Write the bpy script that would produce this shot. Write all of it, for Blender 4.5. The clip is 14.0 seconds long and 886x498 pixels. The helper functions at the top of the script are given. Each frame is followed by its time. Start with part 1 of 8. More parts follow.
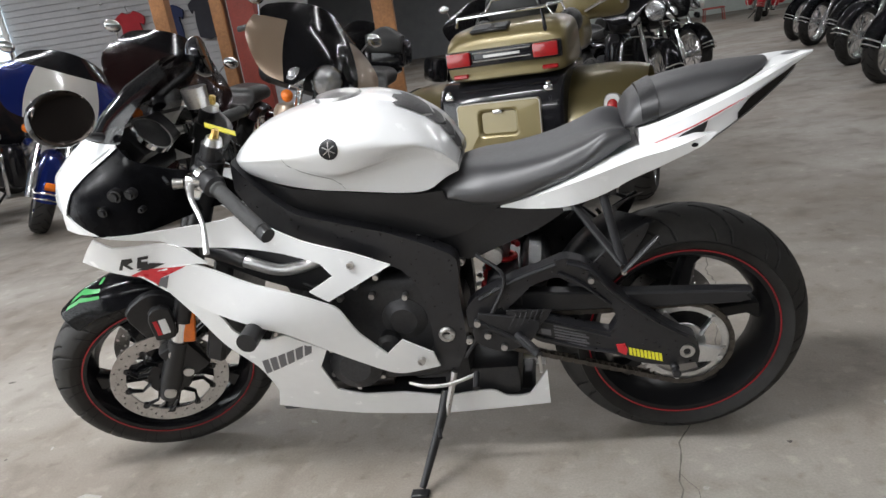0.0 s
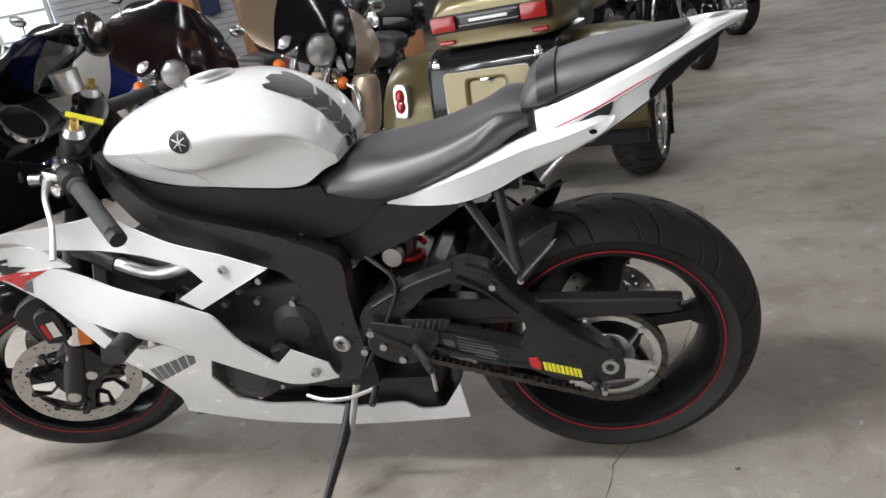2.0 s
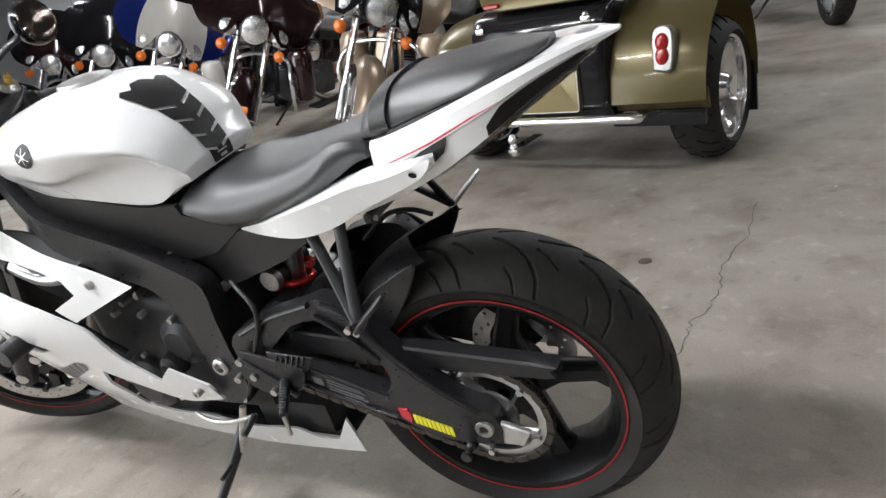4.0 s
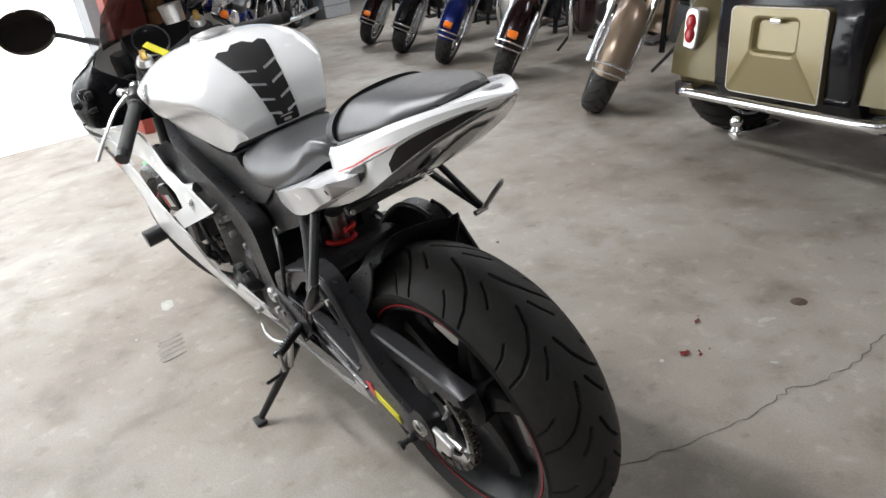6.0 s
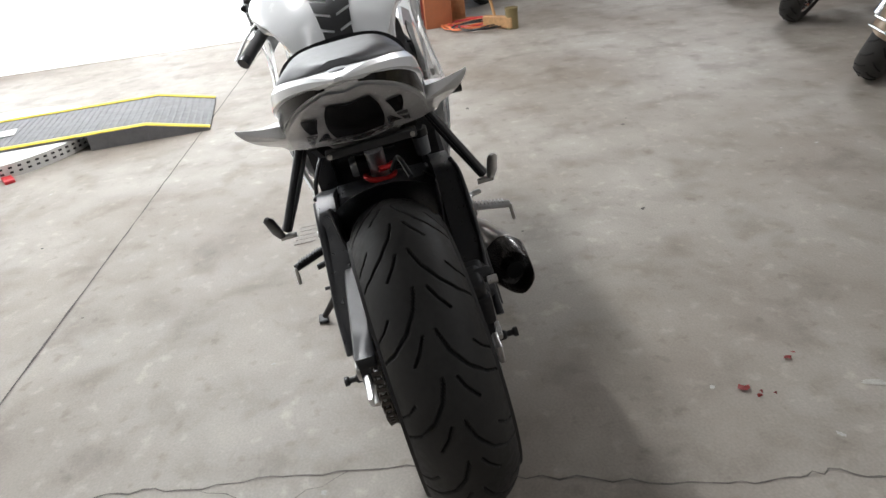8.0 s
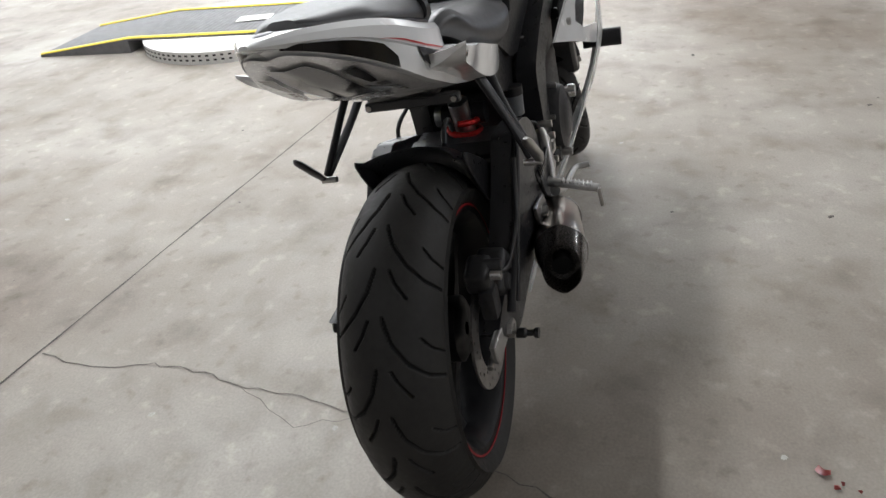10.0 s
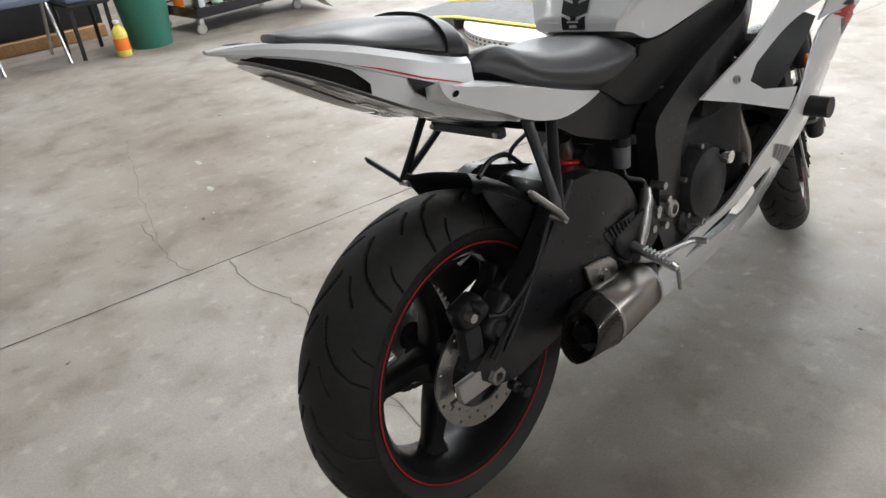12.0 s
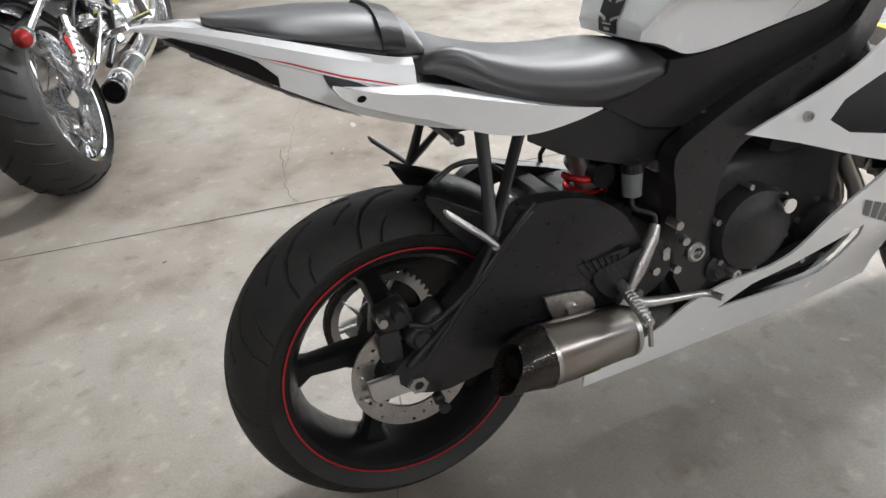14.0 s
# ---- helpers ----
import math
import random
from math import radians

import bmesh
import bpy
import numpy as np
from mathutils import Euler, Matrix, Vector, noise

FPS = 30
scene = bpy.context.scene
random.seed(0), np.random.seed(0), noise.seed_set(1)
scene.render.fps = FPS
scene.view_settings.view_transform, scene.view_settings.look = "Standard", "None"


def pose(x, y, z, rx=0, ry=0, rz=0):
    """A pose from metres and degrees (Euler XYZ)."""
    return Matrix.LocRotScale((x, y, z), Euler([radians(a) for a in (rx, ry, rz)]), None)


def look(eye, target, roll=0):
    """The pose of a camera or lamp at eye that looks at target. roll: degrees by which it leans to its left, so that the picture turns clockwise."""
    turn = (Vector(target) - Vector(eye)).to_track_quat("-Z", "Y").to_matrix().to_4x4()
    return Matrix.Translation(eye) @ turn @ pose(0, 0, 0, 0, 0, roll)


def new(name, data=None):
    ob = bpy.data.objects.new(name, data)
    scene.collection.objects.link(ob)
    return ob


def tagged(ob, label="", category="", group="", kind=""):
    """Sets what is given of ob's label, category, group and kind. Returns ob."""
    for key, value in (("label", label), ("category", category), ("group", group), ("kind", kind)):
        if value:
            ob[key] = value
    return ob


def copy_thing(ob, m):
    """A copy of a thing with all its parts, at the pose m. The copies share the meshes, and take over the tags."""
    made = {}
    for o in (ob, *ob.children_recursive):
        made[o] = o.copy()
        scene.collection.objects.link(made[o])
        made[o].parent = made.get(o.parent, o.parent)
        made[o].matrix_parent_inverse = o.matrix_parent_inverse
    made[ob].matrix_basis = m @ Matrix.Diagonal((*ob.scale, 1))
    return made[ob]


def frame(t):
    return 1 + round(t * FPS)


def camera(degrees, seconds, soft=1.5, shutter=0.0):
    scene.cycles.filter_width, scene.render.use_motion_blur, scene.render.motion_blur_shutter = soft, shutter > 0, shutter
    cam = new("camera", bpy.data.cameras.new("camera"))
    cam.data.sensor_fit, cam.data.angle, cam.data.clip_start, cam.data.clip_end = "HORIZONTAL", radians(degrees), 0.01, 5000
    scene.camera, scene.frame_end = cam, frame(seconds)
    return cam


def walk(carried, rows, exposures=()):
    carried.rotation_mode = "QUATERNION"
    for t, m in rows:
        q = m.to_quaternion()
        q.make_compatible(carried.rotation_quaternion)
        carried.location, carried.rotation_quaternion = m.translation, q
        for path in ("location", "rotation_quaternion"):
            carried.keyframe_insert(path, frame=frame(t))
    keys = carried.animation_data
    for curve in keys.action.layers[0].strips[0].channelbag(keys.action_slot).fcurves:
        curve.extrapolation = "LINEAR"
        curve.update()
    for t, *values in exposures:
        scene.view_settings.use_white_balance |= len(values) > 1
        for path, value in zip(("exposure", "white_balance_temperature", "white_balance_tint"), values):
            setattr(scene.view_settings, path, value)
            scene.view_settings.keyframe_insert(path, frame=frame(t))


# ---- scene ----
EXPOSURES = [(0.0, 0.12), (2.5, 0.30), (5.0, 0.48), (7.5, 0.14), (11.0, 0.20), (12.5, 0.38), (14.0, 0.61)]
cam = camera(64.21, 14.0)
ROWS = [
    (0.0, -0.2383, -1.7294, 1.0997, 72.178, 8.672, 8.105),
    (0.5, -0.1831, -1.7050, 1.0885, 73.199, 9.011, 7.598),
    (1.0, -0.0803, -1.6456, 1.0776, 73.203, 9.327, 10.683),
    (1.5, 0.0006, -1.5774, 1.0676, 71.668, 10.313, 12.419),
    (2.0, 0.0759, -1.4546, 1.0540, 69.894, 10.447, 12.574),
    (2.5, 0.1577, -1.3428, 1.0508, 69.220, 9.552, 14.189),
    (2.7, 0.2060, -1.3069, 1.0483, 68.424, 9.851, 14.892),
    (5.0, 0.7456, -0.9006, 1.0899, 67.835, 10.537, 38.574),
    (5.5, 0.8793, -0.8018, 1.1251, 67.103, 9.706, 47.277),
    (6.0, 0.9449, -0.6815, 1.1227, 65.471, 8.234, 53.179),
    (6.5, 1.0041, -0.5028, 1.1460, 63.171, 7.157, 59.882),
    (7.0, 1.0705, -0.3502, 1.1484, 62.662, 6.650, 66.253),
    (7.5, 1.1417, -0.2339, 1.1464, 63.514, 6.322, 74.695),
    (8.0, 1.1318, -0.1039, 1.1317, 61.720, 6.473, 80.539),
    (8.5, 1.1009, 0.0072, 1.1424, 60.166, 6.650, 87.469),
    (10.8, 0.8771, 0.5458, 1.1358, 59.225, 5.410, 116.927),
    (11.0, 0.8499, 0.6103, 1.1463, 60.146, 5.274, 120.765),
    (11.5, 0.7964, 0.7189, 1.1525, 60.489, 4.925, 130.048),
    (12.0, 0.6870, 0.7758, 1.1451, 59.809, 4.364, 136.366),
    (12.5, 0.5802, 0.8088, 1.1572, 58.550, 3.194, 141.484),
    (13.0, 0.4666, 0.8732, 1.1632, 57.713, 3.850, 148.244),
    (13.5, 0.3510, 0.9664, 1.1797, 57.017, 4.054, 154.707),
    (14.0, 0.2253, 0.9648, 1.1826, 56.514, 3.982, 158.782),
]
walk(cam, [(t, pose(x, y, z, rx, ry, rz)) for t, x, y, z, rx, ry, rz in ROWS], EXPOSURES)

# ---- light ----
world = bpy.data.worlds.new("world")
scene.world = world
world.use_nodes = True
world.node_tree.nodes["Background"].inputs[0].default_value = (0.75, 0.85, 1.0, 1)
world.node_tree.nodes["Background"].inputs[1].default_value = 0.15


def area(name, place, target, size, power, colour=(1, 1, 1)):
    d = bpy.data.lights.new(name, "AREA")
    d.shape, d.size, d.size_y, d.energy, d.color = "RECTANGLE", size[0], size[1], power, colour
    ob = new(name, d)
    ob.matrix_world = look(place, target)
    return ob


# daylight through the wide open loading door, and the long strip lights under the ceiling
area("door_daylight", (-5.0, -3.4, 1.75), (0, -3.0, 0.6), (7.0, 3.2), 70, (0.90, 0.96, 1.0))
STRIPS = ((-2.1, -1.35, 160), (-4.9, -1.35, 90), (2.4, -1.35, 9), (6.2, -1.35, 22), (-4.4, -6.0, 95), (-0.6, -6.0, 58), (3.4, -6.0, 20),
          (-4.8, 4.8, 88), (-0.9, 4.8, 48), (3.0, 4.8, 40), (6.9, 4.8, 40), (-9.0, 5.2, 125), (-3.0, 11.0, 60), (1.2, 11.0, 60), (5.4, 11.0, 60), (-1.0, 17.0, 60), (3.2, 17.0, 60), (7.4, 17.0, 60))
for x, y, watt in STRIPS:
    area("strip_lamp", (x, y, 3.90), (x, y + 0.001, 0), (2.3, 0.16), watt, (0.975, 0.987, 1.012))


# ---- materials ----
def material(name, colour, rough=0.5, metal=0.0, coat=0.0, vary=0.12, scale=8.0, bump=0.0, bump_scale=60.0, spread=0.12, spec=0.5):
    """Principled surface with two scales of noise on colour and roughness, and a fine relief."""
    m = bpy.data.materials.new(name)
    m.use_nodes = True
    nt = m.node_tree
    p = nt.nodes["Principled BSDF"]
    tc = nt.nodes.new("ShaderNodeTexCoord")
    n1, n2 = nt.nodes.new("ShaderNodeTexNoise"), nt.nodes.new("ShaderNodeTexNoise")
    n1.inputs["Scale"].default_value, n1.inputs["Detail"].default_value = scale, 4
    n2.inputs["Scale"].default_value, n2.inputs["Detail"].default_value = scale * 9, 3
    mix = nt.nodes.new("ShaderNodeMath")
    mix.operation = "ADD"
    nt.links.new(tc.outputs["Object"], n1.inputs["Vector"])
    nt.links.new(tc.outputs["Object"], n2.inputs["Vector"])
    nt.links.new(n1.outputs["Fac"], mix.inputs[0])
    nt.links.new(n2.outputs["Fac"], mix.inputs[1])
    ramp = nt.nodes.new("ShaderNodeMapRange")
    ramp.inputs["From Min"].default_value, ramp.inputs["From Max"].default_value = 0.7, 1.3
    ramp.inputs["To Min"].default_value, ramp.inputs["To Max"].default_value = 1 - vary, 1 + vary
    nt.links.new(mix.outputs[0], ramp.inputs["Value"])
    mul = nt.nodes.new("ShaderNodeVectorMath")
    mul.operation = "SCALE"
    mul.inputs[0].default_value = colour
    nt.links.new(ramp.outputs[0], mul.inputs["Scale"])
    nt.links.new(mul.outputs[0], p.inputs["Base Color"])
    rr = nt.nodes.new("ShaderNodeMapRange")
    rr.inputs["From Min"].default_value, rr.inputs["From Max"].default_value = 0.3, 0.7
    rr.inputs["To Min"].default_value, rr.inputs["To Max"].default_value = max(0.02, rough - spread * rough), min(1, rough + spread)
    nt.links.new(n2.outputs["Fac"], rr.inputs["Value"])
    nt.links.new(rr.outputs[0], p.inputs["Roughness"])
    p.inputs["Metallic"].default_value, p.inputs["Coat Weight"].default_value = metal, coat
    p.inputs["Coat Roughness"].default_value = 0.04
    p.inputs["Specular IOR Level"].default_value = spec
    if bump:
        n3, b = nt.nodes.new("ShaderNodeTexNoise"), nt.nodes.new("ShaderNodeBump")
        n3.inputs["Scale"].default_value, n3.inputs["Detail"].default_value = bump_scale, 3
        b.inputs["Strength"].default_value, b.inputs["Distance"].default_value = bump, 0.004
        nt.links.new(tc.outputs["Object"], n3.inputs["Vector"])
        nt.links.new(n3.outputs["Fac"], b.inputs["Height"])
        nt.links.new(b.outputs[0], p.inputs["Normal"])
    return m


def glow(name, colour, strength):
    m = bpy.data.materials.new(name)
    m.use_nodes = True
    p = m.node_tree.nodes["Principled BSDF"]
    p.inputs["Base Color"].default_value = (*colour, 1)
    p.inputs["Emission Color"].default_value = (*colour, 1)
    p.inputs["Emission Strength"].default_value = strength
    return m


def clear(name, colour, rough=0.03, alpha=0.35):
    """Tinted see-through plastic: part gloss, part open."""
    m = bpy.data.materials.new(name)
    m.use_nodes = True
    p = m.node_tree.nodes["Principled BSDF"]
    p.inputs["Base Color"].default_value = (*colour, 1)
    p.inputs["Roughness"].default_value = rough
    p.inputs["Alpha"].default_value = alpha
    return m


WHITE = material("white_paint", (0.87, 0.88, 0.885), 0.16, 0, 0.6, 0.02, 3)
GLOSS = material("gloss_black", (0.010, 0.010, 0.012), 0.08, 0, 0.25, 0.1, 4, spec=0.3)
SATIN = material("satin_black", (0.014, 0.014, 0.0155), 0.34, 0, 0, 0.25, 14, 0.05, spec=0.45)
FRAMEB = material("black_frame_paint", (0.015, 0.015, 0.017), 0.30, 0.0, 0, 0.2, 10, 0.05, spec=0.5)
PLASTIC = material("black_plastic", (0.015, 0.015, 0.0165), 0.36, 0, 0, 0.2, 20, 0.15, 300, spec=0.45)
RUBBER = material("tyre_rubber", (0.025, 0.024, 0.023), 0.56, 0, 0, 0.3, 9, 0.12, 120, spec=0.3)
# darker rubber: the shade inside tyre grooves, put into the colour
GROOVE_SHADE = material("groove_shade_rubber", (0.015, 0.015, 0.015), 0.7, 0, 0, 0.2, 12, spec=0.2)
SEATB = material("seat_vinyl", (0.030, 0.030, 0.033), 0.44, 0, 0, 0.1, 10, 0.08, 380, spec=0.95, spread=0.04)
GRIPV = material("grip_vinyl", (0.05, 0.05, 0.05), 0.6, 0, 0, 0.2, 10, 0.6, 420)
CHROME = material("chrome", (0.86, 0.87, 0.88), 0.07, 1.0, 0, 0.03, 6)
STEEL = material("brushed_steel", (0.52, 0.51, 0.50), 0.30, 1.0, 0, 0.15, 30, 0.05, 200)
ALU = material("bare_aluminium", (0.66, 0.66, 0.66), 0.34, 1.0, 0, 0.12, 24, 0.08, 160)
DARKM = material("dark_engine_metal", (0.032, 0.032, 0.034), 0.42, 0.3, 0, 0.3, 16, 0.12, 120)
TITAN = material("titanium", (0.36, 0.335, 0.31), 0.30, 1.0, 0, 0.03, 6, spread=0.03)
CARBON = material("carbon_fibre", (0.022, 0.018, 0.016), 0.22, 0.3, 0.5, 0.1, 60)
CHAINM = material("oiled_chain", (0.09, 0.08, 0.07), 0.45, 0.8, 0, 0.4, 60)
REDRING = material("dark_red_stripe", (0.34, 0.012, 0.02), 0.35, 0, 0, 0.1, 10)
REDP = material("red_paint", (0.55, 0.02, 0.03), 0.3, 0, 0.2, 0.08, 10)
REDA = material("red_anodised", (0.60, 0.03, 0.03), 0.28, 0.7, 0, 0.1, 20)
GREENP = material("green_vinyl", (0.03, 0.26, 0.06), 0.35, 0, 0, 0.08, 10)
YELLOWP = material("yellow_vinyl", (0.78, 0.72, 0.04), 0.4, 0, 0, 0.05, 10)
GREYP = material("grey_vinyl", (0.13, 0.13, 0.14), 0.35, 0, 0, 0.06, 10)
ORANGE = material("amber_lens", (0.85, 0.20, 0.02), 0.15, 0, 0.5, 0.1, 20)
REDL = material("red_lens", (0.32, 0.008, 0.010), 0.10, 0, 0.6, 0.15, 30)
GOLDM = material("gold_anodised", (0.72, 0.50, 0.16), 0.28, 1.0, 0, 0.1, 20)
MATT_BLACK = material("matt_black", (0.008, 0.008, 0.008), 0.9, 0, 0, 0.3, 30, spec=0.1)
RIMB = material("satin_black_rim", (0.008, 0.008, 0.009), 0.32, 0, 0, 0.1, 6, spec=0.3)
SOOTP = material("dull_black_plastic", (0.008, 0.008, 0.009), 0.75, 0, 0, 0.2, 12, spec=0.15)
PANELB = material("gloss_black_panel", (0.005, 0.005, 0.006), 0.22, 0, 0, 0.1, 4, spec=0.05)
PODM = material("smoked_chrome", (0.16, 0.135, 0.12), 0.10, 1.0, 0, 0.05, 6)
SMOKE = clear("smoked_screen", (0.008, 0.008, 0.009), 0.05, 0.88)
LENS = material("smoked_tail_lens", (0.009, 0.008, 0.008), 0.16, 0, 0, 0.0, 20, spec=0.3, spread=0.0)
GLASS = clear("headlight_glass", (0.9, 0.9, 0.92), 0.02, 0.22)
MIRROR = material("mirror_glass", (0.15, 0.125, 0.11), 0.02, 1.0, 0, 0.01, 4)
KHAKI = material("olive_gold_metallic", (0.20, 0.162, 0.072), 0.30, 0.35, 0.5, 0.0, 4, spread=0.0)
CHAMP = material("champagne_metallic", (0.44, 0.34, 0.25), 0.28, 0.4, 0.5, 0.0, 4, spread=0.0)
MAROON = material("maroon_metallic", (0.022, 0.006, 0.007), 0.2, 0.3, 0.8, 0.0, 4, spread=0.0)
BLUEP = material("deep_blue_metallic", (0.012, 0.03, 0.22), 0.2, 0.4, 0.8, 0.0, 4, spread=0.0)
CREAM = material("cream_paint", (0.66, 0.64, 0.60), 0.22, 0, 0.6, 0.0, 4, spread=0.0)
SKYP = material("turquoise_metallic", (0.03, 0.22, 0.32), 0.2, 0.4, 0.8, 0.05, 4)


# ---- mesh tools ----
from mathutils import geometry


def finish(bm, angle=38):
    """Smooth shading with sharp edges past the angle."""
    bmesh.ops.recalc_face_normals(bm, faces=bm.faces)
    for f in bm.faces:
        f.smooth = True
    lim = radians(angle)
    for e in bm.edges:
        if len(e.link_faces) == 2 and e.calc_face_angle(0) > lim:
            e.smooth = False


def part(name, bm, mat, parent=None, label="", angle=38):
    """Links a bmesh as one mesh object under a thing or a part; mat may be a list, faces carry the index."""
    finish(bm, angle)
    me = bpy.data.meshes.new(name)
    bm.to_mesh(me)
    bm.free()
    for m in (mat if isinstance(mat, (list, tuple)) else [mat]):
        me.materials.append(m)
    ob = new(name, me)
    if parent is not None:
        ob.parent = parent
    if label:
        ob["label"] = label
    return ob


def thing(name, m, label, category, group="", kind=""):
    ob = new(name)
    ob.empty_display_size = 0.1
    ob.matrix_world = m
    return tagged(ob, label, category, group, kind)


def spline(pts, n):
    """Catmull-Rom through the points, n steps a span."""
    P = [Vector(p) for p in pts]
    P = [2 * P[0] - P[1]] + P + [2 * P[-1] - P[-2]]
    out = []
    for i in range(1, len(P) - 2):
        for k in range(n):
            t = k / n
            a, b, c, d = P[i - 1], P[i], P[i + 1], P[i + 2]
            out.append(0.5 * ((2 * b) + (c - a) * t + (2 * a - 5 * b + 4 * c - d) * t * t + (3 * b - a - 3 * c + d) * t ** 3))
    return out + [P[-2]]


def ring_faces(bm, rings, closed=True, caps=True):
    vs = [[bm.verts.new(p) for p in r] for r in rings]
    n = len(vs[0])
    for a, b in zip(vs, vs[1:]):
        for i in range(n if closed else n - 1):
            j = (i + 1) % n
            bm.faces.new((a[i], a[j], b[j], b[i]))
    if caps and closed:
        bm.faces.new(vs[0][::-1])
        bm.faces.new(vs[-1])
    return vs


def add_tube(bm, pts, r, segs=10, smooth=0, caps=True, flat=1.0):
    """A tube along a line; r is one radius or one for each point."""
    if smooth:
        rr = [r] * len(pts) if not isinstance(r, (list, tuple)) else list(r)
        joined = spline([(*p, q, 0)[:3] for p, q in zip(pts, rr)], smooth)
        rs = [rr[min(i // smooth, len(rr) - 1)] * (1 - (i % smooth) / smooth) + rr[min(i // smooth + 1, len(rr) - 1)] * ((i % smooth) / smooth) for i in range(len(joined))]
        pts, r = joined, rs
    P = [Vector(p) for p in pts]
    rr = r if isinstance(r, (list, tuple)) else [r] * len(P)
    d = (P[1] - P[0]).normalized()
    side = d.cross(Vector((0, 0, 1)) if abs(d.z) < 0.9 else Vector((1, 0, 0))).normalized()
    rings = []
    for i, p in enumerate(P):
        dd = ((P[min(i + 1, len(P) - 1)] - P[max(i - 1, 0)]).normalized())
        q = d.rotation_difference(dd)
        side = (q @ side).normalized()
        d = dd
        up = side.cross(d)
        rings.append([p + rr[i] * (math.cos(a) * side + flat * math.sin(a) * up) for a in [2 * math.pi * k / segs for k in range(segs)]])
    ring_faces(bm, rings, True, caps)


def add_lathe(bm, prof, centre=(0, 0, 0), axis="y", segs=48, closed=False, start=0.0, sweep=2 * math.pi):
    """Turns a profile of (radius, along) about an axis."""
    c = Vector(centre)
    full = abs(sweep - 2 * math.pi) < 1e-6
    rings = []
    for k in range(segs if full else segs + 1):
        a = start + sweep * k / segs
        ca, sa = math.cos(a), math.sin(a)
        if axis == "y":
            rings.append([c + Vector((r * ca, h, r * sa)) for r, h in prof])
        elif axis == "x":
            rings.append([c + Vector((h, r * ca, r * sa)) for r, h in prof])
        else:
            rings.append([c + Vector((r * ca, r * sa, h)) for r, h in prof])
    vs = [[bm.verts.new(p) for p in r] for r in rings]
    m, n = len(vs), len(prof)
    for i in range(m if full else m - 1):
        a, b = vs[i], vs[(i + 1) % m]
        for j in range(n if closed else n - 1):
            jj = (j + 1) % n
            bm.faces.new((a[j], a[jj], b[jj], b[j]))
    bmesh.ops.remove_doubles(bm, verts=[v for r in vs for v in r], dist=1e-6)


def add_box(bm, centre, size, bevel=0.0, rot=None, segs=1):
    """A box with rounded edges; rot is a Matrix or None."""
    b = bmesh.new()
    bmesh.ops.create_cube(b, size=1)
    bmesh.ops.scale(b, vec=size, verts=b.verts)
    if bevel:
        bmesh.ops.bevel(b, geom=list(b.edges), offset=bevel, segments=segs, affect="EDGES", profile=0.6)
    m = Matrix.Translation(centre) @ (rot.to_4x4() if rot else Matrix())
    join(bm, b, m)


def join(bm, b, m=Matrix()):
    vm = {v: bm.verts.new(m @ v.co) for v in b.verts}
    for f in b.faces:
        try:
            nf = bm.faces.new([vm[v] for v in f.verts])
            nf.material_index = f.material_index
        except ValueError:
            pass
    b.free()


def add_rod(bm, a, b, r, segs=10, r2=None):
    add_tube(bm, [a, b], [r, r if r2 is None else r2], segs)


def add_ball(bm, c, r, scale=(1, 1, 1), u=16, v=10):
    b = bmesh.new()
    bmesh.ops.create_uvsphere(b, u_segments=u, v_segments=v, radius=r)
    join(bm, b, Matrix.Translation(c) @ Matrix.Diagonal((*scale, 1)))


def add_plate(bm, outline, y0, y1, bevel=0.003, smooth=0):
    """An outline in (x, z) given depth along y, with chamfered edges."""
    pts = [Vector(p) for p in outline]
    if smooth:
        q = spline([(*p, 0) for p in pts] + [(*pts[0], 0)], smooth)[:-1]
        pts = [Vector((p.x, p.y)) for p in q]
    area2 = sum(a.x * b.y - b.x * a.y for a, b in zip(pts, pts[1:] + pts[:1]))
    if area2 < 0:
        pts.reverse()
    n = len(pts)

    def inset(d):
        out = []
        for i in range(n):
            a, b, c = pts[i - 1], pts[i], pts[(i + 1) % n]
            e1, e2 = (b - a).normalized(), (c - b).normalized()
            nn = Vector((-(e1.y + e2.y), e1.x + e2.x))
            nn = nn.normalized() if nn.length > 1e-6 else Vector((-e1.y, e1.x))
            out.append(b + nn * d)
        return out
    s = 1 if y1 > y0 else -1
    inn = inset(bevel)
    rings = [[(p.x, y0, p.y) for p in inn], [(p.x, y0 + s * bevel, p.y) for p in pts], [(p.x, y1 - s * bevel, p.y) for p in pts], [(p.x, y1, p.y) for p in inn]]
    ring_faces(bm, rings, True, False)
    for y in (y0, y1):
        vs = [bm.verts.new((p.x, y, p.y)) for p in inn]
        edges = [bm.edges.new((vs[i], vs[(i + 1) % n])) for i in range(n)]
        bmesh.ops.triangle_fill(bm, use_beauty=True, edges=edges)
    bmesh.ops.remove_doubles(bm, verts=bm.verts, dist=1e-5)


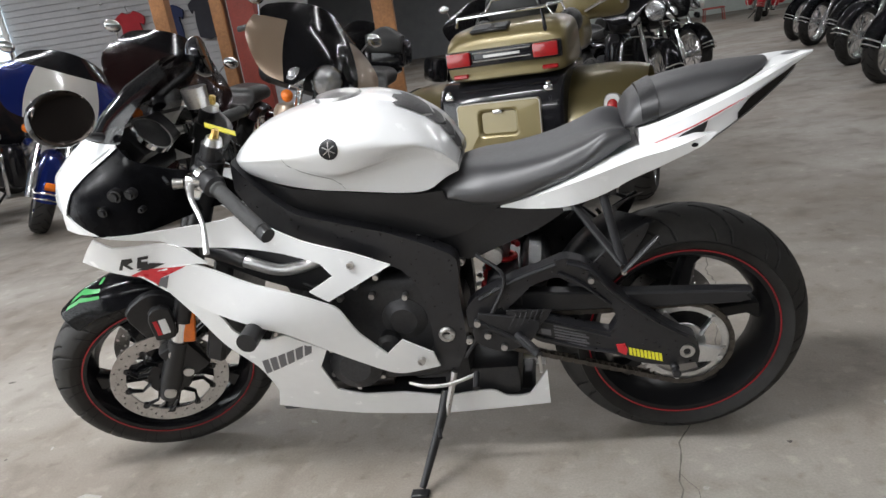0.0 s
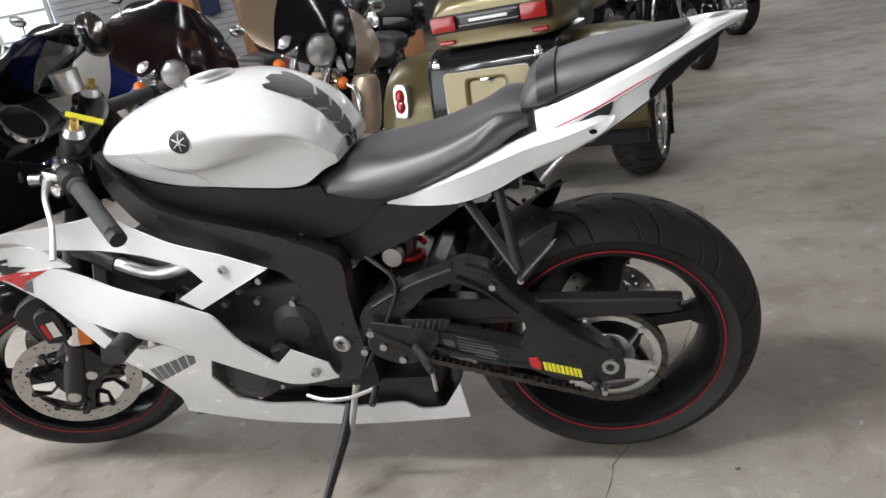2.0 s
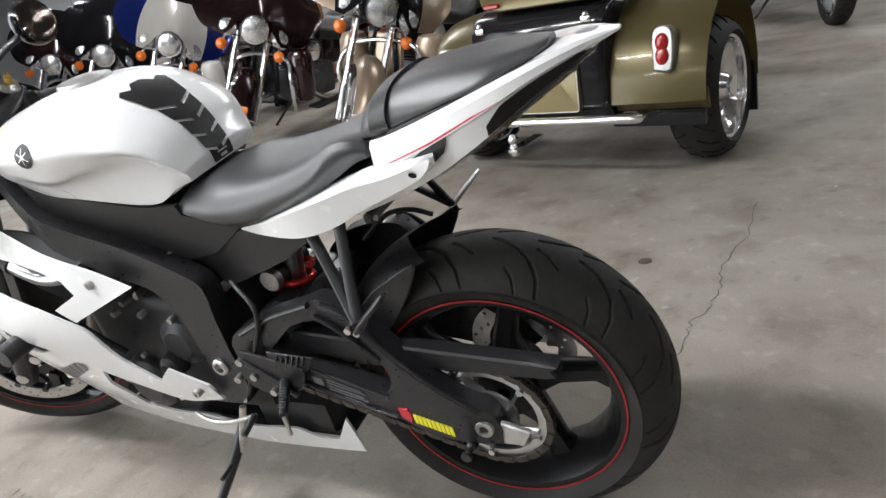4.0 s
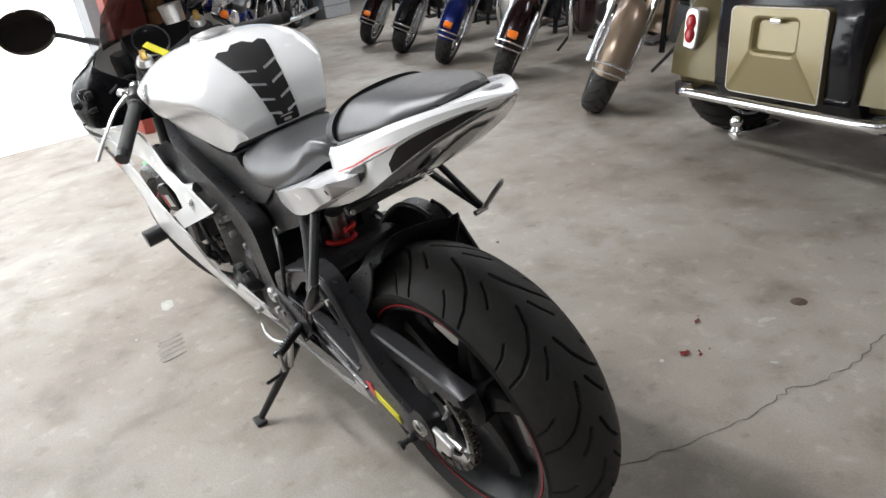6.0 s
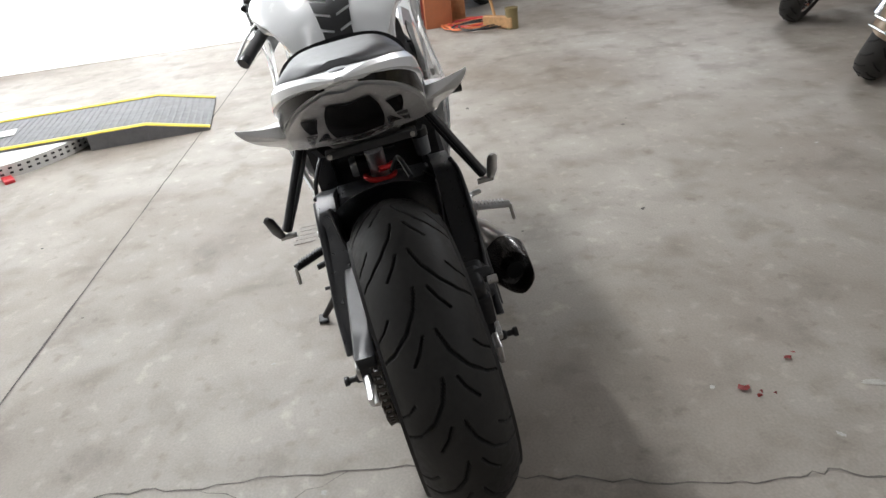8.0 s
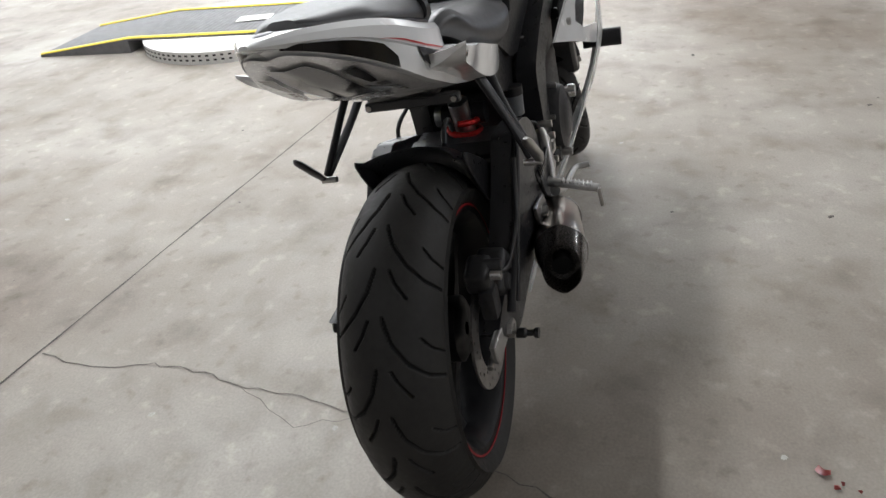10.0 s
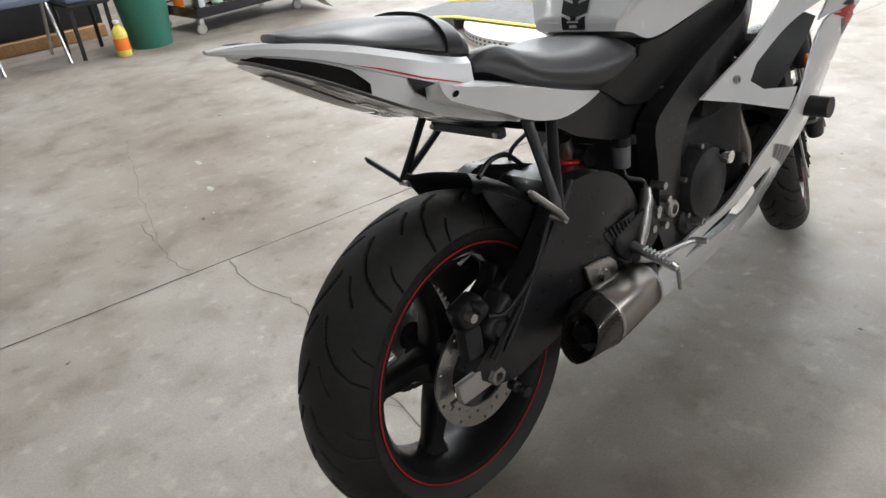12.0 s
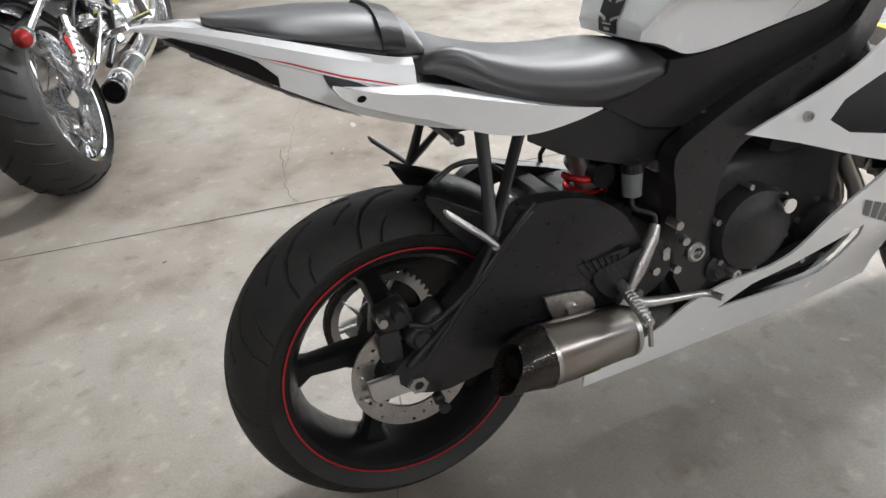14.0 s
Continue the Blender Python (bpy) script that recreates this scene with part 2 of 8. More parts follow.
def add_shell(bm, outline, yfun, thick=0.004, holes=(), grid=0.016, smooth=4, side=-1, corner=()):
    """A curved sheet: an outline in (x, z) laid on the surface y = side * yfun(x, z), with thickness and rolled edges."""
    def dense(o):
        o = [Vector(p) for p in o]
        n, out = len(o), []
        for i in range(n):
            a, b, c, d = o[i - 1], o[i], o[(i + 1) % n], o[(i + 2) % n]
            m = max(1, min(smooth, int((c - b).length / 0.01)))
            for k in range(m):
                t = k / m
                lin = b.lerp(c, t)
                cr = 0.5 * ((2 * b) + (c - a) * t + (2 * a - 5 * b + 4 * c - d) * t * t + (3 * b - a - 3 * c + d) * t ** 3)
                w = 0.75
                if (b - a).normalized().dot((c - b).normalized()) < 0.55 or (c - b).normalized().dot((d - c).normalized()) < 0.55:
                    w = 0.0
                out.append(lin.lerp(cr, w))
        return out
    loops = [dense(outline)] + [dense(h) for h in holes]
    pts, faces = [], []
    for lp in loops:
        s = len(pts)
        pts += lp
        faces.append(list(range(s, len(pts))))
    x0, x1 = min(p.x for p in loops[0]), max(p.x for p in loops[0])
    z0, z1 = min(p.y for p in loops[0]), max(p.y for p in loops[0])

    def within(p, lp):
        c = False
        for a, b in zip(lp, lp[1:] + lp[:1]):
            if (a.y > p.y) != (b.y > p.y) and p.x < (b.x - a.x) * (p.y - a.y) / (b.y - a.y) + a.x:
                c = not c
        return c
    i = 0
    z = z0 + grid / 2
    while z < z1:
        x = x0 + grid / 2 + (grid / 2 if i % 2 else 0)
        while x < x1:
            p = Vector((x, z))
            if within(p, loops[0]) and not any(within(p, h) for h in loops[1:]) and min((p - q).length for lp in loops for q in lp) > grid * 0.45:
                pts.append(p)
            x += grid
        z += grid * 0.87
        i += 1
    edges = [(f[k], f[(k + 1) % len(f)]) for f in faces for k in range(len(f))]
    v, e, f, *_ = geometry.delaunay_2d_cdt([Vector(p) for p in pts], edges, [], 0, 1e-6)
    tris = []
    for t in f:
        c = sum((v[k] for k in t), Vector((0, 0))) / len(t)
        if within(c, loops[0]) and not any(within(c, h) for h in loops[1:]):
            tris.append(t)
    outer = [bm.verts.new((p.x, side * yfun(p.x, p.y), p.y)) for p in v]
    inner = [bm.verts.new((p.x, side * (yfun(p.x, p.y) - thick), p.y)) for p in v]
    cnt = {}
    for t in tris:
        bm.faces.new([outer[k] for k in t])
        bm.faces.new([inner[k] for k in reversed(t)])
        for a, b in zip(t, t[1:] + t[:1]):
            cnt.setdefault(frozenset((a, b)), []).append((a, b))
    for es in cnt.values():
        if len(es) == 1:
            a, b = es[0]
            bm.faces.new((outer[b], outer[a], inner[a], inner[b]))


def thin_plate(table, loose=0.002):
    """A bending-plate surface through (x, z, value) rows."""
    p = np.array(table)
    n = len(p)

    def kernel(r2):
        return np.where(r2 > 0, r2 * np.log(np.maximum(r2, 1e-12)), 0)
    k = kernel(((p[:, None, :2] - p[None, :, :2]) ** 2).sum(2)) + loose * np.eye(n)
    q = np.hstack([np.ones((n, 1)), p[:, :2]])
    w = np.linalg.solve(np.block([[k, q], [q.T, np.zeros((3, 3))]]), np.concatenate([p[:, 2], np.zeros(3)]))
    return lambda x, z: float(kernel((x - p[:, 0]) ** 2 + (z - p[:, 1]) ** 2) @ w[:n] + w[n] + w[n + 1] * x + w[n + 2] * z)


def section(top, pts, n):
    """A closed, mirrored section over the top: from the right bottom, over the centre, to the left bottom, as (y, z)."""
    full = [(y, z, 0) for y, z in reversed(pts)] + [(0, top, 0)] + [(-y, z, 0) for y, z in pts]
    return [(p.x, p.y) for p in spline(full, n)]


def add_loft(bm, stations, n=5, along=4):
    """A body through stations (x, top, ((y, z), ...)), mirrored about y = 0, smooth along x."""
    k = len(stations[0][2])
    lines = []
    for j in range(k + 1):
        lines.append(spline([(s[0], 0 if j == 0 else s[2][j - 1][0], s[1] if j == 0 else s[2][j - 1][1]) for s in stations], along))
    rings = []
    for i in range(len(lines[0])):
        sec = section(lines[0][i].z, [(ln[i].y, ln[i].z) for ln in lines[1:]], n)
        rings.append([(lines[0][i].x, y, z) for y, z in sec])
    ring_faces(bm, rings)


def add_panel_loft(bm, stations, along=5, mirror=0):
    """A body with crisp edges through stations (x, ((y, z), ...)): straight across, smooth along x. mirror: 1 keeps y, -1 flips it, 0 closes over both halves."""
    k = len(stations[0][1])
    lines = [spline([(x, *p[j]) for x, p in stations], along) for j in range(k)]
    rings = []
    for i in range(len(lines[0])):
        half = [(ln[i].x, ln[i].y, ln[i].z) for ln in lines]
        if mirror == 0:
            rings.append(half + [(x, -y, z) for x, y, z in reversed(half)])
        else:
            rings.append([(x, mirror * y, z) for x, y, z in half])
    ring_faces(bm, rings)


from mathutils.bvhtree import BVHTree


def tree_of(*obs):
    """A ray tree over the meshes of parts that share one frame."""
    vs, fs = [], []
    for ob in obs:
        k = len(vs)
        vs += [v.co.copy() for v in ob.data.vertices]
        fs += [[k + i for i in p.vertices] for p in ob.data.polygons]
    return BVHTree.FromPolygons(vs, fs)


def add_decal(bm, tree, outline, origin, e1, e2, way, lift=0.0012, grid=0.012):
    """A thin film: an outline in the plane (e1, e2) thrown along way on to a surface."""
    o, e1, e2, way = Vector(origin), Vector(e1), Vector(e2), Vector(way).normalized()
    lp = []
    pts = [Vector(p) for p in outline]
    for a, b in zip(pts, pts[1:] + pts[:1]):
        m = max(1, int((b - a).length / grid))
        lp += [a.lerp(b, k / m) for k in range(m)]

    def within(p):
        c = False
        for a, b in zip(lp, lp[1:] + lp[:1]):
            if (a.y > p.y) != (b.y > p.y) and p.x < (b.x - a.x) * (p.y - a.y) / (b.y - a.y) + a.x:
                c = not c
        return c
    allp = list(lp)
    x = min(p.x for p in lp) + grid / 2
    while x < max(p.x for p in lp):
        y = min(p.y for p in lp) + grid / 2
        while y < max(p.y for p in lp):
            q = Vector((x, y))
            if within(q) and min((q - k).length for k in lp) > grid * 0.4:
                allp.append(q)
            y += grid
        x += grid
    n = len(lp)
    v, e, f, *_ = geometry.delaunay_2d_cdt(allp, [(k, (k + 1) % n) for k in range(n)], [], 0, 1e-7)
    vs = []
    for p in v:
        hit, nor, *_ = tree.ray_cast(o + e1 * p.x + e2 * p.y - way * 2, way)
        if hit is None:
            vs.append(None)
            continue
        if nor.dot(way) > 0:
            nor = -nor
        vs.append(bm.verts.new(hit + nor * lift))
    for t in f:
        c = sum((v[k] for k in t), Vector((0, 0))) / len(t)
        if within(c) and all(vs[k] is not None for k in t):
            bm.faces.new([vs[k] for k in t])


def side_decal(bm, tree, outline, side=-1, lift=0.0012, grid=0.012):
    add_decal(bm, tree, outline, (0, 0, 0), (1, 0, 0), (0, 0, 1), (0, -side, 0), lift, grid)


def filtered(bm, keep):
    """Drops the faces whose centre fails the test."""
    gone = [f for f in bm.faces if not keep(f.calc_center_median())]
    bmesh.ops.delete(bm, geom=gone, context="FACES")
    return bm


# ---- the white sports motorcycle ----
# its own axes: x to its rear from the rear axle, y to its right, z up; it leans on its side stand
LEAN = 6.95
bike = thing("motorcycle", pose(0, 0, 0, LEAN, 0, 0), "white and black sports motorcycle leaning on its side stand", "motorcycle")
REAR = Vector((-0.002, 0, 0.306))
STEER = 25.0


def tyre_mesh(radius, width, rim_r, long_n, across_n, grooved, pitch=0.150):
    """A tyre with slanting grooves sunk into its crown."""
    bm = bmesh.new()
    hw = width / 2
    prof = []
    for k in range(across_n + 1):
        a = radians(-98 + 196 * k / across_n)
        prof.append((radius - hw * 1.0 + hw * 1.0 * math.cos(a), hw * math.sin(a), a * hw))
    segs = []
    for s in (-1, 1):
        off = 0 if s < 0 else 0.5
        segs.append((off, [(0.00, 0.006), (0.24, 0.018), (0.45, 0.040), (0.60, 0.070), (0.66, 0.100)], s, 0.0034))
        segs.append((off, [(0.52, 0.016), (0.66, 0.026), (0.80, 0.042)], s, 0.0028))
        segs.append((off, [(0.22, 0.064), (0.32, 0.080), (0.38, 0.102)], s, 0.0027))

    def depth(s, u):
        if not grooved:
            return 0
        d = 9.0
        for off, line, side, w in segs:
            if u * side < 0.004 or abs(u) > 0.112:
                continue
            for (s0, u0), (s1, u1) in zip(line, line[1:]):
                for sh in (-1, 0, 1):
                    ax, ay, bx, by = (s0 + off + sh) * pitch, u0, (s1 + off + sh) * pitch, u1
                    px_, py_ = s % pitch, abs(u)
                    t = max(0, min(1, ((px_ - ax) * (bx - ax) + (py_ - ay) * (by - ay)) / ((bx - ax) ** 2 + (by - ay) ** 2)))
                    d = min(d, math.hypot(px_ - ax - t * (bx - ax), py_ - ay - t * (by - ay)) / w)
        return 0.0055 * max(0.0, min(1.0, 2.6 - 2.4 * d)) if d < 1.3 else 0
    circ = 2 * math.pi * radius
    pitch = circ / round(circ / pitch)
    per = max(1, long_n // round(circ / pitch))
    long_n = per * round(circ / pitch)
    table = [[depth(i * pitch / per, u) for _, _, u in prof] for i in range(per)]
    # sidewall down to the bead
    rings = []
    for i in range(long_n):
        a = -2 * math.pi * i / long_n
        row = [(rim_r, -hw * 0.70), (rim_r + 0.012, -hw * 0.86), (rim_r + 0.030, -hw * 0.97)]
        row += [(r - table[i % per][k], h) for k, (r, h, _) in enumerate(prof) if r > rim_r + 0.032]
        row += [(rim_r + 0.030, hw * 0.97), (rim_r + 0.012, hw * 0.86), (rim_r, hw * 0.70)]
        rings.append([(r * math.cos(a), h, r * math.sin(a)) for r, h in row])
    vs = [[bm.verts.new(p) for p in r] for r in rings]
    first = next(k for k, (r, h, _) in enumerate(prof) if r > rim_r + 0.032) - 3
    for i, (a, b) in enumerate(zip(vs, vs[1:] + vs[:1])):
        for j in range(len(a) - 1):
            f = bm.faces.new((a[j], a[j + 1], b[j + 1], b[j]))
            k = j + first
            # deep groove faces get the dark rubber, so their shade is painted in
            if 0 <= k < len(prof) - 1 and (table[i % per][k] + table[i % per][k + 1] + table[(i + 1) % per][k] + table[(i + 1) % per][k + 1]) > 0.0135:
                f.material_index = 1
    return bm


def place(bm, m):
    bmesh.ops.transform(bm, matrix=m, verts=bm.verts)
    return bm


def rim_mesh(r, hw):
    """The deep barrel of a cast wheel."""
    bm = bmesh.new()
    add_lathe(bm, [(r, -hw), (r + 0.004, -hw + 0.006), (r - 0.006, -hw + 0.014), (r - 0.022, -hw + 0.030), (r - 0.030, 0), (r - 0.022, hw - 0.030), (r - 0.006, hw - 0.014), (r + 0.004, hw - 0.006), (r, hw), (r - 0.010, hw - 0.002), (r - 0.028, hw - 0.030), (r - 0.036, 0), (r - 0.028, -hw + 0.030), (r - 0.010, -hw + 0.002)], segs=72, closed=True)
    return bm


def hub_mesh(hub_r, hub_w):
    bm = bmesh.new()
    add_lathe(bm, [(0.012, -hub_w), (hub_r * 0.8, -hub_w), (hub_r, -hub_w + 0.008), (hub_r, hub_w - 0.008), (hub_r * 0.8, hub_w), (0.012, hub_w)], segs=32)
    return bm


def spoke_mesh(r, hub_r, a):
    """One broad tapering spoke at the angle a."""
    bm = bmesh.new()
    rings = []
    for t, w, d in ((0.0, 0.034, 0.030), (0.35, 0.022, 0.024), (0.8, 0.019, 0.020), (1.0, 0.034, 0.024)):
        rr = hub_r * 0.85 + t * (r - 0.030 - hub_r * 0.85)
        sk = 0.025 * t * (1 - t) * 2
        rings.append([(rr * math.cos(a) - (s * w + sk) * math.sin(a), q * d, rr * math.sin(a) + (s * w + sk) * math.cos(a)) for s, q in ((-1, -0.5), (-0.6, -1), (0.6, -1), (1, -0.5), (1, 0.5), (0.6, 1), (-0.6, 1), (-1, 0.5))])
    ring_faces(bm, rings)
    return bm


def disc_mesh(r0, r1, t, holes=36, wave=0):
    """A brake disc with drilled holes."""
    bm = bmesh.new()
    loops = [[(r1 * (1 + 0.0 * wave) * math.cos(a), r1 * math.sin(a)) for a in [2 * math.pi * k / 96 for k in range(96)]]]
    hol = [[(r0 * math.cos(a), r0 * math.sin(a)) for a in [2 * math.pi * k / 72 for k in range(72)]]]
    for k in range(holes):
        rr = r0 + (r1 - r0) * (0.25, 0.52, 0.78)[k % 3]
        a = 2 * math.pi * k / holes
        hol.append([(rr * math.cos(a) + 0.0036 * math.cos(b), rr * math.sin(a) + 0.0036 * math.sin(b)) for b in [2 * math.pi * q / 8 for q in range(8)]])
    pts, faces = [], []
    for lp in loops + hol:
        faces.append(list(range(len(pts), len(pts) + len(lp))))
        pts += [Vector(p) for p in lp]
    edges = [(f[k], f[(k + 1) % len(f)]) for f in faces for k in range(len(f))]
    v, e, f, *_ = geometry.delaunay_2d_cdt(pts, edges, [], 0, 1e-7)
    hc = [(sum((pts[i] for i in fc), Vector((0, 0))) / len(fc), 0.0037) for fc in faces[2:]]
    top = [bm.verts.new((p.x, -t / 2, p.y)) for p in v]
    bot = [bm.verts.new((p.x, t / 2, p.y)) for p in v]
    cnt = {}
    for tr in f:
        c = sum((v[k] for k in tr), Vector((0, 0))) / len(tr)
        if c.length > r1 or c.length < r0 or any((c - h).length < q * 0.93 for h, q in hc):
            continue
        bm.faces.new([top[k] for k in tr])
        bm.faces.new([bot[k] for k in reversed(tr)])
        for a, b in zip(tr, tr[1:] + tr[:1]):
            cnt.setdefault(frozenset((a, b)), []).append((a, b))
    for es in cnt.values():
        if len(es) == 1:
            a, b = es[0]
            bm.faces.new((top[b], top[a], bot[a], bot[b]))
    return bm


def stripe(bm, r0, r1, y, segs=96, t=0.0012):
    s = 1 if y > 0 else -1
    add_lathe(bm, [(r0, y), (r0, y + s * t), (r1, y + s * t), (r1, y)], segs=segs, closed=True)


# rear wheel
M_R = Matrix.Translation(REAR + Vector((0.002, 0.004, 0))) @ Matrix.Rotation(radians(3.6), 4, "Z")
rear_wheel = part("rear_wheel", place(rim_mesh(0.2265, 0.074), M_R), RIMB, bike, "black five-spoke cast wheel")
part("hub", place(hub_mesh(0.062, 0.052), M_R), RIMB, rear_wheel)
for k in range(5):
    part("spoke", place(spoke_mesh(0.2265, 0.062, 0.08 + 2 * math.pi * k / 5), M_R), RIMB, rear_wheel)
part("tyre", place(tyre_mesh(0.3115, 0.188, 0.2245, 1456, 168, True), M_R), [RUBBER, GROOVE_SHADE], rear_wheel, "wide worn rear tyre with slanted grooves")
for s in (-1, 1):
    bm = bmesh.new()
    stripe(bm, 0.2262, 0.2298, s * 0.0748)
    part("rim_stripe", place(bm, M_R), REDRING, rear_wheel, "thin red rim stripe")
part("brake_disc", place(disc_mesh(0.072, 0.110, 0.005, 30), Matrix.Translation(REAR + Vector((0, 0.098, 0)))), STEEL, rear_wheel, "drilled steel brake disc")


def sprocket():
    bm = bmesh.new()
    n = 45
    out = []
    for k in range(n * 4):
        a = 2 * math.pi * k / (n * 4)
        r = (0.112, 0.112, 0.1045, 0.1045)[k % 4]
        out.append((r * math.cos(a), r * math.sin(a)))
    inner = [(0.088 * math.cos(a), 0.088 * math.sin(a)) for a in [2 * math.pi * k / (n * 4) for k in range(n * 4)]]
    rings = [[(x, y, z) for x, z in o] for o, y in ((inner, -0.003), (out, -0.003), (out, 0.003), (inner, 0.003))]
    ring_faces(bm, rings + rings[:1], True, False)
    add_lathe(bm, [(0.030, -0.004), (0.052, -0.004), (0.052, 0.003), (0.030, 0.003)], segs=40, closed=True)
    for k in range(5):
        a = 0.5 + 2 * math.pi * k / 5
        add_tube(bm, [(0.045 * math.cos(a), 0, 0.045 * math.sin(a)), (0.094 * math.cos(a + 0.25), 0, 0.094 * math.sin(a + 0.25))], [0.014, 0.009], 8, flat=0.3)
        add_lathe(bm, [(0.001, -0.012), (0.007, -0.012), (0.007, 0)], (0.094 * math.cos(a + 0.25), 0, 0.094 * math.sin(a + 0.25)), segs=6)
    return bm


part("sprocket", place(sprocket(), Matrix.Translation(REAR + Vector((0, -0.100, 0)))), ALU, rear_wheel, "silver chain sprocket")


def chain():
    """Links along the loop between the two sprockets."""
    bm = bmesh.new()
    c0, r0, c1, r1 = Vector((0, 0, 0.306)), 0.109, Vector((-0.490, 0, 0.400)), 0.042
    pts = []
    d = c1 - c0
    base = math.atan2(d.z, d.x)
    off = math.acos((r0 - r1) / d.length)
    a0, a1 = base + off, base - off
    for k in range(41):
        a = a1 - (2 * math.pi - 2 * off) * k / 40
        pts.append(c0 + r0 * Vector((math.cos(a), 0, math.sin(a))))
    for k in range(1, 36):
        pts.append(c0 + r0 * Vector((math.cos(a0), 0, math.sin(a0))) + k / 36 * (c1 - c0 + (r1 - r0) * Vector((math.cos(a0), 0, math.sin(a0)))))
    for k in range(13):
        a = a0 - 2 * off * k / 12
        pts.append(c1 + r1 * Vector((math.cos(a), 0, math.sin(a))))
    low0, low1 = pts[-1], pts[0]
    for k in range(1, 36):
        p = low0.lerp(low1, k / 36)
        p.z -= 0.012 * math.sin(math.pi * k / 36)
        pts.append(p)
    run, out = 0.0, []
    for a, b in zip(pts, pts[1:] + pts[:1]):
        while run <= (b - a).length:
            out.append(a.lerp(b, run / max((b - a).length, 1e-6)))
            run += 0.0152
        run -= (b - a).length
    for i, (a, b) in enumerate(zip(out, out[1:] + out[:1])):
        m = (a + b) / 2
        ang = math.atan2(b.z - a.z, b.x - a.x)
        for s in (-1, 1):
            w = 0.0085 if i % 2 else 0.0062
            add_box(bm, m + Vector((0, -0.100 + s * w, 0)), (0.022, 0.0022, 0.0125), 0.0, Matrix.Rotation(-ang, 3, "Y"))
        add_box(bm, a + Vector((0, -0.100, 0)), (0.008, 0.014, 0.008), 0.0, Matrix.Rotation(-ang, 3, "Y"))
    return bm


part("chain", chain(), CHAINM, bike, "oiled drive chain")

# front wheel, turned with the steering
FRONT = Vector((-1.399, -0.006, 0.304))
RAKE = 27.5
TURN_F = Matrix.Rotation(radians(RAKE), 4, "Y") @ Matrix.Rotation(radians(STEER), 4, "Z") @ Matrix.Rotation(radians(-RAKE), 4, "Y")
M_F = Matrix.Translation(FRONT) @ TURN_F
front_wheel = part("front_wheel", place(rim_mesh(0.224, 0.050), M_F), GLOSS, bike, "black five-spoke cast wheel")
part("hub", place(hub_mesh(0.045, 0.05), M_F), GLOSS, front_wheel)
for k in range(5):
    part("spoke", place(spoke_mesh(0.224, 0.045, 0.55 + 2 * math.pi * k / 5), M_F), GLOSS, front_wheel)
part("tyre", place(tyre_mesh(0.302, 0.120, 0.222, 640, 64, True, 0.116), M_F), [RUBBER, GROOVE_SHADE], front_wheel, "front tyre")
for s in (-1, 1):
    bm = bmesh.new()
    stripe(bm, 0.2235, 0.2270, s * 0.0508)
    part("rim_stripe", place(bm, M_F), REDRING, front_wheel, "thin red rim stripe")
    part("brake_disc", place(disc_mesh(0.115, 0.155, 0.005, 48), M_F @ Matrix.Translation((0, s * 0.072, 0))), STEEL, front_wheel, "drilled steel brake disc")
    for k in range(10):
        bm = bmesh.new()
        a0 = 2 * math.pi * k / 10
        add_tube(bm, [(0.055 * math.cos(a0), s * 0.066, 0.055 * math.sin(a0)), (0.085 * math.cos(a0 + 0.2), s * 0.07, 0.085 * math.sin(a0 + 0.2)), (0.116 * math.cos(a0), s * 0.072, 0.116 * math.sin(a0))], [0.010, 0.007, 0.011], 8, flat=0.35)
        add_lathe(bm, [(0.001, s * 0.078), (0.009, s * 0.078), (0.009, s * 0.068)], (0.116 * math.cos(a0), 0, 0.116 * math.sin(a0)), segs=12)
        part("carrier_arm", place(bm, M_F), SATIN, front_wheel)
    bm = bmesh.new()
    add_lathe(bm, [(0.030, s * 0.064), (0.060, s * 0.064), (0.060, s * 0.070), (0.030, s * 0.070)], segs=32, closed=True)
    part("disc_carrier", place(bm, M_F), SATIN, front_wheel, "black disc carrier")


# ---- body of the white motorcycle ----
flank = thin_plate([(-1.270, 0.893, 0.280), (-1.170, 0.820, 0.264), (-1.200, 0.890, 0.256), (-0.724, 0.646, 0.198), (-0.785, 0.583, 0.228), (-1.124, 0.705, 0.244), (-1.143, 0.758, 0.245), (-0.581, 0.333, 0.155), (-0.581, 0.390, 0.170), (-0.618, 0.362, 0.170), (-0.868, 0.438, 0.216), (-1.076, 0.186, 0.085), (-0.334, 0.128, 0.087), (-0.727, 0.167, 0.100), (-0.969, 0.554, 0.250), (-1.163, 0.545, 0.215), (-0.969, 0.738, 0.212), (-0.872, 0.302, 0.160), (-1.400, 0.800, 0.205), (-1.410, 0.720, 0.185), (-1.390, 0.890, 0.205), (-1.250, 0.978, 0.172), (-1.250, 0.940, 0.215), (-1.050, 0.900, 0.225)])
COWL = [(-1.210, 0.981), (-1.278, 0.946), (-1.307, 0.911), (-1.342, 0.861), (-1.355, 0.819), (-1.275, 0.814), (-1.230, 0.797), (-1.137, 0.770), (-1.104, 0.750), (-1.044, 0.736), (-0.986, 0.723), (-0.885, 0.697), (-0.800, 0.660), (-0.776, 0.627), (-0.834, 0.601), (-0.795, 0.570), (-0.647, 0.627), (-0.735, 0.673), (-0.828, 0.714), (-0.899, 0.756), (-0.954, 0.793), (-1.004, 0.791), (-1.112, 0.794), (-1.258, 0.808), (-1.326, 0.860), (-1.301, 0.906), (-1.264, 0.938), (-1.206, 0.974)]
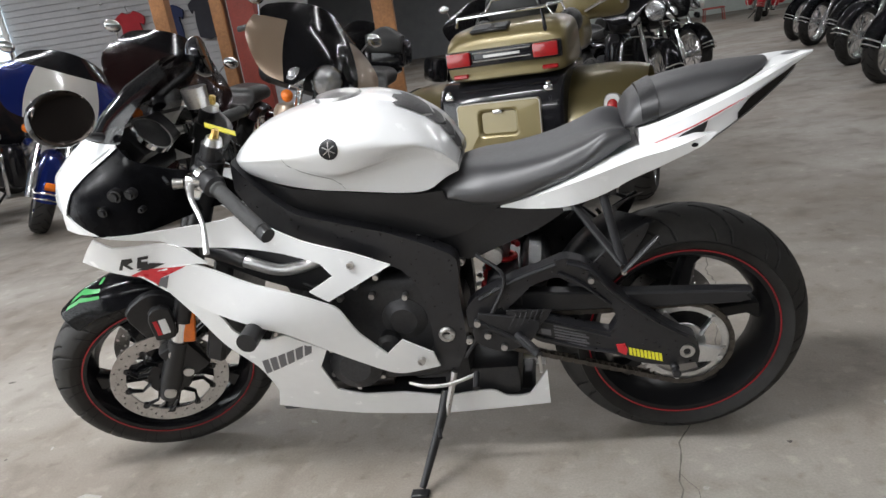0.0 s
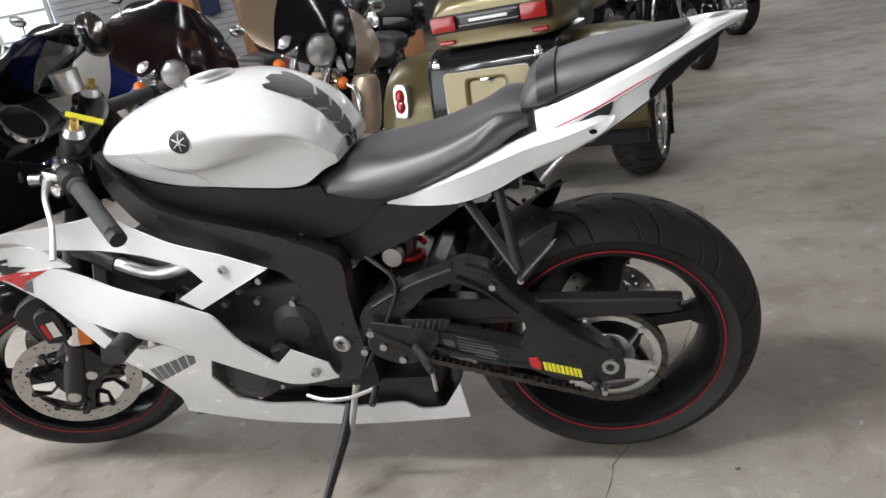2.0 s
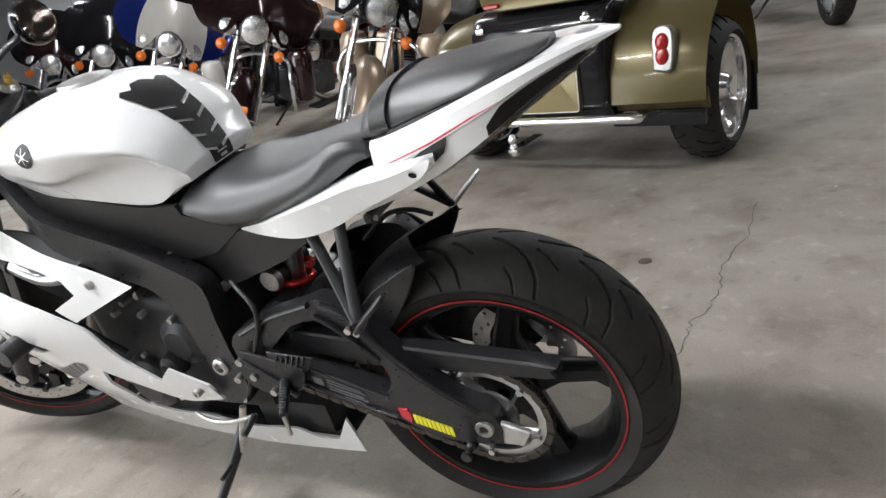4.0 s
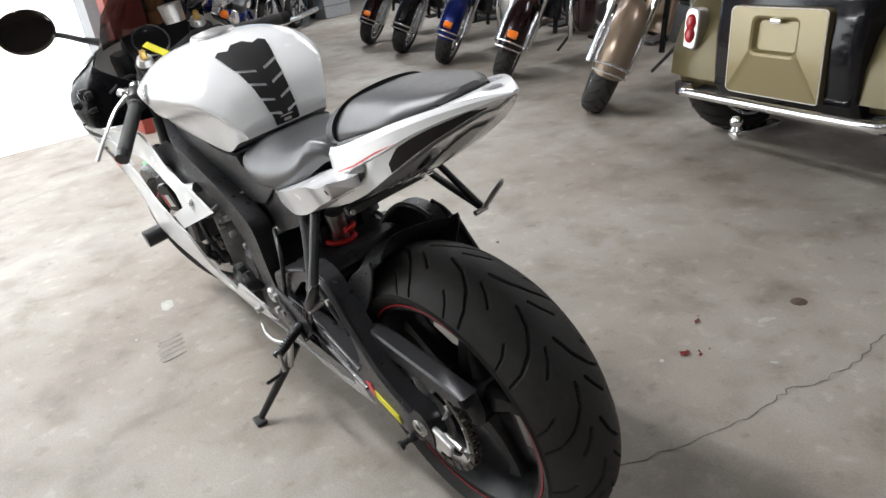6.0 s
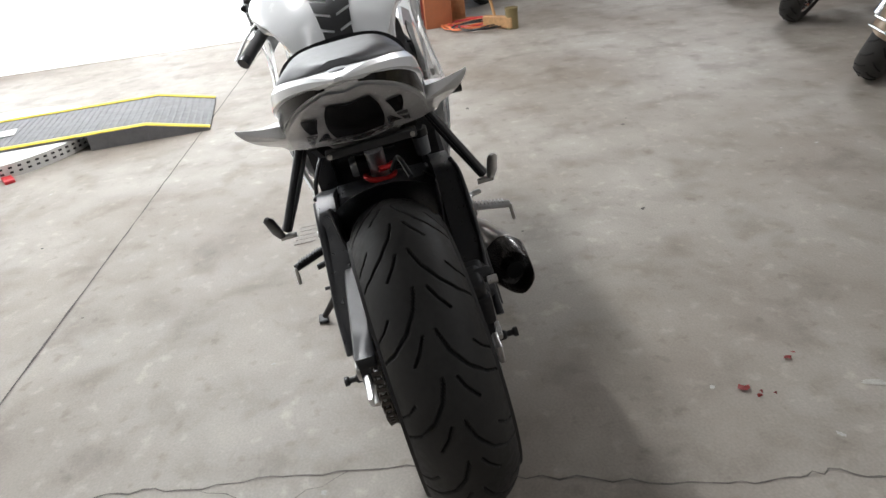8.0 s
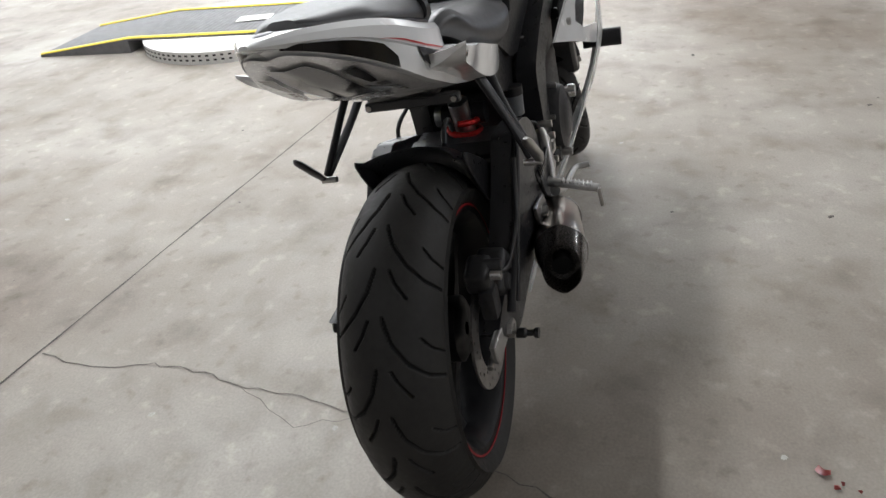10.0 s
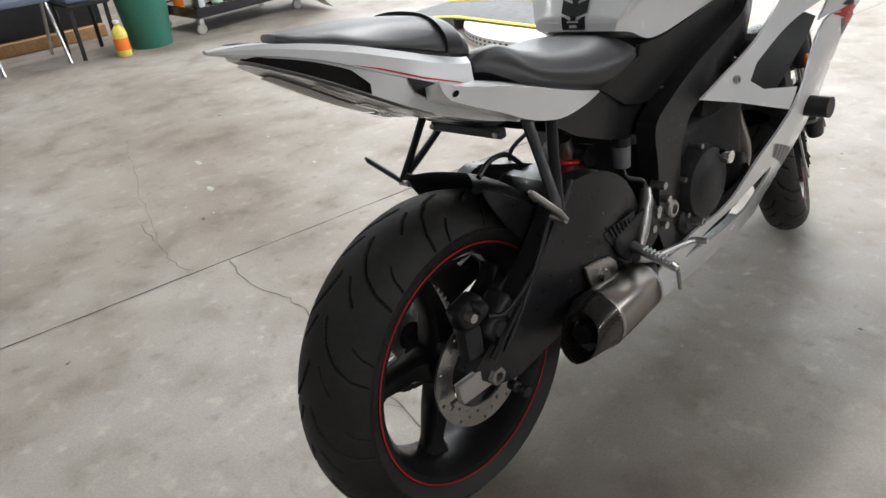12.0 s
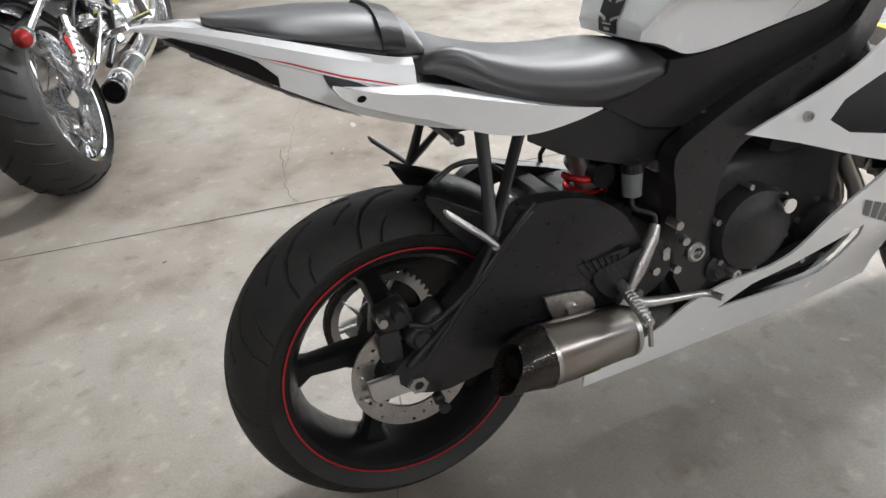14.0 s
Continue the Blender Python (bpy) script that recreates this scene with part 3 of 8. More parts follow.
WING = [(-1.275, 0.802), (-1.377, 0.724), (-1.337, 0.716), (-1.220, 0.688), (-1.169, 0.697), (-1.130, 0.704), (-1.085, 0.706), (-1.050, 0.700), (-1.072, 0.722), (-1.098, 0.748), (-1.140, 0.766), (-1.241, 0.776)]
FLANK = [(-1.219, 0.692), (-1.130, 0.707), (-1.083, 0.704), (-1.033, 0.678), (-0.972, 0.645), (-0.862, 0.601), (-0.796, 0.566), (-0.775, 0.546), (-0.747, 0.471), (-0.699, 0.395), (-0.656, 0.432), (-0.592, 0.377), (-0.585, 0.326), (-0.668, 0.317), (-0.714, 0.332), (-0.816, 0.418), (-0.919, 0.506), (-1.065, 0.572), (-1.169, 0.643)]
BELLY = [(-1.171, 0.641), (-1.067, 0.568), (-1.041, 0.512), (-0.977, 0.483), (-0.916, 0.493), (-0.840, 0.430), (-0.876, 0.368), (-0.869, 0.264), (-0.806, 0.235), (-0.698, 0.229), (-0.599, 0.203), (-0.480, 0.209), (-0.440, 0.181), (-0.381, 0.183), (-0.330, 0.260), (-0.333, 0.141), (-0.607, 0.127), (-0.838, 0.144), (-1.072, 0.185), (-1.037, 0.263), (-1.041, 0.377), (-1.093, 0.468), (-1.129, 0.562)]
COCKPIT = [(-1.209, 0.978), (-1.305, 0.911), (-1.337, 0.862), (-1.272, 0.805), (-1.110, 0.790), (-0.966, 0.788), (-0.962, 0.812), (-1.020, 0.852), (-1.090, 0.890), (-1.160, 0.940)]
RIGHT = [(-1.243, 0.677), (-1.135, 0.703), (-1.086, 0.702), (-1.040, 0.672), (-0.975, 0.610), (-0.894, 0.527), (-0.807, 0.447), (-0.758, 0.376), (-0.711, 0.348), (-0.625, 0.332), (-0.551, 0.294), (-0.505, 0.252), (-0.455, 0.228), (-0.400, 0.200), (-0.345, 0.176), (-0.345, 0.138),
         (-0.595, 0.160), (-0.823, 0.172), (-1.074, 0.182), (-1.056, 0.239), (-1.050, 0.380), (-1.100, 0.480), (-1.183, 0.632)]
VENT = [(-0.625, 0.259), (-0.685, 0.307), (-0.768, 0.335), (-0.904, 0.395), (-0.914, 0.365), (-0.870, 0.279), (-0.732, 0.262)]
RIGHT_COWL = COWL[:11] + [(-0.885, 0.697), (-0.800, 0.662), (-0.772, 0.632), (-0.806, 0.606), (-0.930, 0.580), (-0.900, 0.536), (-0.835, 0.558), (-0.720, 0.600), (-0.624, 0.630)] + COWL[17:]
trees = {}
for s in (-1, 1):
    got = []
    for name, out, lab in (("upper_fairing", COWL, "white upper fairing with a long pointed rear tip"), ("nose_wing", WING, "white nose winglet"), ("side_fairing", FLANK, "white side fairing"), ("belly_fairing", BELLY, "white belly fairing")):
        if s > 0 and name == "belly_fairing":
            continue
        bm = bmesh.new()
        up = 0.004 if name == "nose_wing" else 0.006 if name == "side_fairing" else 0
        if s > 0 and name == "side_fairing":
            out, lab = RIGHT, "white side and belly fairing with a dark vent"
        if s > 0 and name == "upper_fairing":
            out = RIGHT_COWL
        add_shell(bm, out, lambda x, z: flank(x, z) + up, 0.006, (VENT,) if out is RIGHT else (), side=s)
        got.append(part(name, bm, WHITE, bike, lab))
    trees[s] = tree_of(*got)
    bm = bmesh.new()
    add_shell(bm, COCKPIT, lambda x, z: flank(x, z) - 0.006 - 0.12 * max(0.0, min(1.0, (x + 1.17) / 0.10)), 0.005, side=s)
    part("cockpit_panel", bm, PANELB, bike, "gloss black inner cockpit panel")
    if s > 0:
        bm = bmesh.new()
        add_shell(bm, [(-0.60, 0.24), (-0.68, 0.33), (-0.77, 0.36), (-0.93, 0.42), (-0.94, 0.36), (-0.88, 0.25), (-0.73, 0.24)], lambda x, z: flank(x, z) - 0.028, 0.004, side=s)
        vp = part("vent_panel", bm, SOOTP, bike, "black vent panel")
        for x, z in ((-0.70, 0.275), (-0.77, 0.30), (-0.84, 0.30), (-0.85, 0.345)):
            bm = bmesh.new()
            add_ball(bm, (x, flank(x, z) - 0.026, z), 0.006, (1, 0.6, 1), 10, 6)
            part("vent_bolt", bm, STEEL, vp)
    else:
        for x, z, r in ((-1.199, 0.888, 0.016), (-1.167, 0.886, 0.012), (-1.225, 0.862, 0.011), (-1.150, 0.850, 0.007)):
            bm = bmesh.new()
            y = flank(x, z) - 0.006
            add_lathe(bm, [(0.0001, -y - 0.012), (r * 0.6, -y - 0.012), (r * 0.7, -y - 0.006), (r, -y - 0.006), (r, -y + 0.01)], (x, 0, z), "y", 18)
            part("panel_boss", bm, SATIN, bike)
    bm = bmesh.new()
    add_shell(bm, [(-1.10, 0.70), (-1.0, 0.74), (-0.78, 0.67), (-0.74, 0.60), (-0.84, 0.56), (-1.06, 0.66)], lambda x, z: flank(x, z) - (0.075 if s < 0 else 0.030), 0.004, side=s)
    part("inner_duct", bm, SATIN, bike)

# films on the fairing: model mark, red and grey flashes, maker's mark as plain bars
for s in (-1, 1):
    t = trees[s]
    bm = bmesh.new()
    side_decal(bm, t, [(-1.237, 0.695), (-1.196, 0.709), (-1.097, 0.704), (-1.165, 0.682), (-1.192, 0.649)], s)
    part("red_flash", bm, REDP, bike, "red vinyl flash")
    bm = bmesh.new()
    side_decal(bm, t, [(-1.192, 0.649), (-1.168, 0.681), (-1.144, 0.686), (-1.170, 0.641)], s)
    part("grey_flash", bm, GREYP, bike)
    bm = bmesh.new()
    side_decal(bm, t, [(-1.260, 0.712), (-1.234, 0.743), (-1.210, 0.743), (-1.212, 0.733), (-1.228, 0.727), (-1.219, 0.713), (-1.229, 0.712), (-1.240, 0.726), (-1.250, 0.712)], s, grid=0.006)
    side_decal(bm, t, [(-1.213, 0.713), (-1.196, 0.743), (-1.172, 0.743), (-1.176, 0.735), (-1.191, 0.735), (-1.193, 0.730), (-1.179, 0.729), (-1.184, 0.714)], s, grid=0.006)
    side_decal(bm, t, [(-1.214, 0.708), (-1.175, 0.724), (-1.142, 0.717), (-1.185, 0.706)], s)
    part("model_mark", bm, SATIN, bike, "dark plain model mark")
    bm = bmesh.new()
    for k in range(6):
        a, b = k / 6 + 0.010, (k + 0.86) / 6
        f = lambda q, h: (-1.034 + 0.160 * q + 0.014 * h, 0.346 + 0.084 * q + h * (0.058 - 0.020 * q))
        side_decal(bm, t, [f(a, 0), f(b, 0), f(b, 1), f(a, 1)], s, grid=0.008)
    part("maker_mark", bm, GREYP, bike, "grey plain maker's bars")

# nose, screen and dash
bm = bmesh.new()
rows = []
for z, xs, ys, xc in ((0.815, -1.350, 0.236, -1.45), (0.862, -1.338, 0.245, -1.480), (0.911, -1.303, 0.242, -1.470), (0.946, -1.274, 0.210, -1.430), (0.981, -1.208, 0.174, -1.375)):
    rows.append([(xs + (xc - xs) * (1 - (k / 8) ** 2), ys * k / 8, z) for k in range(-8, 9)])
ring_faces(bm, rows, False, False)
part("nose_cowl", bm, WHITE, bike, "white nose cowl")
bm = bmesh.new()
rows = []
for t, xs, ys, zs, xc, zc in ((0, -1.215, 0.150, 0.975, -1.370, 0.972), (0.3, -1.185, 0.148, 1.015, -1.32, 1.025), (0.65, -1.13, 0.135, 1.065, -1.23, 1.085), (1, -1.075, 0.105, 1.105, -1.125, 1.130)):
    rows.append([(xs + (xc - xs) * (1 - abs(k / 8) ** 2.2), ys * k / 8, zs + (zc - zs) * (1 - abs(k / 8) ** 2)) for k in range(-8, 9)])
ring_faces(bm, rows, False, False)
bmesh.ops.solidify(bm, geom=bm.faces[:], thickness=0.003)
part("windscreen", bm, SMOKE, bike, "smoked double-bubble windscreen")
bm = bmesh.new()
add_box(bm, (-1.245, 0.01, 0.945), (0.055, 0.20, 0.085), 0.014, Matrix.Rotation(radians(-35), 3, "Y"), 2)
add_box(bm, (-1.30, 0, 0.90), (0.12, 0.24, 0.10), 0.02, None, 2)
dash = part("dash", bm, SATIN, bike, "black instrument dash")
bm = bmesh.new()
m = Matrix.Translation((-1.214, -0.022, 0.955)) @ Matrix.Rotation(radians(-38), 4, "Y")
add_lathe(bm, [(0.046, 0.000), (0.052, 0.000), (0.052, 0.014), (0.046, 0.014)], axis="x", segs=40, closed=True)
part("gauge_ring", place(bm, m), CHROME, dash, "chrome gauge ring")
bm = bmesh.new()
add_lathe(bm, [(0.0001, 0.003), (0.046, 0.003), (0.046, 0.0)], axis="x", segs=40)
part("gauge_face", place(bm, m), SATIN, dash)

for s, c, base in ((-1, (-1.214, -0.305, 1.077), (-1.26, -0.14, 0.995)), (1, (-1.180, 0.285, 1.084), (-1.26, 0.14, 0.995))):
    bm = bmesh.new()
    add_ball(bm, (0, 0, 0), 0.085, (0.42, 0.86, 0.66), 24, 14)
    filtered(bm, lambda q: q.x < 0.012)
    mm = Matrix.Translation(c) @ Matrix.Rotation(radians(18 * s), 4, "Z") @ Matrix.Rotation(radians(-8), 4, "Y")
    mir = part("mirror", place(bm, mm), GLOSS, bike, "gloss black mirror pod")
    bm = bmesh.new()
    add_ball(bm, (0.0125, 0, 0), 0.0845, (0.035, 0.84, 0.64), 28, 12)
    part("mirror_glass", place(bm, mm), MIRROR, mir)
    bm = bmesh.new()
    add_tube(bm, [base, (base[0] - 0.01, s * 0.18, 1.015), (c[0] - 0.02, c[1] - s * 0.07, c[2] - 0.03), (c[0] - 0.012, c[1], c[2] - 0.01)], [0.018, 0.013, 0.011, 0.012], 10, 4, flat=0.6)
    part("mirror_arm", bm, SATIN, mir)

# fuel tank
TANK = [(-0.985, 0.905, ((0.055, 0.900), (0.085, 0.888), (0.088, 0.876), (0.086, 0.868), (0.080, 0.862))),
        (-0.940, 0.940, ((0.085, 0.930), (0.132, 0.902), (0.134, 0.886), (0.126, 0.868), (0.112, 0.852))),
        (-0.875, 0.962, ((0.105, 0.950), (0.170, 0.912), (0.172, 0.892), (0.156, 0.860), (0.134, 0.832))),
        (-0.790, 0.978, ((0.115, 0.966), (0.192, 0.920), (0.190, 0.882), (0.168, 0.846), (0.146, 0.812))),
        (-0.720, 0.983, ((0.118, 0.970), (0.196, 0.922), (0.187, 0.862), (0.160, 0.836), (0.140, 0.798))),
        (-0.650, 0.978, ((0.112, 0.964), (0.188, 0.918), (0.174, 0.866), (0.140, 0.842), (0.131, 0.783))),
        (-0.590, 0.957, ((0.105, 0.944), (0.172, 0.904), (0.158, 0.876), (0.126, 0.844), (0.124, 0.772))),
        (-0.540, 0.925, ((0.095, 0.914), (0.150, 0.890), (0.138, 0.872), (0.115, 0.836), (0.119, 0.772))),
        (-0.500, 0.885, ((0.085, 0.876), (0.124, 0.860), (0.119, 0.846), (0.108, 0.822), (0.110, 0.792))),
        (-0.470, 0.825, ((0.066, 0.823), (0.098, 0.818), (0.099, 0.813), (0.097, 0.808), (0.094, 0.800)))]
bm = bmesh.new()
add_loft(bm, TANK, 7, 7)
tank = part("fuel_tank", bm, WHITE, bike, "glossy white fuel tank")
tt = tree_of(tank)
bm = bmesh.new()
add_lathe(bm, [(0.0001, 0.010), (0.030, 0.010), (0.036, 0.006), (0.050, 0.006), (0.054, 0.0), (0.054, -0.01)], segs=40, axis="z")
part("filler_cap", place(bm, Matrix.Translation((-0.735, 0, 0.983)) @ Matrix.Rotation(radians(1), 4, "Y")), ALU, tank, "silver filler cap ring")
for s in (-1, 1):
    bm = bmesh.new()
    side_decal(bm, tt, [(-0.720 + 0.0205 * math.cos(a), 0.913 + 0.0205 * math.sin(a)) for a in [2 * math.pi * k / 20 for k in range(20)]], s, 0.002, 0.008)
    em = part("emblem", bm, SATIN, tank, "round dark emblem")
    bm = bmesh.new()
    for k in range(3):
        a = radians(90 + 60 * k)
        c_, s_ = math.cos(a), math.sin(a)
        side_decal(bm, tt, [(-0.720 + u * c_ - v * s_, 0.913 + u * s_ + v * c_) for u, v in ((-0.0145, -0.001), (0.0145, -0.001), (0.0145, 0.001), (-0.0145, 0.001))], s, 0.0032, 0.006)
    part("emblem_rays", bm, STEEL, em)
    bm = bmesh.new()
    line = [(-0.832, 0.905), (-0.825, 0.888), (-0.796, 0.868), (-0.760, 0.850), (-0.738, 0.838), (-0.726, 0.818), (-0.722, 0.805)]
    side_decal(bm, tt, [(x, z + 0.0012) for x, z in line] + [(x, z - 0.0012) for x, z in reversed(line)], s, 0.0006, 0.02)
    part("panel_gap", bm, GREYP, tank)

# tank pad of lapped dark fingers
bm = bmesh.new()
E2 = Vector((-0.62, 0, 0.78))
pad_o, pad_w = (-0.46, 0, 0.80), (-0.78, 0, -0.62)
half = [(0.032, 0.0), (0.034, 0.030), (0.008, 0.023), (0.008, 0.028), (0.036, 0.036), (0.038, 0.062), (0.008, 0.053), (0.008, 0.058), (0.040, 0.069), (0.044, 0.100), (0.008, 0.087), (0.008, 0.093), (0.046, 0.107), (0.052, 0.140), (0.010, 0.124), (0.010, 0.131), (0.055, 0.148), (0.066, 0.186), (0.070, 0.204), (0.056, 0.214), (0.034, 0.206), (0.016, 0.222)]
add_decal(bm, tt, [(0.86 * y, h) for y, h in half] + [(-0.86 * y, h) for y, h in reversed(half)], pad_o, (0, 1, 0), E2, pad_w, 0.0024, 0.006)
pad = part("tank_pad", bm, PLASTIC, tank, "dark grey notched rubber tank pad")
bm = bmesh.new()
add_decal(bm, tt, [(-0.014, 0.020), (0.014, 0.020), (0.014, 0.0225), (-0.014, 0.0225)], pad_o, (0, 1, 0), E2, pad_w, 0.0042, 0.008)
add_decal(bm, tt, [(-0.009, 0.012), (0.009, 0.012), (0.009, 0.0165), (-0.009, 0.0165)], pad_o, (0, 1, 0), E2, pad_w, 0.0042, 0.008)
part("pad_mark", bm, CREAM, pad, "plain white bars")

# black covers and the twin-beam frame
for s in (-1, 1):
    bm = bmesh.new()
    add_shell(bm, [(-0.945, 0.850), (-0.850, 0.818), (-0.749, 0.797), (-0.650, 0.779), (-0.570, 0.767), (-0.510, 0.766), (-0.505, 0.745), (-0.386, 0.713), (-0.469, 0.660), (-0.584, 0.645), (-0.717, 0.690), (-0.838, 0.755), (-0.925, 0.816)],
              lambda x, z: 0.110 + (0.006 + 0.13 * (z - 0.66)) * max(0.0, min(1.0, (-0.37 - x) / 0.22)) - 0.4 * max(0.0, -x - 0.86), 0.010, side=s, grid=0.014)
    part("side_cover", bm, PLASTIC, bike, "black textured side cover")
    bm = bmesh.new()
    add_shell(bm, [(-0.256, 0.722), (-0.420, 0.700), (-0.587, 0.664), (-0.610, 0.646), (-0.525, 0.604), (-0.480, 0.582), (-0.400, 0.610), (-0.306, 0.648), (-0.250, 0.682)], lambda x, z: 0.118 - 0.068 * (-x - 0.25), 0.012, side=s)
    part("subframe_cover", bm, SATIN, bike, "satin black subframe cover")
    bm = bmesh.new()
    add_shell(bm, [(-0.985, 0.892), (-0.940, 0.838), (-0.843, 0.762), (-0.650, 0.695), (-0.515, 0.626), (-0.500, 0.586), (-0.508, 0.530), (-0.512, 0.370), (-0.545, 0.305), (-0.600, 0.300), (-0.618, 0.325), (-0.590, 0.400), (-0.597, 0.530), (-0.635, 0.598), (-0.70, 0.625), (-0.832, 0.680), (-0.939, 0.742), (-0.995, 0.824)],
              lambda x, z: 0.154 + 0.03 * max(0.0, z - 0.55) - 0.35 * max(0, -x - 0.86) - 0.25 * max(0, 0.45 - z) * 0.3, 0.045, side=s, grid=0.014)
    fr = part("frame_beam", bm, FRAMEB, bike, "satin black aluminium frame beam")
    for c, r in (((-0.555, 0.154, 0.412), 0.020),):
        bm = bmesh.new()
        add_lathe(bm, [(0.0001, s * 0.151), (0.010, s * 0.151), (0.011, s * 0.161), (r * 0.8, s * 0.161), (r, s * 0.157), (r, s * 0.14)], (c[0], 0, c[2]), segs=24)
        part("pivot_bolt", bm, STEEL, fr, "silver pivot bolt")
    for x, z, y, r in ((-0.588, 0.656, 0.119, 0.010), (-0.500, 0.578, 0.104, 0.010), (-0.734, 0.644, 0.203, 0.009), (-0.623, 0.360, 0.184, 0.010)):
        bm = bmesh.new()
        add_lathe(bm, [(0.0001, s * (y + 0.002)), (r * 0.45, s * (y + 0.002)), (r * 0.5, s * (y + 0.006)), (r * 0.9, s * (y + 0.006)), (r, s * (y + 0.002)), (r, s * (y - 0.02))], (x, 0, z), segs=16)
        part("bolt", bm, STEEL, bike, "silver bolt")

# seats
SEAT = [(-0.535, 0.766, ((0.045, 0.763), (0.085, 0.755), (0.100, 0.745), (0.095, 0.738))),
        (-0.500, 0.787, ((0.060, 0.783), (0.105, 0.768), (0.118, 0.748), (0.110, 0.738))),
        (-0.430, 0.797, ((0.080, 0.794), (0.126, 0.764), (0.130, 0.735), (0.116, 0.720))),
        (-0.360, 0.798, ((0.090, 0.795), (0.129, 0.766), (0.133, 0.736), (0.118, 0.718))),
        (-0.270, 0.809, ((0.094, 0.808), (0.127, 0.783), (0.131, 0.760), (0.118, 0.740))),
        (-0.200, 0.822, ((0.094, 0.828), (0.121, 0.806), (0.126, 0.788), (0.114, 0.768))),
        (-0.150, 0.829, ((0.088, 0.848), (0.111, 0.838), (0.117, 0.822), (0.108, 0.794))),
        (-0.115, 0.829, ((0.082, 0.848), (0.101, 0.842), (0.106, 0.830), (0.098, 0.812))),
        (-0.094, 0.822, ((0.076, 0.838), (0.092, 0.832), (0.095, 0.824), (0.090, 0.816)))]
bm = bmesh.new()
add_loft(bm, SEAT, 6, 6)
part("seat", bm, SEATB, bike, "black vinyl rider seat")
for s in (-1, 1):
    bm = bmesh.new()
    add_tube(bm, [(x, s * (y - 0.003), z + 0.004) for x, y, z in ((-0.500, 0.110, 0.740), (-0.430, 0.117, 0.724), (-0.375, 0.118, 0.722))], 0.0035, 6, 4)
    part("seat_piping", bm, GREYP, bike, "grey seat piping")
PIL = [(-0.104, 0.866, ((0.050, 0.864), (0.074, 0.856), (0.076, 0.844), (0.060, 0.838))),
       (-0.085, 0.896, ((0.055, 0.893), (0.086, 0.874), (0.090, 0.850), (0.065, 0.842))),
       (-0.040, 0.916, ((0.060, 0.912), (0.094, 0.888), (0.097, 0.860), (0.065, 0.850))),
       (0.040, 0.929, ((0.060, 0.925), (0.094, 0.900), (0.098, 0.884), (0.065, 0.874))),
       (0.110, 0.934, ((0.056, 0.931), (0.086, 0.916), (0.092, 0.902), (0.065, 0.892))),
       (0.148, 0.936, ((0.042, 0.934), (0.062, 0.925), (0.068, 0.914), (0.050, 0.904))),
       (0.180, 0.938, ((0.024, 0.937), (0.038, 0.932), (0.044, 0.924), (0.030, 0.915))),
       (0.196, 0.939, ((0.010, 0.939), (0.018, 0.936), (0.020, 0.931), (0.012, 0.924)))]
bm = bmesh.new()
add_loft(bm, PIL, 6, 6)
pil = part("pillion_seat", bm, SEATB, bike, "black vinyl pillion pad")
for s in (-1, 1):
    bm = bmesh.new()
    add_tube(bm, [(x, s * (p[2][0] + 0.001), p[2][1] - 0.004) for x, t, p in PIL[2:7]], 0.0045, 6, 4)
    part("pad_edge", bm, SATIN, pil, "black piped pad edge")
bm = bmesh.new()
strap = [(x, t + 0.007, tuple((y * 1.04 + 0.002, z + 0.004) for y, z in p)) for x, t, p in [(-0.070, 0.905, ((0.057, 0.900), (0.089, 0.880), (0.093, 0.854), (0.064, 0.845))), (-0.036, 0.917, ((0.060, 0.913), (0.094, 0.889), (0.097, 0.861), (0.065, 0.851)))]]
add_loft(bm, strap, 6, 2)
part("strap", bm, PLASTIC, pil, "black grab strap")

# tail: a crisp upper cowl, a narrower lower body with the lamp, and two flared side wings
COWLT = [(-0.078, ((0.0, 0.838), (0.080, 0.842), (0.097, 0.846), (0.104, 0.836), (0.106, 0.806), (0.088, 0.800))),
         (-0.050, ((0.0, 0.842), (0.084, 0.848), (0.101, 0.852), (0.109, 0.842), (0.112, 0.808), (0.092, 0.802))),
         (0.000, ((0.0, 0.854), (0.088, 0.862), (0.103, 0.867), (0.112, 0.856), (0.116, 0.826), (0.094, 0.820))),
         (0.060, ((0.0, 0.874), (0.088, 0.882), (0.103, 0.887), (0.112, 0.876), (0.116, 0.850), (0.094, 0.844))),
         (0.120, ((0.0, 0.896), (0.080, 0.902), (0.097, 0.907), (0.105, 0.897), (0.109, 0.876), (0.088, 0.870))),
         (0.165, ((0.0, 0.914), (0.062, 0.917), (0.081, 0.920), (0.089, 0.911), (0.092, 0.897), (0.072, 0.891))),
         (0.210, ((0.0, 0.931), (0.042, 0.930), (0.058, 0.930), (0.064, 0.923), (0.066, 0.913), (0.050, 0.907))),
         (0.250, ((0.0, 0.938), (0.022, 0.937), (0.032, 0.936), (0.036, 0.931), (0.037, 0.924), (0.028, 0.919))),
         (0.290, ((0.0, 0.938), (0.003, 0.938), (0.005, 0.937), (0.006, 0.936), (0.006, 0.934), (0.004, 0.933)))]
bm = bmesh.new()
add_panel_loft(bm, COWLT, 6)
tail = part("tail_cowl", bm, WHITE, bike, "white tail cowl rising to a point", 25)
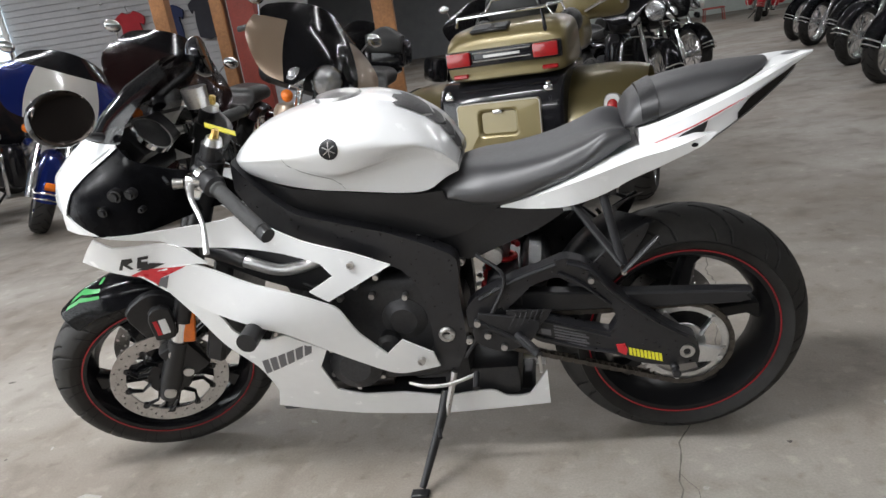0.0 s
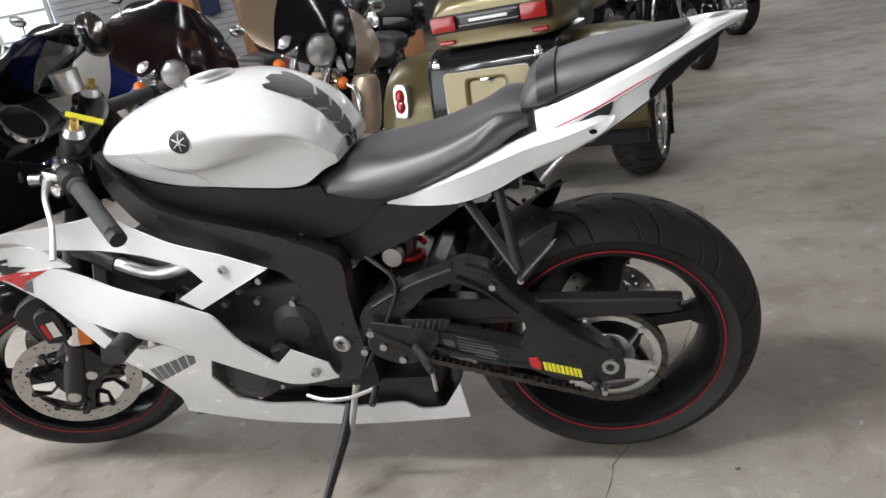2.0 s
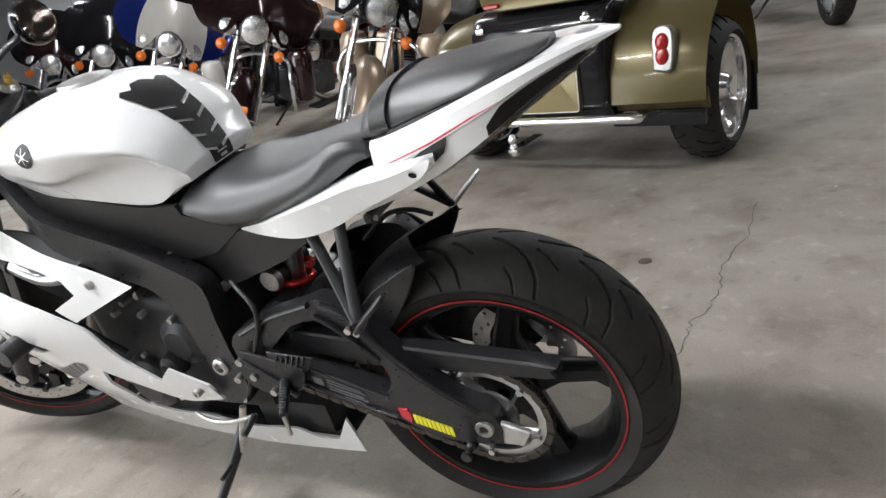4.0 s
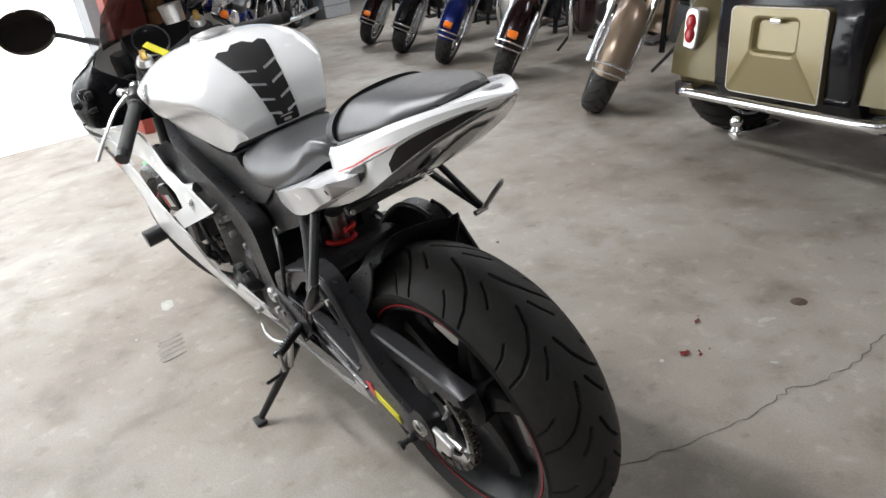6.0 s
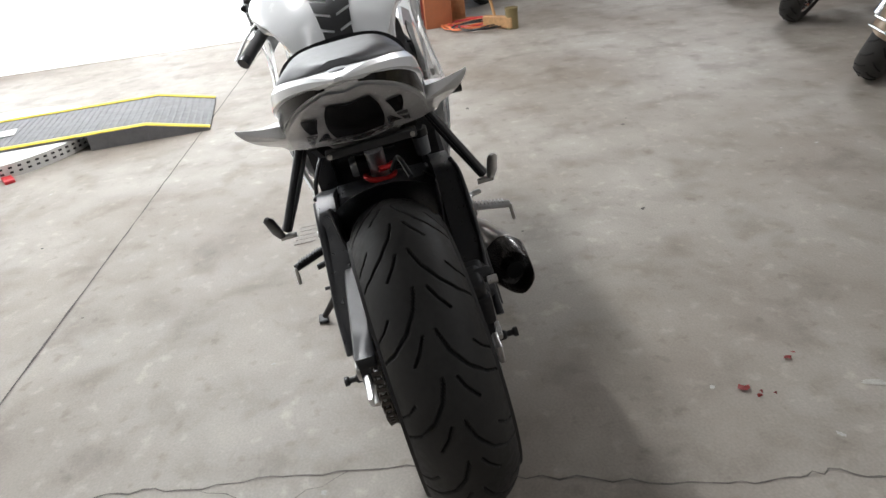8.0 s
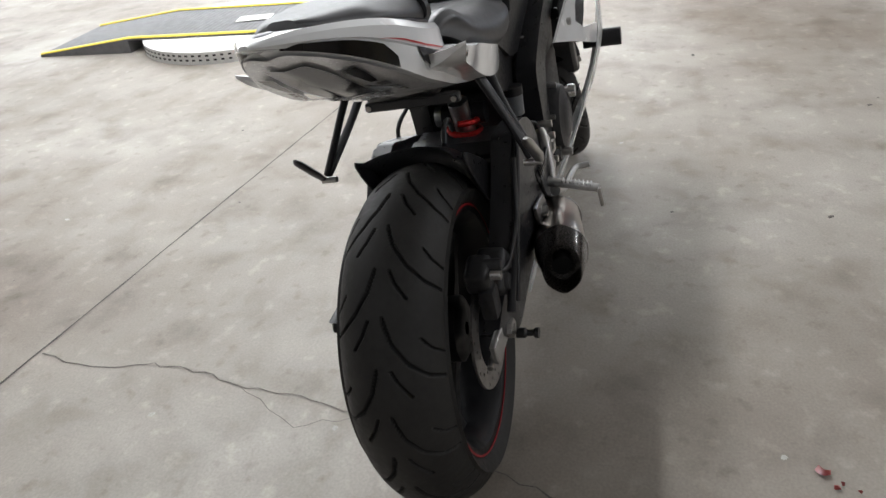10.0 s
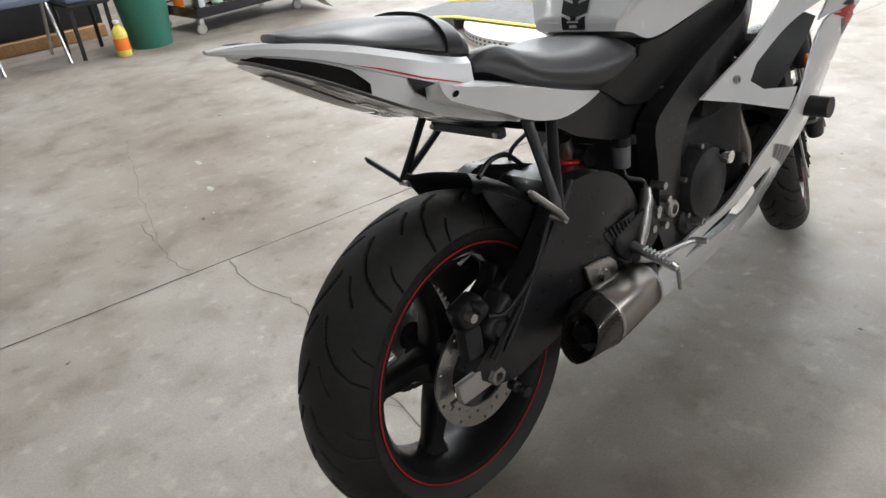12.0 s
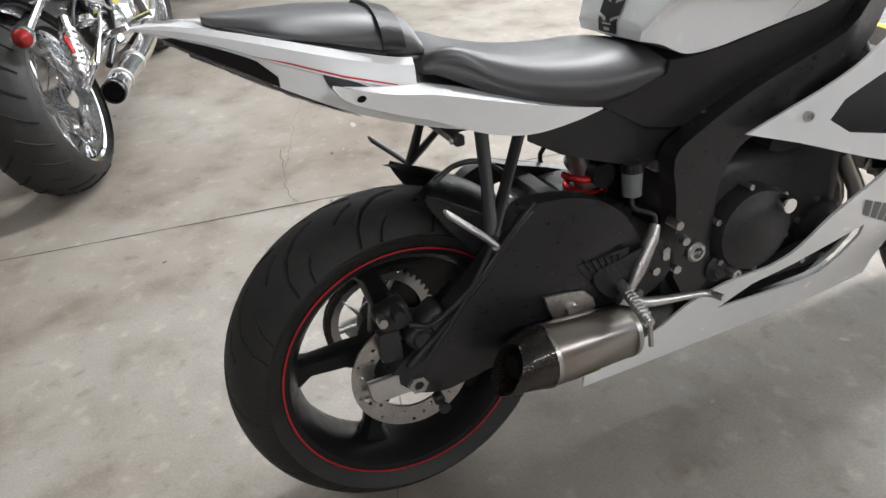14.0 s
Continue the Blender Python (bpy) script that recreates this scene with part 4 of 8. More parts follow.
LOWB = [(-0.330, ((0.0, 0.726), (0.096, 0.722), (0.100, 0.714), (0.094, 0.704), (0.0, 0.700))),
        (-0.230, ((0.0, 0.750), (0.110, 0.746), (0.116, 0.736), (0.108, 0.704), (0.0, 0.698))),
        (-0.130, ((0.0, 0.785), (0.108, 0.784), (0.116, 0.772), (0.108, 0.728), (0.0, 0.716))),
        (-0.060, ((0.0, 0.815), (0.102, 0.808), (0.112, 0.800), (0.112, 0.752), (0.0, 0.744))),
        (0.000, ((0.0, 0.835), (0.108, 0.830), (0.114, 0.822), (0.116, 0.777), (0.0, 0.768))),
        (0.050, ((0.0, 0.855), (0.106, 0.850), (0.113, 0.843), (0.113, 0.801), (0.0, 0.792))),
        (0.118, ((0.0, 0.884), (0.099, 0.879), (0.106, 0.873), (0.104, 0.840), (0.0, 0.828))),
        (0.184, ((0.0, 0.912), (0.072, 0.907), (0.079, 0.903), (0.077, 0.880), (0.0, 0.870))),
        (0.235, ((0.0, 0.926), (0.038, 0.922), (0.044, 0.919), (0.0425, 0.908), (0.0, 0.901))),
        (0.262, ((0.0, 0.930), (0.006, 0.929), (0.008, 0.928), (0.007, 0.922), (0.0, 0.920)))]
bm = bmesh.new()
add_panel_loft(bm, LOWB, 6)
low_tail = part("lower_tail", bm, WHITE, bike, "white lower tail panel", 25)
tl, lt = tree_of(tail), tree_of(low_tail)
CLEARL = material("clear_tail_lens", (0.62, 0.62, 0.63), 0.16, 0.0, 0.6, 0.1, 30)
# the lamp fills the sloping rear of the lower body
LAMP = [spline([(x, *p[j]) for x, p in LOWB], 6) for j in (2, 3, 4)]


def lamp_facet(name, x0, x1, low, high, lift, mat, parent, label="", steps=6):
    """A thin lens on the sloping rear face; low and high give its two edges as fractions of the half width."""
    bm = bmesh.new()
    xs = [e.x for e in LAMP[1]]
    rows = []
    for i in range(9):
        g = i / 8
        x = x0 + (x1 - x0) * g
        y, z, zm = np.interp(x, xs, [e.y for e in LAMP[1]]), np.interp(x, xs, [e.z for e in LAMP[1]]), np.interp(x, xs, [e.z for e in LAMP[2]])
        a, b = low[0] + (high[0] - low[0]) * g, low[1] + (high[1] - low[1]) * g
        row = []
        for k in range(steps + 1):
            f = a + (b - a) * k / steps
            row.append((x + lift, f * y, zm + (z - zm) * abs(f) - lift))
        rows.append(row)
    ring_faces(bm, rows, False, False)
    return part(name, bm, mat, parent, label)


DIMLENS = material("grey_smoked_lens", (0.15, 0.15, 0.155), 0.2)
tail_lamp = lamp_facet("tail_light", 0.010, 0.250, (-0.97, 0.97), (-0.97, 0.97), 0.0030, CLEARL, bike, "clear and smoked tail light", 16)
lamp_facet("centre_lens", 0.062, 0.218, (-0.34, 0.34), (-0.52, 0.52), 0.0055, LENS, tail_lamp, "dark smoked centre lens", 8)
lamp_facet("lower_lens", 0.022, 0.056, (-0.44, 0.44), (-0.48, 0.48), 0.0055, DIMLENS, tail_lamp, "grey lower lens", 8)
lamp_facet("reflector_chip", 0.030, 0.050, (-0.13, 0.13), (-0.13, 0.13), 0.0080, CHROME, tail_lamp)
for s in (-1, 1):
    lamp_facet("side_slot", 0.112, 0.172, (s * 0.56, s * 0.66), (s * 0.58, s * 0.86), 0.0055, LENS, tail_lamp, "", 3)
    lamp_facet("bright_facet", 0.060, 0.105, (s * 0.40, s * 0.60), (s * 0.42, s * 0.48), 0.0055, CHROME, tail_lamp, "", 3)
    lamp_facet("grey_facet", 0.040, 0.105, (s * 0.66, s * 0.72), (s * 0.56, s * 0.72), 0.0055, DIMLENS, tail_lamp, "", 3)
bm = bmesh.new()
add_decal(bm, tl, [(0.012 * math.cos(a), 0.016 * math.sin(a)) for a in [2 * math.pi * k / 16 for k in range(16)]], (0.245, 0, 0.95), (0, 1, 0), (1, 0, 0), (0, 0, -1), 0.0012, 0.006)
mark = part("tail_emblem", bm, GREYP, tail, "small grey oval mark")
WINGT = [(-0.388, ((0.106, 0.709), (0.111, 0.710), (0.111, 0.707), (0.104, 0.706))),
         (-0.320, ((0.100, 0.730), (0.130, 0.729), (0.127, 0.702), (0.098, 0.699))),
         (-0.240, ((0.100, 0.757), (0.146, 0.753), (0.139, 0.703), (0.098, 0.699))),
         (-0.165, ((0.100, 0.783), (0.153, 0.776), (0.142, 0.722), (0.098, 0.716))),
         (-0.090, ((0.100, 0.806), (0.160, 0.800), (0.146, 0.757), (0.098, 0.750))),
         (-0.030, ((0.100, 0.816), (0.168, 0.814), (0.158, 0.783), (0.098, 0.778))),
         (0.020, ((0.106, 0.824), (0.172, 0.830), (0.166, 0.806), (0.104, 0.800))),
         (0.046, ((0.142, 0.834), (0.178, 0.841), (0.175, 0.824), (0.142, 0.820))),
         (0.060, ((0.178, 0.845), (0.183, 0.847), (0.183, 0.842), (0.178, 0.841)))]
for s in (-1, 1):
    bm = bmesh.new()
    rows = []
    for top, edge, mid in zip(*LAMP):
        if 0.112 <= edge.x <= 0.256:
            g = max(0.0, 1 - (edge.x - 0.112) / 0.03)
            rows.append([(edge.x, s * (edge.y + (top.y - edge.y) * f + 0.0025), edge.z + (top.z - edge.z) * f) for f in [0.02 + (0.88 - 0.55 * g) * k / 6 for k in range(7)]])
    ring_faces(bm, rows, False, False)
    part("side_lens", bm, LENS, tail_lamp, "dark smoked side lens")
    bm = bmesh.new()
    side_decal(bm, tl, [(-0.050, 0.812), (0.03, 0.8395), (0.10, 0.870), (0.150, 0.890), (0.10, 0.8725), (0.03, 0.8425), (-0.045, 0.8155)], s)
    part("red_line", bm, REDP, tail, "thin red line")
    bm = bmesh.new()
    side_decal(bm, lt, [(-0.040, 0.806), (0.000, 0.822), (0.060, 0.848), (0.050, 0.826), (0.020, 0.803), (-0.030, 0.795)], s, 0.003)
    part("dark_inset", bm, SATIN, low_tail)
    bm = bmesh.new()
    add_panel_loft(bm, WINGT, 5, s)
    wing = part("tail_wing", bm, WHITE, bike, "white flared side wing of the tail", 25)
    bm = bmesh.new()
    side_decal(bm, tree_of(wing), [(0.022 + 0.007 * math.cos(a), 0.819 + 0.005 * math.sin(a)) for a in [2 * math.pi * k / 12 for k in range(12)]], s, 0.0012, 0.01)
    part("wing_screw", bm, SOOTP, wing)
PLATEM = material("dark_grey_bracket", (0.06, 0.06, 0.063), 0.4, 0.4)
bm = bmesh.new()
add_box(bm, (-0.140, 0.006, 0.702), (0.018, 0.176, 0.018), 0.003)
add_box(bm, (-0.170, 0.006, 0.712), (0.06, 0.09, 0.02), 0.004)
brk = part("plate_bracket", bm, PLATEM, bike, "black number plate bracket")
for y in (-0.075, 0.085):
    bm = bmesh.new()
    add_lathe(bm, [(0.0001, 0.012), (0.005, 0.012), (0.005, 0.008)], (-0.138, y, 0.702), "x", 10)
    part("screw", bm, STEEL, brk)
bm = bmesh.new()
add_box(bm, (-0.20, 0, 0.735), (0.20, 0.14, 0.03), 0.010)
part("undertray", bm, SATIN, bike)


# ---- running gear of the white motorcycle ----
def plate_part(name, out, y0, y1, mat, parent, label="", bevel=0.006, smooth=3):
    bm = bmesh.new()
    add_plate(bm, out, y0, y1, bevel, smooth)
    return part(name, bm, mat, parent, label)


def tube_part(name, pts, r, mat, parent, label="", segs=10, smooth=4, flat=1.0):
    bm = bmesh.new()
    add_tube(bm, pts, r, segs, smooth, True, flat)
    return part(name, bm, mat, parent, label)


def knob(name, c, axis, prof, mat, parent, label="", segs=20):
    bm = bmesh.new()
    add_lathe(bm, prof, c, axis, segs)
    return part(name, bm, mat, parent, label)


# swingarm
bm = bmesh.new()
add_shell(bm, [(-0.500, 0.468), (-0.475, 0.501), (-0.391, 0.537), (-0.310, 0.562), (-0.277, 0.574), (-0.255, 0.578), (-0.209, 0.559), (-0.170, 0.506), (-0.128, 0.463), (-0.080, 0.421), (-0.019, 0.370), (0.020, 0.342), (0.030, 0.300), (0.026, 0.272), (-0.048, 0.278), (-0.112, 0.291), (-0.163, 0.318), (-0.240, 0.338), (-0.331, 0.367), (-0.375, 0.393), (-0.500, 0.425)],
          lambda x, z: 0.150 - 0.22 * max(0.0, x + 0.03) - 0.010 * max(0.0, min(1.0, (z - 0.50 + 0.25 * (x + 0.4)) / 0.05)), 0.036,
          holes=([(-0.400, 0.468), (-0.345, 0.515), (-0.283, 0.532), (-0.255, 0.518), (-0.212, 0.494), (-0.160, 0.442), (-0.156, 0.405), (-0.172, 0.380), (-0.248, 0.405), (-0.305, 0.426), (-0.362, 0.449)],), grid=0.012)
swing = part("swingarm", bm, FRAMEB, bike, "black braced swingarm")
for pts, r in (([(-0.465, -0.146, 0.497), (-0.38, -0.142, 0.536), (-0.280, -0.142, 0.568)], 0.009), ([(-0.255, -0.142, 0.568), (-0.205, -0.142, 0.546), (-0.165, -0.145, 0.495), (-0.123, -0.147, 0.452), (-0.07, -0.150, 0.405), (0.0, -0.146, 0.352)], 0.009), ([(-0.275, -0.144, 0.545), (-0.225, -0.146, 0.512), (-0.165, -0.148, 0.455)], 0.006), ([(-0.350, -0.150, 0.436), (-0.248, -0.151, 0.398), (-0.172, -0.151, 0.370)], 0.006), ([(-0.480, -0.150, 0.430), (-0.375, -0.151, 0.400), (-0.240, -0.151, 0.346), (-0.163, -0.151, 0.326)], 0.007)):
    tube_part("weld_rib", pts, r, FRAMEB, swing, "", 10, 4, 0.6)
tube_part("weld_bolt", [(-0.205, -0.146, 0.522), (-0.205, -0.156, 0.522)], 0.007, STEEL, swing, "", 10, 0)
bm = bmesh.new()
add_shell(bm, [(-0.200, 0.572), (-0.222, 0.588), (-0.290, 0.586), (-0.350, 0.568), (-0.400, 0.530), (-0.435, 0.470), (-0.450, 0.400), (-0.380, 0.330), (-0.164, 0.304), (-0.054, 0.284), (0.007, 0.292), (0.046, 0.330), (0.010, 0.368), (-0.128, 0.489)],
          lambda x, z: 0.148 - 0.20 * max(0.0, x + 0.04) + 0.014 * math.exp(-((x + 0.30) ** 2 + (z - 0.46) ** 2) / 0.012), 0.040, grid=0.015, side=1)
part("swingarm_right", bm, FRAMEB, swing)
tube_part("weld_rib", [(-0.228, 0.152, 0.580), (-0.200, 0.154, 0.560), (-0.120, 0.153, 0.475), (0.015, 0.152, 0.355)], 0.008, FRAMEB, swing, "", 10, 4, 0.7)
bm = bmesh.new()
add_box(bm, (-0.40, 0, 0.46), (0.10, 0.25, 0.13), 0.02)
add_box(bm, (-0.33, 0, 0.515), (0.07, 0.23, 0.05), 0.02)
part("swingarm_bridge", bm, FRAMEB, swing)
for k in range(6):
    a = 0.006 * (k % 2)
    plate_part("notice_line", [(-0.300, 0.412 - 0.008 * k), (-0.222 - a, 0.388 - 0.008 * k), (-0.222 - a, 0.3845 - 0.008 * k), (-0.300, 0.4085 - 0.008 * k)], -0.1525, -0.150, GREYP, swing, "", 0.0003, 0)
for pts in ([(-0.350, 0.434), (-0.333, 0.430), (-0.333, 0.422), (-0.350, 0.426)], [(-0.330, 0.408), (-0.308, 0.401), (-0.308, 0.384), (-0.330, 0.392)]):
    plate_part("notice_patch", pts, -0.1525, -0.150, GREYP, swing, "", 0.0003, 0)
stick = lambda u, v: (-0.161 + 0.104 * u + 0.003 * v, 0.349 - 0.034 * u - 0.030 * v)
st = plate_part("maker_sticker", [stick(0.0, 0.1), stick(0.20, -0.15), stick(0.24, 0.35), stick(0.18, 0.95), stick(0.02, 0.75)], -0.1528, -0.150, REDP, swing, "red and yellow plain sticker", 0.0004, 0)
for k in range(9):
    u = 0.27 + 0.081 * k
    plate_part("sticker_bar", [stick(u, 0.15), stick(u + 0.062, 0.15), stick(u + 0.055, 0.85), stick(u - 0.008, 0.85)], -0.1528, -0.150, YELLOWP, st, "", 0.0003, 0)
for s in (-1, 1):
    plate_part("axle_block", [(-0.022, 0.268), (0.064, 0.266), (0.082, 0.300), (0.034, 0.316), (-0.020, 0.318), (-0.034, 0.296)] if s < 0 else [(0.086, 0.334), (-0.002, 0.337), (-0.013, 0.308), (0.001, 0.290), (0.076, 0.289), (0.084, 0.303)], s * 0.134, s * 0.122, ALU, swing, "silver axle adjuster block", 0.003, 0)
    knob("axle_nut", (0, 0, 0.309), "y", [(0.0001, s * 0.138), (0.008, s * 0.138), (0.009, s * 0.147), (0.017, s * 0.147), (0.019, s * 0.143), (0.019, s * 0.12)], STEEL, swing, "silver axle nut", 6 if s > 0 else 20)
    tube_part("adjuster", [(0.04, s * 0.118, 0.296), (0.092, s * 0.118, 0.292)], 0.006, STEEL, swing, "", 8, 0)
    knob("bobbin", (-0.030, 0, 0.272), "y", [(0.0001, s * 0.182), (0.010, s * 0.182), (0.010, s * 0.175), (0.006, s * 0.171), (0.006, s * 0.160), (0.010, s * 0.156), (0.010, s * 0.14)], SATIN, swing)
plate_part("chain_guard", [(-0.418, 0.495), (-0.136, 0.466), (0.126, 0.446), (0.140, 0.434), (0.122, 0.414), (-0.138, 0.424), (-0.432, 0.444)], -0.122, -0.086, SATIN, swing, "black chain guard", 0.004)
tube_part("brake_hose", [(-0.235, 0.150, 0.592), (-0.196, 0.160, 0.566), (-0.115, 0.160, 0.482), (-0.04, 0.150, 0.425), (0.0, 0.14, 0.43)], 0.005, SATIN, swing)
tube_part("torque_rod", [(-0.168, 0.158, 0.565), (-0.09, 0.16, 0.45), (-0.01, 0.16, 0.36)], 0.005, SATIN, swing)
bm = bmesh.new()
add_box(bm, (-0.035, 0.118, 0.405), (0.085, 0.055, 0.055), 0.014, Matrix.Rotation(radians(35), 3, "Y"), 3)
add_box(bm, (0.020, 0.112, 0.440), (0.060, 0.045, 0.050), 0.014, Matrix.Rotation(radians(15), 3, "Y"), 3)
add_box(bm, (0.035, 0.125, 0.395), (0.040, 0.030, 0.060), 0.010, None, 2)
for x, z, r in ((-0.05, 0.42, 0.017), (-0.018, 0.398, 0.017), (0.015, 0.455, 0.012)):
    add_lathe(bm, [(0.0001, 0.152), (r * 0.8, 0.152), (r, 0.147), (r, 0.12)], (x, 0, z), "y", 20)
part("brake_caliper", bm, DARKM, swing, "black rear brake caliper")
knob("caliper_pin", (0.045, 0, 0.455), "y", [(0.0001, 0.158), (0.008, 0.158), (0.008, 0.14)], STEEL, swing)

# rear hugger: flat behind with a notch between two points, folding down over the tyre in front
bm = bmesh.new()
rows = []
for k in range(17):
    f = k / 16
    sec = []
    for q in range(-9, 10):
        u = q / 9
        a = radians(99 + 13 * (1 - abs(u)) ** 0.8 * (1 - f) ** 2 + 62 * f)
        drop = (0.010 + 0.060 * min(1.0, 1.6 * f)) * abs(u) ** 3.5
        r = 0.336 - 0.004 * f + 0.006 * (1 - abs(u)) - drop
        sec.append((r * math.cos(a), (0.090 + 0.010 * min(1.0, 2 * f)) * u, 0.305 + r * math.sin(a)))
    rows.append(sec)
ring_faces(bm, rows, False, False)
bmesh.ops.solidify(bm, geom=bm.faces[:], thickness=0.004)
hug = part("hugger", bm, FRAMEB, bike, "black rear hugger mudguard")
for s in (-1, 1):
    plate_part("side_flap", [(-0.120, 0.600), (-0.070, 0.628), (-0.075, 0.600), (-0.120, 0.530), (-0.170, 0.480), (-0.200, 0.540)], s * 0.104, s * 0.098, FRAMEB, hug, "", 0.002, 2)
tube_part("brake_hose", [(-0.245, 0.03, 0.600), (-0.190, 0.045, 0.642), (-0.140, 0.052, 0.648), (-0.100, 0.06, 0.632)], 0.005, SATIN, hug, "", 8, 5)

# passenger and rider footrests
for s in (-1, 1):
    low = Vector((-0.136, s * 0.200, 0.580))
    hanger = tube_part("footrest_hanger", [(-0.238, s * 0.118, 0.720), (-0.19, s * 0.155, 0.65), low], [0.011, 0.010, 0.012], SATIN, bike, "black passenger footrest hanger", 10, 4, 0.7)
    tube_part("strut", [(-0.165, s * 0.122, 0.732), (-0.150, s * 0.165, 0.65), low], [0.011, 0.010, 0.012], SATIN, hanger, "", 10, 4, 0.7)
    tube_part("peg", [low + Vector((0.000, s * 0.012, -0.010)), low + Vector((0.020, s * 0.014, 0.012)), low + Vector((0.068, s * 0.012, 0.058)), low + Vector((0.074, s * 0.012, 0.066))], [0.008, 0.011, 0.010, 0.005], ALU if s > 0 else SATIN, hanger, "folded passenger peg", 10, 0, 0.55)
    knob("peg_bolt", tuple(low + Vector((0, 0, -0.012))), "y", [(0.0001, s * 0.016), (0.006, s * 0.016), (0.006, -s * 0.016), (0.0001, -s * 0.016)], STEEL, hanger)
    # rider's footrest plate
    hp = plate_part("footrest_plate", [(-0.47, 0.47), (-0.40, 0.455), (-0.33, 0.435), (-0.36, 0.38), (-0.43, 0.36), (-0.49, 0.40)], s * 0.160, s * 0.168, SATIN, bike, "black footrest plate", 0.002)
    bm = bmesh.new()
    tip = Vector((-0.372, s * 0.275, 0.384)) if s > 0 else Vector((-0.335, s * 0.248, 0.396))
    root = Vector((-0.385, s * 0.168, 0.402))
    add_tube(bm, [root, tip], [0.011, 0.009], 10)
    for k in range(8):
        q = root.lerp(tip, 0.3 + 0.08 * k)
        add_box(bm, q + Vector((0, 0, 0.008)), (0.018, 0.004, 0.006), 0.001)
    part("peg", bm, ALU if s > 0 else SATIN, hp, "ribbed rider footrest")
    tube_part("feeler", [tip, tip + Vector((0.0, s * 0.004, -0.042))], 0.0045, STEEL, hp)
    guard = plate_part("heel_guard", [(-0.405, 0.470), (-0.300, 0.462), (-0.312, 0.440), (-0.362, 0.395), (-0.405, 0.420)], s * 0.164, s * 0.160, SATIN, hp, "black slotted heel guard", 0.001, 0)
    for k in range(6):
        bm = bmesh.new()
        add_box(bm, (-0.392 + 0.014 * k, s * 0.166, 0.440 + 0.003 * k), (0.004, 0.005, 0.046 - 0.004 * k), 0.0008, Matrix.Rotation(radians(28), 3, "Y"))
        part("heel_rib", bm, FRAMEB, guard)
    for x, z in ((-0.475, 0.445), (-0.455, 0.41), (-0.50, 0.40), (-0.42, 0.375)):
        knob("bolt", (x, 0, z), "y", [(0.0001, s * 0.176), (0.008, s * 0.176), (0.008, s * 0.16)], STEEL, hp, "", 12)

# gear lever, brake pedal and side stand
for pts, r, mt in (([(-0.90, -0.150, 0.60), (-0.82, -0.165, 0.57), (-0.74, -0.150, 0.60), (-0.68, -0.120, 0.64)], 0.009, SATIN), ([(-0.93, -0.160, 0.52), (-0.86, -0.172, 0.49), (-0.80, -0.165, 0.44)], 0.007, SATIN), ([(-0.46, -0.120, 0.60), (-0.40, -0.150, 0.55), (-0.44, -0.158, 0.46), (-0.52, -0.150, 0.34)], 0.005, SATIN)):
    tube_part("hose", pts, r, mt, bike, "black rubber hose", 10, 5)
for x, z in ((-0.755, 0.560), (-0.720, 0.530), (-0.700, 0.580), (-0.800, 0.530), (-0.640, 0.520)):
    knob("bolt", (x, 0, z), "y", [(0.0001, -0.152), (0.007, -0.152), (0.008, -0.146), (0.008, -0.11)], STEEL, bike, "", 12)
lev = tube_part("gear_lever", [(-0.665, -0.180, 0.297), (-0.62, -0.19, 0.290), (-0.560, -0.19, 0.293), (-0.490, -0.18, 0.312)], [0.004, 0.005, 0.005, 0.0045], STEEL, bike, "silver gear lever", 8, 4)
tube_part("toe_piece", [(-0.495, -0.18, 0.312), (-0.495, -0.225, 0.300)], 0.008, SATIN, lev, "", 10, 0)
tube_part("linkage", [(-0.47, -0.168, 0.445), (-0.40, -0.172, 0.40), (-0.36, -0.175, 0.375)], 0.006, SATIN, bike, "", 8, 0)
tube_part("brake_pedal", [(-0.375, 0.182, 0.384), (-0.42, 0.192, 0.366), (-0.50, 0.198, 0.356), (-0.545, 0.205, 0.352), (-0.555, 0.235, 0.354)], [0.012, 0.010, 0.007, 0.007, 0.007], ALU, bike, "silver brake pedal", 10, 4)
tube_part("master_cylinder", [(-0.468, 0.150, 0.490), (-0.455, 0.158, 0.470), (-0.420, 0.170, 0.420), (-0.398, 0.178, 0.388)], [0.010, 0.014, 0.013, 0.006], STEEL, bike, "grey rear brake master cylinder", 14, 0)
for x, z in ((-0.505, 0.485), (-0.520, 0.450), (-0.478, 0.432)):
    knob("mount_bolt", (x, 0, z), "y", [(0.0001, 0.172), (0.008, 0.172), (0.009, 0.166), (0.009, 0.14)], STEEL, bike, "", 12)
tube_part("fluid_hose", [(-0.445, 0.112, 0.540), (-0.440, 0.125, 0.520), (-0.470, 0.140, 0.505), (-0.470, 0.148, 0.488)], 0.005, SATIN, bike, "", 8, 4)
stand = tube_part("side_stand", [(-0.585, -0.145, 0.240), (-0.610, -0.195, 0.170), (-0.661, -0.283, 0.054)], [0.014, 0.012, 0.009], SATIN, bike, "black side stand propping it up", 10, 3)
bm = bmesh.new()
add_box(bm, (-0.668, -0.290, 0.042), (0.045, 0.028, 0.010), 0.003, Matrix.Rotation(radians(-LEAN), 3, "X"))
part("foot", bm, SATIN, stand)
tube_part("tang", [(-0.61, -0.195, 0.170), (-0.60, -0.245, 0.175)], 0.005, SATIN, stand, "", 8, 0)
tube_part("spring", [(-0.555, -0.15, 0.30), (-0.59, -0.175, 0.19)], 0.008, STEEL, stand, "", 8, 0)

